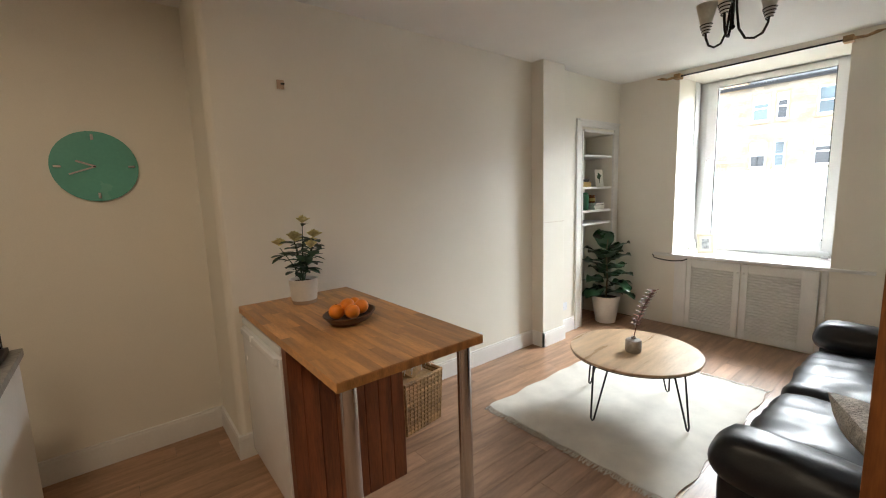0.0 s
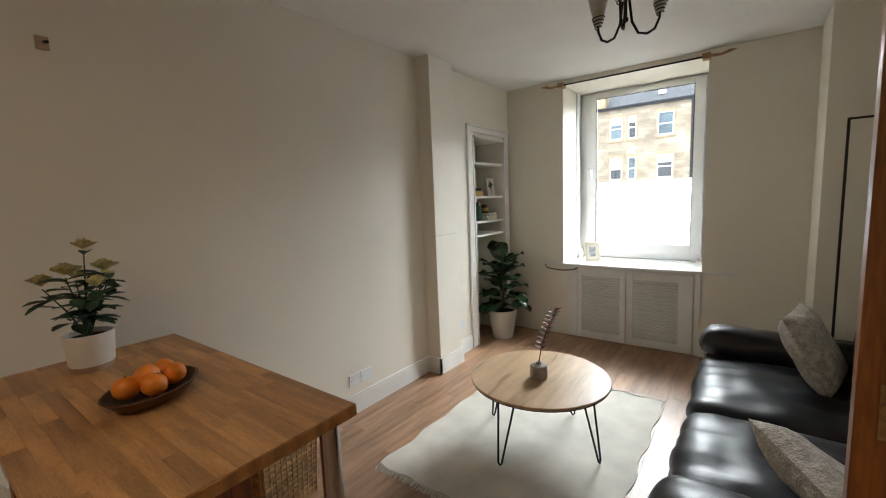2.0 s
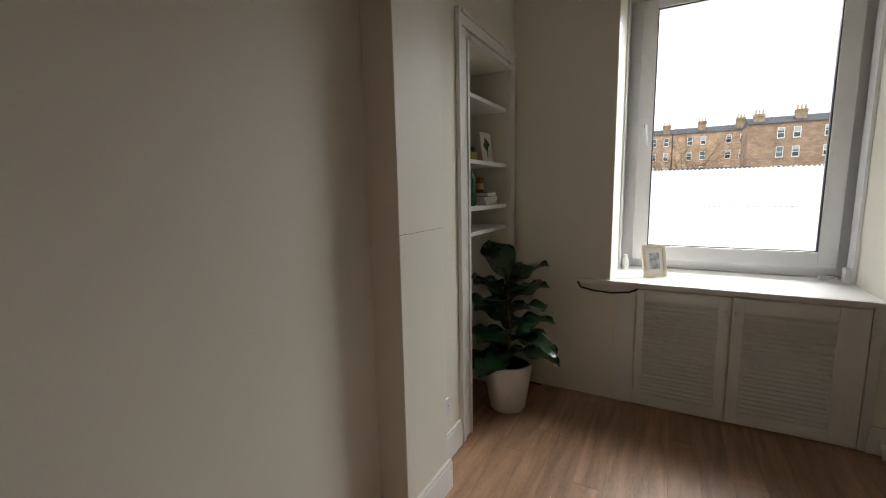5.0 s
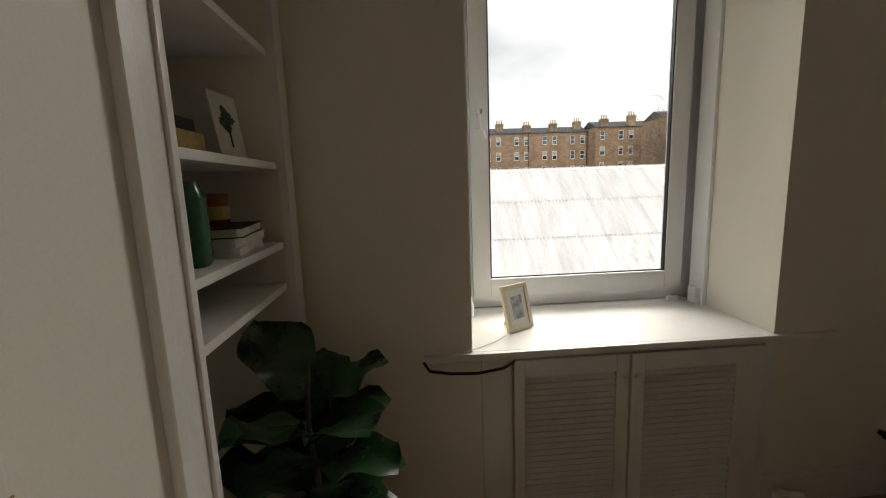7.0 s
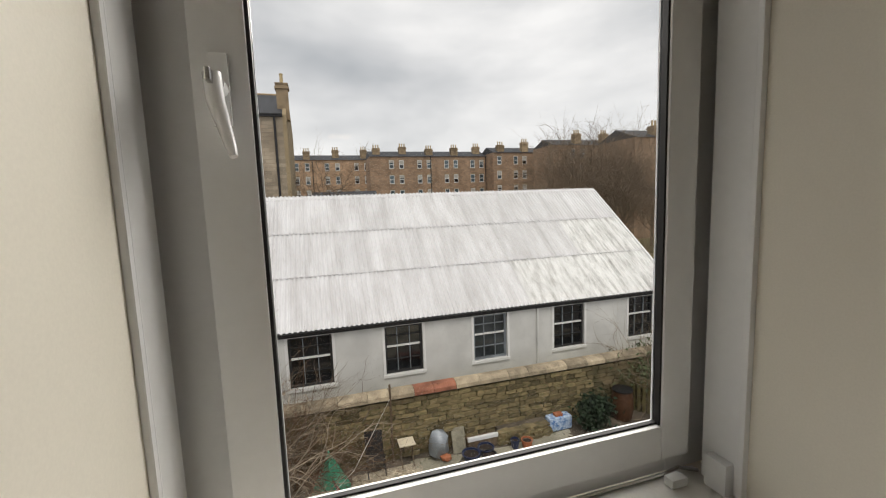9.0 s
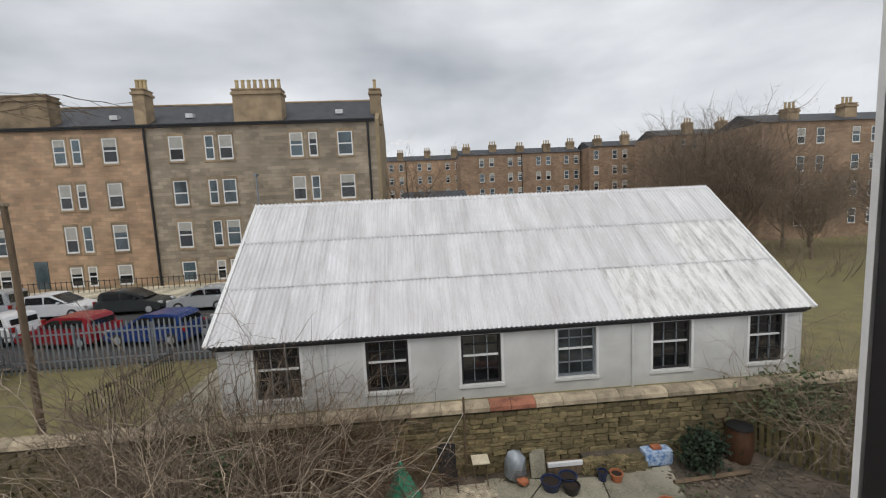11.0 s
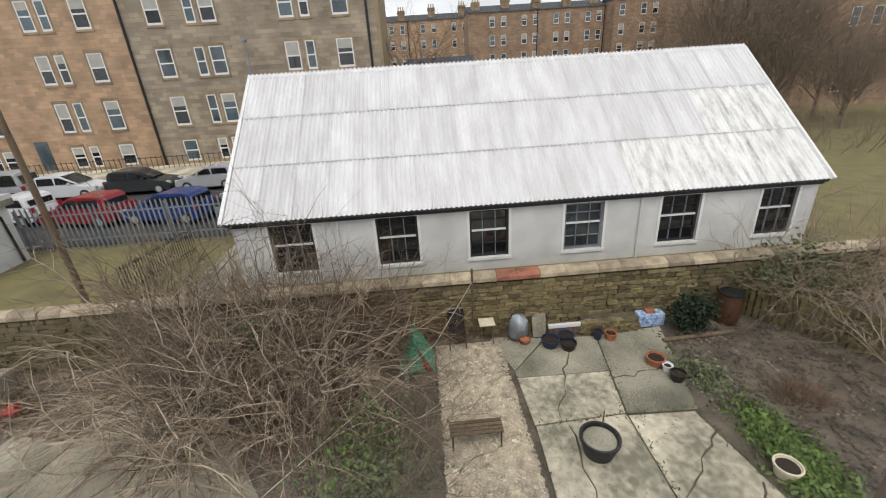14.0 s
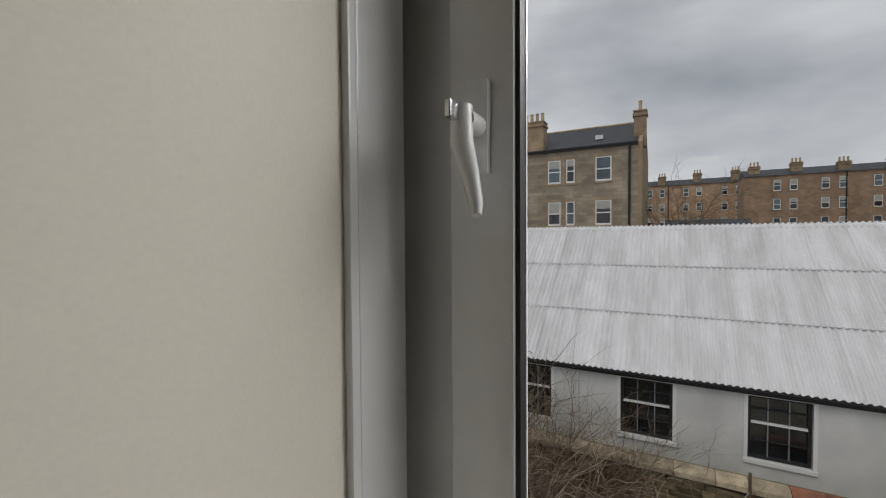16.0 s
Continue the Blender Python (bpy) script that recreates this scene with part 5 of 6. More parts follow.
twigs("branches", 26, (15.9, 8.9, -4.15), (0.3, 1.2), 2.3, M_TWIG, s, 9, 0.026, 0.1, 7, 3)
s = shrub("wall_sapling", (15.2, 5.6, GZ), "upright bare twigs standing before the hall wall")
twigs("branches", 34, (15.0, 5.4, GZ + 0.4), (0.3, 1.6), 2.9, M_TWIG, s, 10, 0.02, 0.15, 8, 4)
s = shrub("bare_bush", (14.0, -10.5, GZ), "bare brown bush by the garden fence")
twigs("branches", 100, (14.6, -10.6, GZ), (1.3, 1.8), 2.6, M_TWIG, s, 11, 0.018, 0.5, 7, 5)
s = shrub("bare_bush", (9.5, -9.5, GZ), "bare brown bush by the garden fence")
twigs("branches", 60, (11.5, -10.5, GZ), (1.2, 1.0), 2.2, M_TWIGPALE, s, 12, 0.015, 0.5, 7, 4)
s = shrub("ivy_mound", (15.0, -9.6, GZ), "dark ivy growing over the garden wall corner")
leaves("leaves", 2500, (15.0, -9.6, GZ + 1.2), (0.5, 1.5, 0.9), 0.07, M_IVY, s, 13)
s = shrub("weeds", (10.3, -5.4, GZ), "low bright green weeds in the soil", "weeds")
leaves("leaves", 4200, (10.0, -5.7, GZ + 0.06), (1.3, 0.55, 0.1), 0.06, M_WEED, s, 14)
s = shrub("weeds", (12.3, -5.4, GZ), "patch of dark green weeds beside the pots", "weeds")
leaves("leaves", 600, (12.4, -5.4, GZ + 0.08), (1.0, 0.6, 0.16), 0.05, M_IVY, s, 15)
s = shrub("conifer", (14.3, -6.35, GZ), "small dark green conifer bush by the wall")
leaves("leaves", 3000, (14.35, -6.35, GZ + 0.55), (0.33, 0.42, 0.45), 0.07, M_CONIFER, s, 16)
part("trunk", Mesh().tube([(14.35, -6.35, GZ - 0.02), (14.35, -6.35, GZ + 0.7)], [0.04, 0.02], 7), M_TWIG, s)
s = shrub("dead_grass", (13.3, 11.6, GZ), "clump of dead reddish grass", "grass")
twigs("blades", 260, (13.3, 11.7, GZ), (0.5, 0.6), 0.6, M_TWIGRED, s, 17, 0.006, 1.5, 4, 1)
twigs("blades_dry", 200, (11.4, -7.0, GZ), (0.4, 0.5), 0.5, M_TWIGRED, s, 18, 0.006, 1.5, 4, 1)


def bare_tree(x, y, z, h, seed, label, n=34, crown=0.32, mt=M_TWIG):
    t = thing("bare_tree", (x, y, z), label, "tree", "bare winter trees")
    r = random.Random(seed)
    part("trunk", Mesh().tube([(x, y, z - 0.05), (x + r.uniform(-.1, .1) * h * 0.2, y, z + h * 0.25), (x, y + 0.1, z + h * 0.5), (x, y, z + h * 0.8)], [h * 0.022, h * 0.018, h * 0.011, h * 0.004], 8), mt, t, smooth=True)
    for k in range(6):
        a, zz = k * 1.05 + r.random(), z + h * (0.25 + 0.07 * k)
        part("limb", Mesh().tube([(x, y, zz), (x + math.cos(a) * h * 0.12, y + math.sin(a) * h * 0.12, zz + h * 0.12), (x + math.cos(a) * h * 0.2, y + math.sin(a) * h * 0.2, zz + h * 0.27)], [h * 0.009, h * 0.006, h * 0.002], 6), mt, t)
    twigs("crown", n, (x, y, z + h * 0.32), (h * 0.14, h * 0.14), h * 0.5, mt, t, seed, h * 0.0042, 0.15, 6, 6, h * 0.4)
    return t


for k, (x, y, h) in enumerate(((46, -26.5, 13.5), (48, -30, 15.5), (47, -33.5, 15.0), (50, -36.5, 14.5), (44, -37, 11), (42, -31, 10), (40, -36, 9), (45, -41, 10), (38, -34, 8), (41, -44, 10))):
    bare_tree(x, y, -5.0, h * 0.76, 30 + k, "bare brown winter tree with a dense twiggy crown", 75)
bare_tree(47, 0.5, -4.1, 8.5, 50, "small bare tree beside the tenement gable", 30)
bare_tree(24.0, 25.5, -4.1, 13.5, 51, "tall bare street tree", 22)
s = shrub("thicket", (30, -22, -4.6), "dense brown thicket beyond the hall")
twigs("branches", 80, (33, -25, -4.7), (4, 7), 3.0, M_TWIG, s, 19, 0.025, 0.4, 6, 6)

# ---- the hall ----
SX, SYA, SYB, EZ, RX, RZ = 16.38, 6.62, -11.1, -2.0, 21.0, 1.8
hall = thing("hall", (18, -2, -4.2), "long low white-walled hall with a pale corrugated roof", "building")
WZ0, WZ1 = -3.72, -2.2
WIN_Y = [(5.62, 4.34), (2.48, 1.25), (-0.31, -1.5), (-3.22, -4.42), (-6.21, -7.44), (-9.35, -10.5)]
m = Mesh()
edges = [SYA] + [v for p in WIN_Y for v in p] + [SYB]
for a, b in zip(edges[0::2], edges[1::2]):
    m.box(SX, b, -5.5, SX + 0.3, a, EZ + 0.05)
for a, b in WIN_Y:
    m.box(SX, b, -5.5, SX + 0.3, a, WZ0).box(SX, b, WZ1, SX + 0.3, a, EZ + 0.05)
part("wall", m, M_RENDER, hall)
for y in (SYA, SYB):
    part("gable_wall", Mesh().prism([(SX + 0.3, -5.5), (25.62, -5.5), (25.62, EZ), (RX, RZ - 0.1), (SX + 0.3, EZ)], "y", y - 0.15, y + 0.15), M_RENDER, hall)
part("rear_wall", Mesh().box(25.62, SYB, -5.5, 25.9, SYA, EZ), M_RENDER, hall)
for a, b in WIN_Y:
    w = part("window", Mesh().box(SX - 0.04, b - 0.09, WZ0 - 0.1, SX + 0.02, a + 0.09, WZ0 - 0.0, 0.01).box(SX - 0.025, b - 0.08, WZ0, SX + 0.02, b, WZ1 + 0.09).box(SX - 0.025, a, WZ0, SX + 0.02, a + 0.08, WZ1 + 0.09).box(SX - 0.025, b, WZ1, SX + 0.02, a, WZ1 + 0.09), M_PAINTWHITE, hall, "dark sash window in a white surround")
    blue = a < -3 and a > -4
    part("glass", Mesh().box(SX + 0.14, b, WZ0, SX + 0.16, a, WZ1), M_DIMGLASS if blue else M_DARKGLASS, w)
    fr = M_GALV if blue else M_DARKFRAME
    part("sash_frame", Mesh().box(SX + 0.08, b, WZ0, SX + 0.14, b + 0.07, WZ1).box(SX + 0.08, a - 0.07, WZ0, SX + 0.14, a, WZ1).box(SX + 0.08, b + 0.07, WZ0, SX + 0.14, a - 0.07, WZ0 + 0.07).box(SX + 0.08, b + 0.07, WZ1 - 0.07, SX + 0.14, a - 0.07, WZ1), fr, w)
    mid = (WZ0 + WZ1) / 2 + 0.1
    part("meeting_rail", Mesh().box(SX + 0.07, b + 0.07, mid - 0.022, SX + 0.14, a - 0.07, mid + 0.022), M_PAINTWHITE, w)
    for k in (1, 2):
        y = b + (a - b) * k / 3
        part("glazing_bar", Mesh().box(SX + 0.09, y - 0.013, WZ0 + 0.07, SX + 0.14, y + 0.013, WZ1 - 0.07), M_GALV, w)
    for z in ((WZ0 + mid) / 2, (WZ1 + mid) / 2):
        part("glazing_bar", Mesh().box(SX + 0.09, b + 0.07, z - 0.015, SX + 0.14, a - 0.07, z + 0.015), fr, w)
    for yy in (a - 0.16, b + 0.14):
        part("curtain", Mesh().box(SX + 0.18, yy - 0.13, WZ0, SX + 0.2, yy + 0.13, WZ1), M_BLIND, w) if not blue else None
part("gutter", Mesh().tube([(SX - 0.12, SYA + 0.1, EZ - 0.04), (SX - 0.12, SYB - 0.1, EZ - 0.04)], 0.06, 8), M_IRON, hall)
for y in (-5.55, 3.6):
    part("downpipe", Mesh().tube([(SX - 0.05, y, EZ - 0.08), (SX - 0.05, y, -4.2)], 0.04, 8), M_RENDER, hall)
# corrugated sheets
def corrugated(width, length, waves, amp):
    n = waves * 6
    V = [(l * length, width * i / n, amp * math.cos(2 * math.pi * waves * i / n)) for l in (0, 1) for i in range(n + 1)]
    F = [(i, i + 1, n + 2 + i, n + 1 + i) for i in range(n)]
    me = bpy.data.meshes.new("sheet")
    me.from_pydata(V, [], F)
    for p in me.polygons:
        p.use_smooth = True
    return me


slope = math.atan2(RZ - EZ, RX - (SX - 0.2))
run = math.hypot(RZ - EZ, RX - (SX - 0.2))
NS, NR = 18, 3
sw, sl = (SYA - SYB + 0.4) / NS, run / NR
roof = part("roof", Mesh().prism([(SX - 0.1, EZ - 0.1), (RX, RZ - 0.1), (25.9, EZ - 0.1), (25.9, EZ - 0.16), (RX, RZ - 0.2), (SX - 0.1, EZ - 0.16)], "y", SYB - 0.05, SYA + 0.05), M_IRON, hall)
sheet = corrugated(sw + 0.03, sl + 0.12, 7, 0.034)
sheet.materials.append(M_ROOF)
sheet_dark = corrugated(sw + 0.03, sl + 0.12, 7, 0.034)
sheet_dark.materials.append(M_ROOFDARK)
rs = random.Random(2)
for i in range(NS):
    for j in range(NR):
        d = j * sl
        moss = j == 0 and i < 6 or (j == 1 and i < 3)
        piece("sheet", sheet_dark if moss else sheet, roof, pose(SX - 0.2 + d * math.cos(slope), SYB - 0.2 + i * sw, EZ + d * math.sin(slope) + 0.02 + 0.03 * j, 0, -math.degrees(slope), rs.uniform(-0.12, 0.12)))
for j in (1, 2):
    d = j * sl
    part("lap", Mesh().tube([(SX - 0.2 + d * math.cos(slope), SYB - 0.2, EZ + d * math.sin(slope) + 0.035 + 0.02 * j), (SX - 0.2 + d * math.cos(slope), SYA + 0.2, EZ + d * math.sin(slope) + 0.035 + 0.02 * j)], 0.01, 5), M_ROOF, roof)
part("rear_roof", Mesh().poly([(RX, SYB - 0.2, RZ), (25.95, SYB - 0.2, EZ), (25.95, SYA + 0.2, EZ), (RX, SYA + 0.2, RZ)]), M_ROOF, hall)
part("ridge_cap", Mesh().tube([(RX, SYB - 0.2, RZ + 0.01), (RX, SYA + 0.2, RZ + 0.01)], 0.09, 8), M_ROOF, hall)
for y in (SYB - 0.2, SYA + 0.2):
    part("verge", Mesh().tube([(SX - 0.22, y, EZ + 0.02), (RX, y, RZ + 0.04)], 0.07, 4), M_PAINTWHITE, hall)

# ---- garden walls ----
WALLX = 15.0
gw = thing("garden_wall", (WALLX, 0, GZ), "old mossy rubble stone garden wall with coping", "wall")
part("core", Mesh().box(WALLX + 0.04, -13, GZ - 0.02, WALLX + 0.34, 22, -3.82), M_MORTAR, gw)
rs = random.Random(14)
shapes = []
for k in range(14):
    m = Mesh().box(-0.5, -0.5, -0.5, 0.5, 0.5, 0.5)
    bmesh.ops.bevel(m.bm, geom=m.bm.edges[:], offset=0.12, segments=1, affect="EDGES")
    for v in m.bm.verts:
        v.co += Vector((rs.uniform(-.07, .07), rs.uniform(-.06, .06), rs.uniform(-.1, .1)))
    me = bpy.data.meshes.new("stone")
    m.bm.to_mesh(me)
    m.bm.free()
    me.materials.append(M_STONE)
    shapes.append(me)
rest_v, rest_f = [], []
z, near = GZ - 0.02, 0
while z < -3.95:
    h = rs.uniform(0.09, 0.2)
    y = -12.8
    while y < 21.5:
        w = rs.uniform(0.16, 0.48)
        T = Matrix.LocRotScale((WALLX + 0.05 + rs.uniform(-0.02, 0.02), y + w / 2, z + h / 2), Euler((rs.uniform(-.05, .05), 0, 0)), (0.16, w * 0.96, h * rs.uniform(0.85, 1.0)))
        me = rs.choice(shapes)
        if -6.9 < y < 1.6 and near < 300:
            piece("stone", me, gw, T)
            near += 1
        else:
            i0 = len(rest_v)
            rest_v.extend(tuple(T @ v.co) for v in me.vertices)
            rest_f.extend(tuple(i0 + q for q in p.vertices) for p in me.polygons)
        y += w
    z += h
st = from_arrays("stonework", rest_v, rest_f, M_STONE, gw)
st["kind"] = "stuff"
y = -12.9
while y < 21.5:
    w = rs.uniform(0.55, 0.95)
    red = -2.7 < y < -1.3
    part("coping", Mesh().prism([(WALLX - 0.06, -3.84), (WALLX + 0.44, -3.84), (WALLX + 0.42, -3.74), (WALLX + 0.3, -3.65), (WALLX + 0.08, -3.65), (WALLX - 0.04, -3.74)], "y", y + 0.006, y + w - 0.006), M_COPERED if red else M_COPE, gw)
    y += w
rb = thing("brick_bunker", (13.9, 12.6, GZ), "low concrete bunker with brick edge in the yard", "bunker")
part("slab", Mesh().box(13.6, 12.2, GZ - 0.01, 14.3, 13.6, GZ + 0.75, 0.02), M_PAVE, rb)
part("edge", Mesh().box(13.2, 13.6, GZ - 0.01, 14.4, 13.75, GZ + 0.8, 0.01), M_COPERED, rb)

# fences
fence = thing("timber_fence", (14, -8.5, GZ), "mossy timber paling fence along the garden", "fence")
p0, p1 = Vector((15.0, -8.2, GZ)), Vector((9.0, -12.3, GZ))
for k in range(46):
    p = p0.lerp(p1, k / 45)
    q = part("pale", Mesh().box(-0.055, -0.01, -0.02, 0.055, 0.01, 1.15, 0.004), M_FENCE, fence)
    q.matrix_basis = pose(p.x, p.y, p.z, 0, rs.uniform(-1.5, 1.5), math.degrees(math.atan2(p1.y - p0.y, p1.x - p0.x)))
for z in (0.3, 0.9):
    part("rail", Mesh().tube([(p0.x, p0.y - 0.05, GZ + z), (p1.x, p1.y - 0.05, GZ + z)], 0.03, 4), M_FENCE, fence)
hurdle = thing("wattle_panel", (12.7, 2.4, GZ), "leaning woven willow screen", "screen")
for k in range(16):
    part("rod", Mesh().tube([(12.0 + k * 0.09, 2.35, GZ - 0.02), (12.05 + k * 0.09, 2.5, GZ + 0.6), (12.02 + k * 0.09, 2.62, GZ + 1.25 + rs.uniform(-.1, .1))], 0.02, 5), M_TWIGPALE, hurdle)
pal = thing("palisade_fence", (21.3, 13, -4.1), "galvanised steel palisade security fence", "fence")
for k in range(44):
    y = 8.4 + k * 0.2
    part("pale", Mesh().prism([(-0.035, -0.02), (0.035, -0.02), (0.035, 1.75), (0.0, 1.86), (-0.035, 1.75)], "x", -0.008, 0.008), M_GALV, pal).matrix_basis = pose(21.25, y, -4.12)
for z in (-3.75, -2.7):
    part("rail", Mesh().box(21.26, 8.3, z, 21.3, 17.2, z + 0.05), M_GALV, pal)
for k in range(4):
    part("post", Mesh().box(21.3, 8.4 + k * 2.9, -4.12, 21.38, 8.48 + k * 2.9, -2.4), M_GALV, pal)
rail = thing("iron_railing", (18.3, 10.1, -4.15), "dark iron railing beside the grass", "railing")
for k in range(30):
    t = k / 29
    part("bar", Mesh().tube([(16.6 + 3.4 * t, 10.4 - 0.5 * t, -4.17), (16.6 + 3.4 * t, 10.4 - 0.5 * t, -3.2)], 0.014, 5), M_IRON, rail)
for z in (-3.3, -4.0):
    part("rail", Mesh().tube([(16.6, 10.4, z), (20.0, 9.9, z)], 0.02, 5), M_IRON, rail)
fpole = thing("washing_pole", (15.6, 10.9, -4.15), "tall rusty brown washing pole", "pole")
part("pole", Mesh().tube([(15.7, 10.85, -4.2), (15.3, 10.55, 2.1)], [0.09, 0.07], 10), M_TIMBER, fpole, smooth=True)
part("cap", Mesh().tube([(15.3, 10.55, 2.08), (15.3, 10.55, 2.15)], 0.1, 10), M_COPE, fpole)

# garage
gar = thing("garage", (19, 19, -4.15), "low grey rendered flat-roofed garage", "garage")
part("wall", Mesh().box(16.6, 16.6, -4.2, 20.6, 27, -1.95), M_RENDER, gar)
part("roof", Mesh().box(16.4, 16.4, -1.95, 20.8, 27.2, -1.72, 0.03), M_PAVE, gar)
part("parapet", Mesh().box(16.4, 16.4, -1.72, 20.8, 16.7, -1.55).box(16.4, 16.7, -1.72, 16.65, 27.2, -1.55).box(20.55, 16.7, -1.72, 20.8, 27.2, -1.55), M_CARWHITE, gar)
part("pipe", Mesh().tube([(16.56, 17.0, -2.0), (16.56, 16.55, -2.3), (18.5, 16.55, -2.3), (20.2, 16.55, -2.3), (20.3, 16.55, -4.1)], 0.05, 6), M_IRON, gar)
part("sign", Mesh().box(17.8, 16.57, -2.9, 17.98, 16.6, -2.72), M_CARWHITE, gar)

# ---- tenements ----
def sash(parent, y0, y1, z0, z1, x, mt, r, wide=True):
    """A stone-framed sash window on a wall that faces -x."""
    w = part("window", Mesh().box(x - 0.05, y0 - 0.14, z0 - 0.16, x + 0.05, y1 + 0.14, z0, 0.01).box(x - 0.03, y0 - 0.12, z1, x + 0.05, y1 + 0.12, z1 + 0.22).box(x - 0.02, y0 - 0.12, z0, x + 0.05, y0, z1).box(x - 0.02, y1, z0, x + 0.05, y1 + 0.12, z1), mt, parent)
    f = 0.09
    fr = part("frame", Mesh().box(x - 0.012, y0, z0, x + 0.04, y0 + f, z1).box(x - 0.012, y1 - f, z0, x + 0.04, y1, z1).box(x - 0.012, y0 + f, z0, x + 0.04, y1 - f, z0 + 0.15).box(x - 0.012, y0 + f, z1 - f, x + 0.04, y1 - f, z1)
              .box(x - 0.015, y0 + f, (z0 + z1) / 2 - 0.05, x + 0.04, y1 - f, (z0 + z1) / 2 + 0.05), M_PAINTWHITE, w)
    k = r.random()
    part("pane", Mesh().box(x - 0.004, y0 + f, z0 + 0.1, x + 0.02, y1 - f, z1 - f), M_BLUEGLASS if k < 0.6 else M_DARKGLASS, w)
    if k > 0.3:
        zb = z1 - f - (z1 - z0) * r.choice((0.25, 0.45, 0.3))
        part("blind", Mesh().box(x - 0.008, y0 + f, zb, x + 0.001, y1 - f, z1 - f), M_BLIND, w)


def chimney(parent, x, y0, y1, z0, z1, mt, pots, xw=1.2):
    c = part("chimney", Mesh().box(x, y0, z0, x + xw, y1, z1, 0.02).box(x - 0.1, y0 - 0.1, z1 - 0.4, x + xw + 0.1, y1 + 0.1, z1 - 0.2, 0.02).box(x - 0.06, y0 - 0.06, z1 - 0.02, x + xw + 0.06, y1 + 0.06, z1 + 0.08, 0.02), mt, parent)
    for k in range(pots):
        y = y0 + (y1 - y0) * (k + 0.5) / pots
        part("pot", Mesh().lathe(x + xw / 2, y, z1 + 0.06, [(0.17, 0), (0.15, 0.1), (0.13, 0.7), (0.16, 0.74), (0.16, 0.82), (0.1, 0.82), (0.1, 0.4)], 10), M_CLAYPOT, c)


FX, BZ0, EV, RG = 40.0, -4.1, 8.72, 11.6
ROWS_Z = [(6.05, 8.02), (2.5, 4.5), (-0.97, 1.17), (-4.0 + 0.0, -2.15)]
ROWS_Z[3] = (-3.75, -2.1)
rt = random.Random(77)


def tenement(y0, y1, wall, label, singles, pairs, chims, door=None):
    t = thing("tenement", (FX + 5, (y0 + y1) / 2, BZ0), label, "building", "row of tenements")
    part("wall", Mesh().box(FX, y0, BZ0 - 1.2, FX + 10, y1, EV), wall, t)
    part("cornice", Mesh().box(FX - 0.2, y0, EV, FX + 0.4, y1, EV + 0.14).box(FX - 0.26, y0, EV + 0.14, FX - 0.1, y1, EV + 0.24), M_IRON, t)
    part("base_course", Mesh().box(FX - 0.06, y0, BZ0, FX, y1, BZ0 + 0.35), M_DRESSED, t)
    part("roof", Mesh().prism([(FX - 0.15, EV + 0.14), (FX + 5, RG), (FX + 10.1, EV + 0.14)], "y", y0, y1), M_SLATE, t)
    part("ridge", Mesh().tube([(FX + 5, y0, RG), (FX + 5, y1, RG)], 0.12, 6), M_DRESSED, t)
    for z0, z1 in ROWS_Z:
        for a, b in singles:
            sash(t, b, a, z0, z1, FX, M_DRESSED, rt)
        for a, b in pairs:
            if door and z0 < -3 and b < door[0] and a > door[1]:
                continue
            sash(t, b, a, z0, z1, FX, M_DRESSED, rt)
    for ya, yb, z1, n in chims:
        chimney(t, FX - 0.02, ya, yb, EV - 0.1, z1, M_DRESSED, n)
    if door:
        part("door", Mesh().box(FX - 0.04, door[1], BZ0 + 0.1, FX + 0.02, door[0], BZ0 + 2.6), M_BLUEGLASS, t, "dark front door")
    for k in range(3):
        y = y0 + (y1 - y0) * (k + 0.5) / 3
        part("skylight", Mesh().box(FX + 1.3, y - 0.3, EV + 1.0, FX + 1.8, y + 0.3, EV + 1.35), M_LENS, t)
    part("downpipe", Mesh().tube([(FX - 0.12, y1 - 0.15, EV), (FX - 0.12, y1 - 0.15, BZ0)], 0.09, 6), M_IRON, t)
    return t


t = tenement(3.5, 21.85, M_GREYSTONE, "four-storey grey sandstone tenement with slate roof", [(19.97, 18.85), (6.64, 5.42)], [(17.2, 16.48), (16.1, 15.02), (10.5, 9.44), (8.98, 8.28)], [(10.9, 14.7, 11.5, 8)])
part("gable", Mesh().prism([(FX + 0.02, BZ0), (FX + 10.1, BZ0), (FX + 10.1, EV + 0.2), (FX + 5, RG + 0.35), (FX + 0.02, EV + 0.2)], "y", 3.2, 3.5), M_GABLE, t)
chimney(t, FX + 1.2, 3.0, 3.9, EV, 11.6, M_DRESSED, 1, 0.8)
part("downpipe", Mesh().tube([(FX - 0.12, 4.1, EV), (FX - 0.12, 4.1, BZ0)], 0.09, 6), M_IRON, t)
tenement(21.85, 39.3, M_REDSTONE, "four-storey warm orange sandstone tenement with slate roof", [(25.0, 23.89), (37.93, 36.88)], [(28.67, 27.74), (27.31, 26.61), (35.1, 34.3), (34.0, 33.1)], [(28.6, 32.4, 11.4, 0), (21.4, 22.3, 11.7, 3)], (31.3, 30.3))
tenement(39.3, 57, M_BROWNSTONE, "four-storey brown sandstone tenement with slate roof", [(43.07, 42.0), (55.6, 54.5)], [(46.8, 46.0), (45.7, 45.0), (52, 51.2), (50.9, 50.1)], [(46.6, 50.2, 11.3, 4), (39.0, 39.9, 11.7, 2)])
tenement(57, 75, M_BROWNSTONE, "four-storey brown sandstone tenement with slate roof", [(61, 60), (72.6, 71.5)], [(65, 64.2), (63.9, 63.1), (69, 68.2), (67.9, 67.1)], [(64.6, 68, 11.3, 4)])
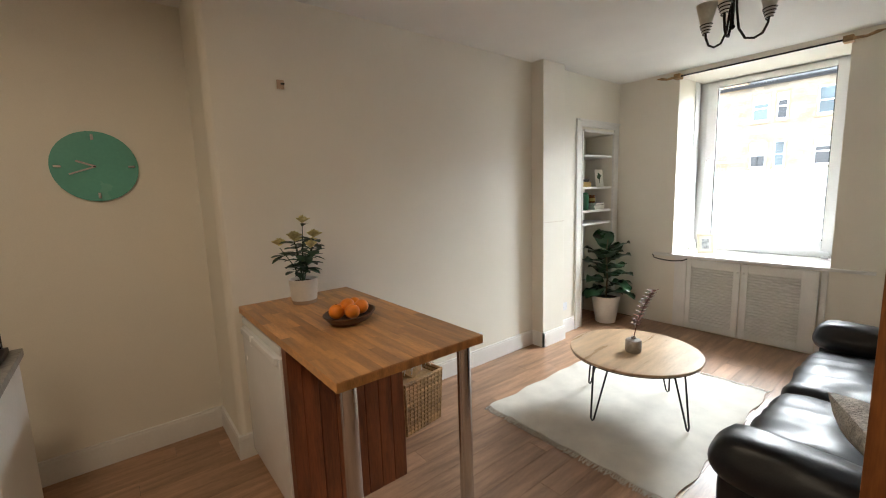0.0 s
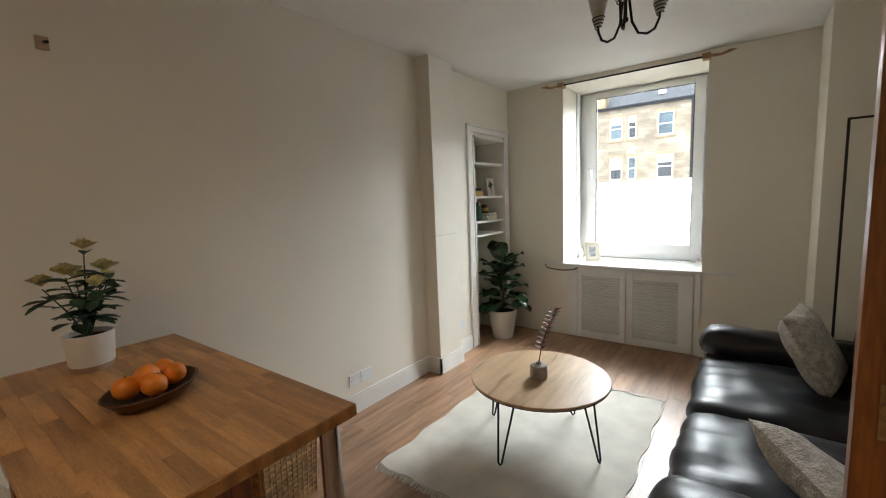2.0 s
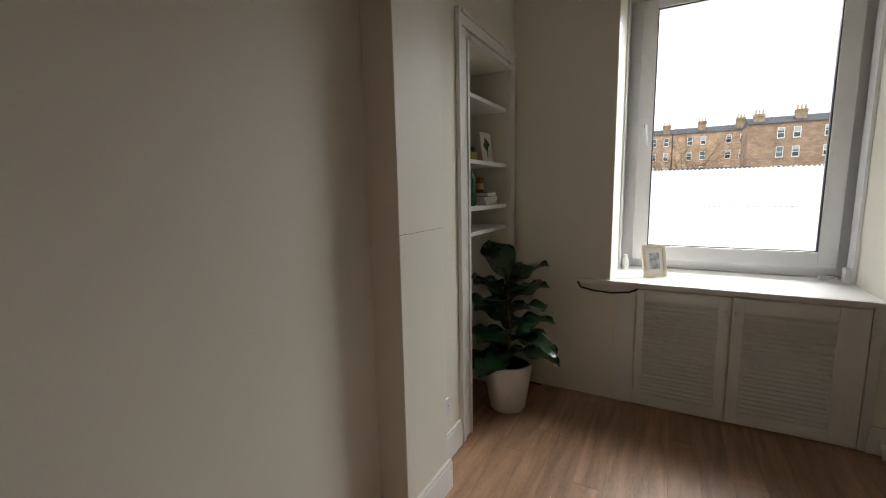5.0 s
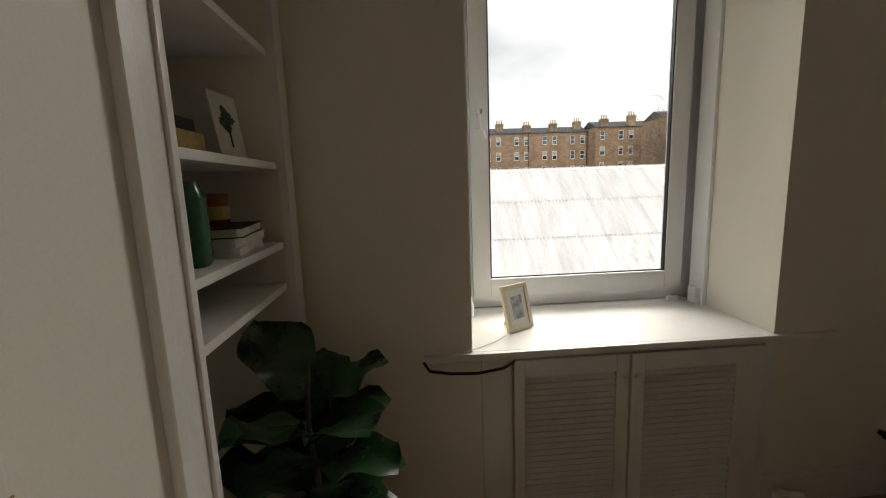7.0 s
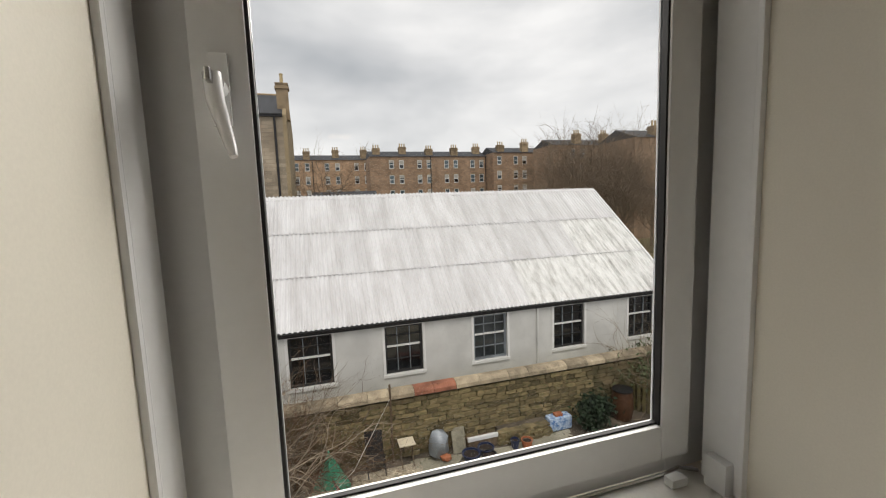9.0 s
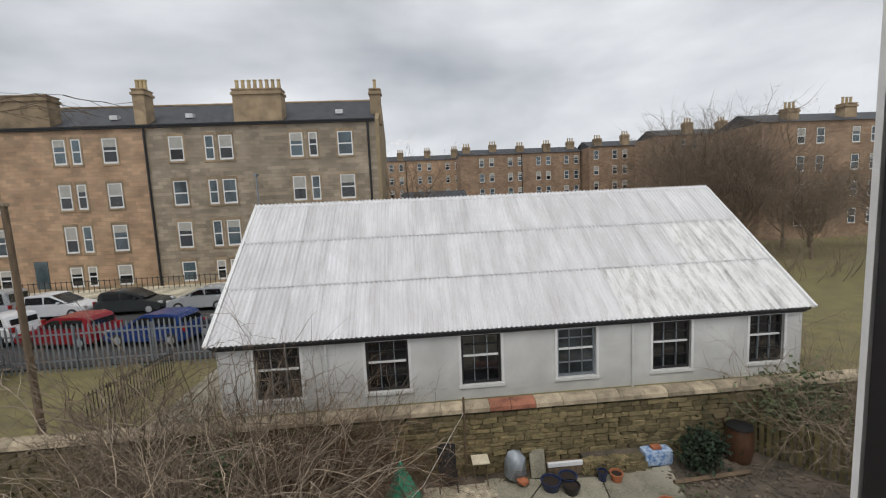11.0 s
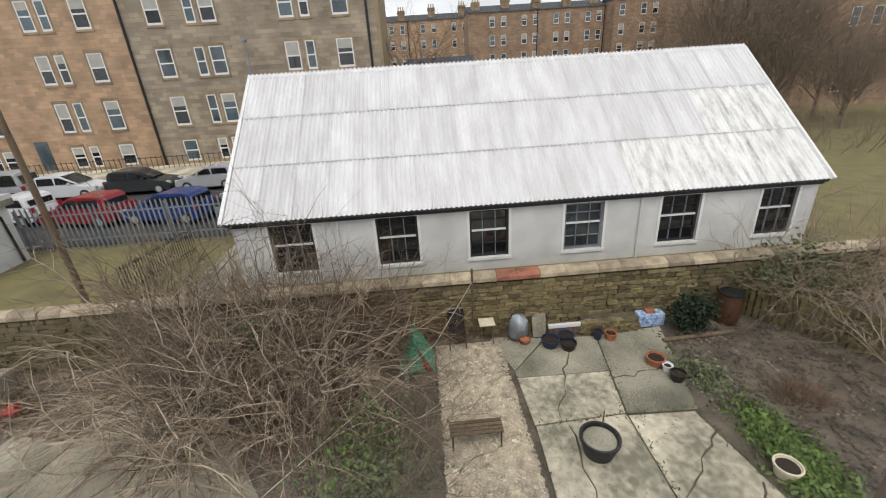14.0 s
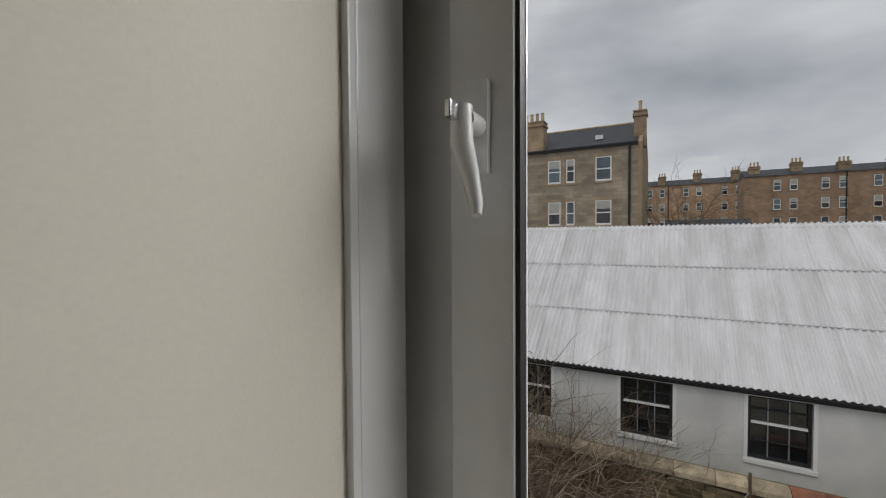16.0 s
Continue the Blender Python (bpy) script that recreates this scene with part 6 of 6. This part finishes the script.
irn = thing("front_railing", (38.7, 14, -4), "low black iron railings before the tenement", "railing")
for k in range(70):
    part("bar", Mesh().tube([(38.6, 12 + k * 0.4, -4.0), (38.6, 12 + k * 0.4, -3.0)], 0.025, 4), M_IRON, irn)
part("rail", Mesh().tube([(38.6, 12, -3.1), (38.6, 39.7, -3.1)], 0.03, 4), M_IRON, irn)


def back_block(x, y0, y1, z0, ev, wall, label, step, chim_every, yaw=0, origin=None, detail=True):
    """A rear tenement elevation: sash rows, stacks and a low roof."""
    t = thing("rear_tenement", (x + 4, (y0 + y1) / 2, z0), label, "building", "far tenements")
    part("wall", Mesh().box(x, y0, z0 - 1, x + 8, y1, ev), wall, t)
    part("roof", Mesh().prism([(x - 0.2, ev), (x + 4, ev + 1.6), (x + 8.2, ev)], "y", y0, y1), M_SLATE, t)
    y, k = y0 + 0.8, 0
    r = random.Random(int(y0 * 7) + 5)
    while y + 1.3 < y1:
        for q in range(4):
            zt = ev - 0.8 - q * 3.3
            if zt - 2 > z0:
                sash(t, y, y + 1.05, zt - 1.9, zt, x, M_DRESSED, r)
        k += 1
        y += step * (0.7 if k % 2 else 1.3)
    y = y0 + 1
    while y + 1.5 < y1:
        chimney(t, x + r.uniform(0, 2), y, y + 1.6, ev - 0.3, ev + r.uniform(1.7, 2.6), M_DRESSED, 3)
        y += chim_every
    for yy in (y0 + 0.3, (y0 + y1) / 2):
        part("downpipe", Mesh().tube([(x - 0.12, yy, ev), (x - 0.12, yy, z0)], 0.09, 5), M_IRON, t)
    return t


back_block(112, -13, 16, -4, 13.0, M_REDSTONE, "far sandstone tenement beyond the trees", 3.6, 7)
back_block(96, -38, -10.5, -4, 12.0, M_BROWNSTONE, "far row of brown sandstone tenements", 3.2, 6)
back_block(92, -60, -38, -4, 12.4, M_BROWNSTONE, "far row of brown sandstone tenements", 3.2, 6)
back_block(80, -68, -46, -5, 12.5, M_BROWNSTONE, "brown sandstone tenement behind bare trees", 3.4, 7)
back_block(52, -72, -41.5, -6, 9.6, M_BROWNSTONE, "nearer brown tenement behind bare trees", 3.6, 8)
hs = thing("cottage", (70, -8, -4), "far low house with a hipped slate roof", "building")
part("wall", Mesh().box(62, -7, -5, 70, 1.5, 1.2), M_REDSTONE, hs)
part("roof", Mesh().prism([(61.6, 1.2), (66, 3.6), (70.4, 1.2)], "y", -7.3, 1.8), M_SLATE, hs)
lamp = thing("street_lamp", (34.3, 11.9, -4), "tall grey steel street lamp", "street lamp")
part("column", Mesh().tube([(34.3, 11.4, -4.0), (34.3, 11.4, 4.2)], [0.09, 0.05], 8), M_GALV, lamp)
part("lantern", Mesh().box(34.0, 11.3, 4.15, 34.6, 11.5, 4.3, 0.03), M_GALV, lamp)


# ---- parked cars ----
def car(x, y, z, paint, label, L=3.9, H=1.46, van=False, rz=90):
    c = thing("car", (x, y, z), label, "car", "parked cars")
    T = pose(x, y, z + 0.001, 0, 0, rz)
    h = L / 2
    low = [(-h, 0.32), (-h + 0.06, 0.62), (-h + 0.1, 0.88), (-h + 0.9, 0.93), (h - 1.15, 0.92), (h - 0.25, 0.76), (h - 0.02, 0.6), (h, 0.34), (h - 0.2, 0.22), (-h + 0.2, 0.22)]
    m = Mesh().prism(low, "y", -0.84, 0.84)
    bmesh.ops.bevel(m.bm, geom=[e for e in m.bm.edges], offset=0.045, segments=2, affect="EDGES")
    part("body", m, paint, c, smooth=True).matrix_basis = T
    back = -h + (0.05 if van else 0.18)
    cab = [(back, 0.9), (back + 0.22, H - 0.06), (back + 0.6, H), (h - 1.95, H - 0.02), (h - 1.02, 0.92)]
    m = Mesh().prism(cab, "y", -0.72, 0.72)
    bmesh.ops.bevel(m.bm, geom=[e for e in m.bm.edges], offset=0.05, segments=2, affect="EDGES")
    part("cabin", m, paint, c, smooth=True).matrix_basis = T
    for s in (-1, 1):
        for a, b in ((back + 0.3, -0.45), (-0.38, 0.42)):
            part("side_window", Mesh().prism([(a, 0.96), (a + 0.06, H - 0.13), (min(b, h - 1.95), H - 0.13), (b + (0.35 if b > 0 else 0), 0.96)], "y", s * 0.722, s * 0.728), M_DARKGLASS, c).matrix_basis = T
    part("windscreen", Mesh().prism([(h - 1.93, H - 0.09), (h - 1.91, H - 0.08), (h - 1.06, 0.97), (h - 1.08, 0.96)], "y", -0.62, 0.62), M_DARKGLASS, c).matrix_basis = T @ pose(0.03, 0, 0.02)
    part("rear_window", Mesh().box(back - 0.005, -0.58, 0.98, back + 0.06, 0.58, H - 0.2), M_DARKGLASS, c).matrix_basis = T @ pose(0.04, 0, 0)
    for xx in (-h + 0.68, h - 0.72):
        for s in (-1, 1):
            w = part("wheel", Mesh().lathe(0, 0, 0, [(0.2, 0), (0.3, 0.01), (0.31, 0.05), (0.31, 0.15), (0.3, 0.19), (0.2, 0.2)], 20), M_RUBBER, c)
            w.matrix_basis = T @ pose(xx, s * 0.77 - 0.0, 0.31, -90 * s, 0, 0) @ pose(0, 0, -0.1)
            hub = part("hubcap", Mesh().lathe(0, 0, 0.195, [(0.2, 0), (0.16, 0.012), (0.03, 0.018)], 16), M_CARSILVER, c)
            hub.matrix_basis = w.matrix_basis
    for s in (-1, 1):
        part("tail_light", Mesh().box(-h + 0.02, s * 0.7 - 0.1, 0.68, -h + 0.12, s * 0.7 + 0.1, 0.92, 0.02), M_TAIL, c).matrix_basis = T
        part("headlight", Mesh().box(h - 0.24, s * 0.66 - 0.13, 0.6, h - 0.04, s * 0.66 + 0.13, 0.74, 0.02), M_LENS, c).matrix_basis = T
        part("mirror", Mesh().box(h - 1.5, s * 0.82 - 0.08, 0.95, h - 1.4, s * 0.82 + 0.08, 1.07, 0.02), paint, c).matrix_basis = T
    return c


car(30.9, 22.3, -4.1, M_CARWHITE, "white hatchback parked on the street", 3.8, 1.5, False, -90)
car(31.0, 18.1, -4.1, M_CARGREY, "dark grey hatchback parked on the street", 3.9, 1.46, False, -90)
car(30.9, 14.0, -4.1, M_CARSILVER, "silver hatchback parked on the street", 3.7, 1.42, False, 90)
car(31.5, 27.2, -4.1, M_CARSILVER, "silver people carrier parked on the street", 4.3, 1.75, True, 90)
car(31.5, 32.2, -4.1, M_CARGREY, "dark car parked on the street", 4.0, 1.45, False, 90)
car(24.4, 13.0, -4.1, M_CARBLUE, "blue car parked behind the palisade fence", 4.0, 1.45, False, 80)
car(24.9, 17.2, -4.1, M_CARRED, "dark red car parked behind the palisade fence", 4.0, 1.45, False, 80)
car(25.0, 9.4, -4.1, M_CARGREY, "dark estate car parked beside the hall", 4.2, 1.5, True, 80)
car(26.0, 21.5, -4.1, M_CARWHITE, "white car parked by the garage", 3.8, 1.46, False, 80)
for k in range(4):
    car(60 + k * 2, -47 - k * 4.5, -5.03, rt.choice((M_CARSILVER, M_CARGREY, M_CARWHITE)), "parked car glimpsed behind bare trees", 4.0, 1.45, False, 90)

# ---- garden clutter ----
tent = thing("play_tent", (13.9, 1.6, GZ), "small green canvas play tent", "tent")
part("canvas", Mesh().prism([(1.05, GZ - 0.01), (1.55, GZ + 1.0), (2.0, GZ - 0.01), (1.97, GZ - 0.01), (1.55, GZ + 0.95), (1.08, GZ - 0.01)], "x", 13.5, 14.4), M_GREENTENT, tent)
part("back", Mesh().prism([(1.3, GZ), (1.55, GZ + 0.95), (1.97, GZ)], "x", 13.52, 13.54), M_GREENTENT, tent)
part("flap", Mesh().prism([(1.12, GZ), (1.4, GZ + 0.55), (1.42, GZ)], "x", 13.6, 13.63), M_REDPLASTIC, tent)
dc = thing("garden_chair", (14.6, 0.35, GZ), "dark folding garden chair by the wall", "chair")
part("seat", Mesh().box(14.35, 0.12, GZ + 0.4, 14.75, 0.6, GZ + 0.43, 0.005), M_BLACK, dc)
part("backrest", Mesh().prism([(14.75, GZ + 0.42), (14.78, GZ + 0.42), (14.95, GZ + 0.98), (14.92, GZ + 0.98)], "y", 0.12, 0.6), M_BLACK, dc)
for y in (0.13, 0.59):
    part("leg", Mesh().tube([(14.32, y, GZ), (14.8, y, GZ + 0.45)], 0.015, 6), M_IRON, dc)
    part("leg", Mesh().tube([(14.8, y, GZ), (14.36, y, GZ + 0.6)], 0.015, 6), M_IRON, dc)
stool = thing("folding_table", (14.6, -0.5, GZ), "small folding wooden garden table", "table")
part("tabletop", Mesh().box(14.45, -0.72, GZ + 0.62, 14.85, -0.28, GZ + 0.65, 0.005), M_CREAMWOOD, stool)
for y in (-0.66, -0.34):
    part("leg", Mesh().tube([(14.45, y, GZ), (14.8, y, GZ + 0.62)], 0.015, 6), M_TIMBER, stool)
    part("leg", Mesh().tube([(14.85, y, GZ), (14.5, y, GZ + 0.62)], 0.015, 6), M_TIMBER, stool)
cp = thing("clothes_pole", (14.9, -0.15, GZ), "rusty clothes pole with white line", "pole")
part("pole", Mesh().tube([(14.85, -0.15, GZ - 0.02), (14.85, -0.15, -3.35)], 0.03, 8), M_TIMBER, cp)
part("line", Mesh().tube([(14.85, -0.15, -3.75), (13.2, 1.0, -4.5), (11.0, 3.0, -4.7), (6.0, 6.5, -4.2)], 0.005, 5), M_PAPER, cp)
bag = thing("covered_ornament", (14.6, -1.4, GZ), "grey plastic-covered garden ornament", "ornament")
part("cover", Mesh().ball((14.62, -1.4, GZ + 0.4), 0.42, 2, (0.75, 0.7, 1.0), 0.25), M_GALV, bag, smooth=True)
part("toys", Mesh().ball((14.35, -1.55, GZ + 0.12), 0.13, 1, (1, 1.4, 0.9), 0.4), M_TERRACOTTA, bag)
pl = thing("slab_stack", (14.75, -2.05, GZ), "grey slabs leaning against the wall", "slabs")
for k in range(3):
    part("slab", Mesh().box(-0.03, -0.16, 0, 0.03, 0.16, 0.6), M_PAVE, pl).matrix_basis = pose(14.62 + 0.08 * k, -2.0 - 0.06 * k, GZ, 0, 18, 0)
tr = thing("trough", (14.75, -2.7, GZ), "pale stone planting trough", "trough")
part("body", Mesh().box(14.6, -3.2, GZ - 0.01, 14.9, -2.3, GZ + 0.26, 0.02), M_TIMBER, tr)
part("rim", Mesh().box(14.58, -3.22, GZ + 0.26, 14.66, -2.28, GZ + 0.38, 0.02), M_CARWHITE, tr)
rk = thing("rubble_planter", (14.75, -4.0, GZ), "low dry-stone planter against the wall", "planter")
for k in range(46):
    z = GZ + (k % 4) * 0.1
    piece("stone", rs.choice(shapes), rk, Matrix.LocRotScale((14.62 + rs.uniform(-.05, .05), -3.35 - (k // 4) * 0.14, z + 0.04), Euler((0, 0, rs.uniform(-.3, .3))), (0.22, rs.uniform(0.2, 0.34), 0.1)))
part("soil", Mesh().box(14.65, -4.9, GZ, 14.98, -3.3, GZ + 0.36), M_EARTH, rk)
bb = thing("blue_bag", (14.75, -5.25, GZ), "blue and white printed bag by the wall", "bag")
part("sack", Mesh().box(14.6, -5.75, GZ - 0.01, 14.95, -4.95, GZ + 0.42, 0.1), M_BLUEBAG, bb, smooth=True)
part("brick", Mesh().box(14.68, -5.45, GZ + 0.42, 14.85, -5.2, GZ + 0.5, 0.01), M_TERRACOTTA, bb)
brl = thing("water_butt", (14.6, -7.6, GZ), "dark brown plastic water butt", "barrel")
part("barrel", Mesh().lathe(14.6, -7.6, GZ - 0.01, [(0.28, 0), (0.34, 0.3), (0.34, 0.6), (0.3, 0.92), (0.0, 0.94)], 20), M_BOWL, brl, smooth=True)
part("lid", Mesh().lathe(14.6, -7.6, GZ + 0.92, [(0.32, 0), (0.32, 0.04), (0, 0.06)], 20), M_BLACK, brl)


def pot(x, y, r, h, mt, label, name="plant_pot", fill=M_SOIL):
    p = thing(name, (x, y, GZ), label, "plant pot", "pots in the garden")
    part("pot", Mesh().lathe(x, y, GZ + 0.01, [(r * 0.72, 0), (r * 0.95, h * 0.85), (r, h * 0.86), (r, h), (r * 0.88, h), (r * 0.85, h * 0.8), (0, h * 0.8)], 22), mt, p, smooth=True)
    part("soil", Mesh().lathe(x, y, GZ + h * 0.75, [(r * 0.84, 0), (r * 0.8, h * 0.1), (0, h * 0.13)], 14), fill, p)
    return p


pot(14.15, -2.2, 0.26, 0.24, M_BLUETUB, "round navy plastic tub")
pot(14.3, -2.7, 0.24, 0.22, M_BLUETUB, "round navy plastic tub")
pot(13.95, -2.65, 0.22, 0.22, M_BLACK, "round black plastic tub")
pot(14.28, -3.6, 0.13, 0.26, M_BLUETUB, "small navy glazed pot")
pot(14.22, -3.95, 0.17, 0.22, M_TERRACOTTA, "terracotta pot with dry plant")
pot(13.04, -4.6, 0.24, 0.22, M_TERRACOTTA, "wide empty terracotta pot")
pot(12.75, -4.75, 0.13, 0.18, M_CARWHITE, "small white glazed pot")
pot(12.4, -4.8, 0.19, 0.22, M_BLACK, "black plastic pot of soil")
pot(9.75, -5.25, 0.24, 0.26, M_CREAMWOOD, "pale clay pot of soil")
bt = pot(10.62, -2.1, 0.4, 0.42, M_IRON, "large dark round tub with netting", fill=M_PAVE)
part("stick", Mesh().tube([(10.9, -2.25, GZ), (10.95, -2.3, GZ + 0.75)], 0.012, 5), M_TIMBER, bt)
bn = thing("garden_bench", (11.2, 0.3, GZ), "old slatted wooden garden bench", "bench")
for k in range(4):
    part("slat", Mesh().box(10.95 + k * 0.1, -0.25, GZ + 0.42, 11.03 + k * 0.1, 0.85, GZ + 0.45, 0.004), M_TIMBER, bn)
for x in (10.97, 11.3):
    for y in (-0.2, 0.8):
        part("leg", Mesh().tube([(x, y, GZ), (x, y, GZ + 0.42)], 0.02, 6), M_IRON, bn)
rbk = thing("red_bucket", (13.2, 11.8, GZ), "red plastic toy bucket lying in the yard", "bucket")
part("bucket", Mesh().lathe(0, 0, 0, [(0.12, 0), (0.17, 0.28), (0.15, 0.28), (0.1, 0.02)], 18), M_REDPLASTIC, rbk, smooth=True).matrix_basis = pose(13.2, 11.7, GZ + 0.15, 80, 0, 30)
stk = thing("plank_offcut", (11.6, 8.2, GZ), "dark timber offcut lying on the concrete", "timber")
part("plank", Mesh().box(-0.45, -0.03, 0, 0.45, 0.03, 0.04), M_TIMBER, stk).matrix_basis = pose(11.6, 8.2, GZ + 0.02, 0, 0, -35)
stk = thing("white_stick", (13.8, 10.6, GZ), "pale stick standing in rubble", "stick")
part("rod", Mesh().tube([(13.8, 10.5, GZ), (13.9, 10.7, GZ + 0.6)], 0.03, 6), M_COPE, stk)
lg = thing("timber_edging", (13.9, -6.6, GZ), "timber edging log on the soil", "timber")
part("log", Mesh().tube([(13.9, -5.3, GZ + 0.04), (14.0, -7.4, GZ + 0.05)], 0.06, 7), M_TIMBER, lg)
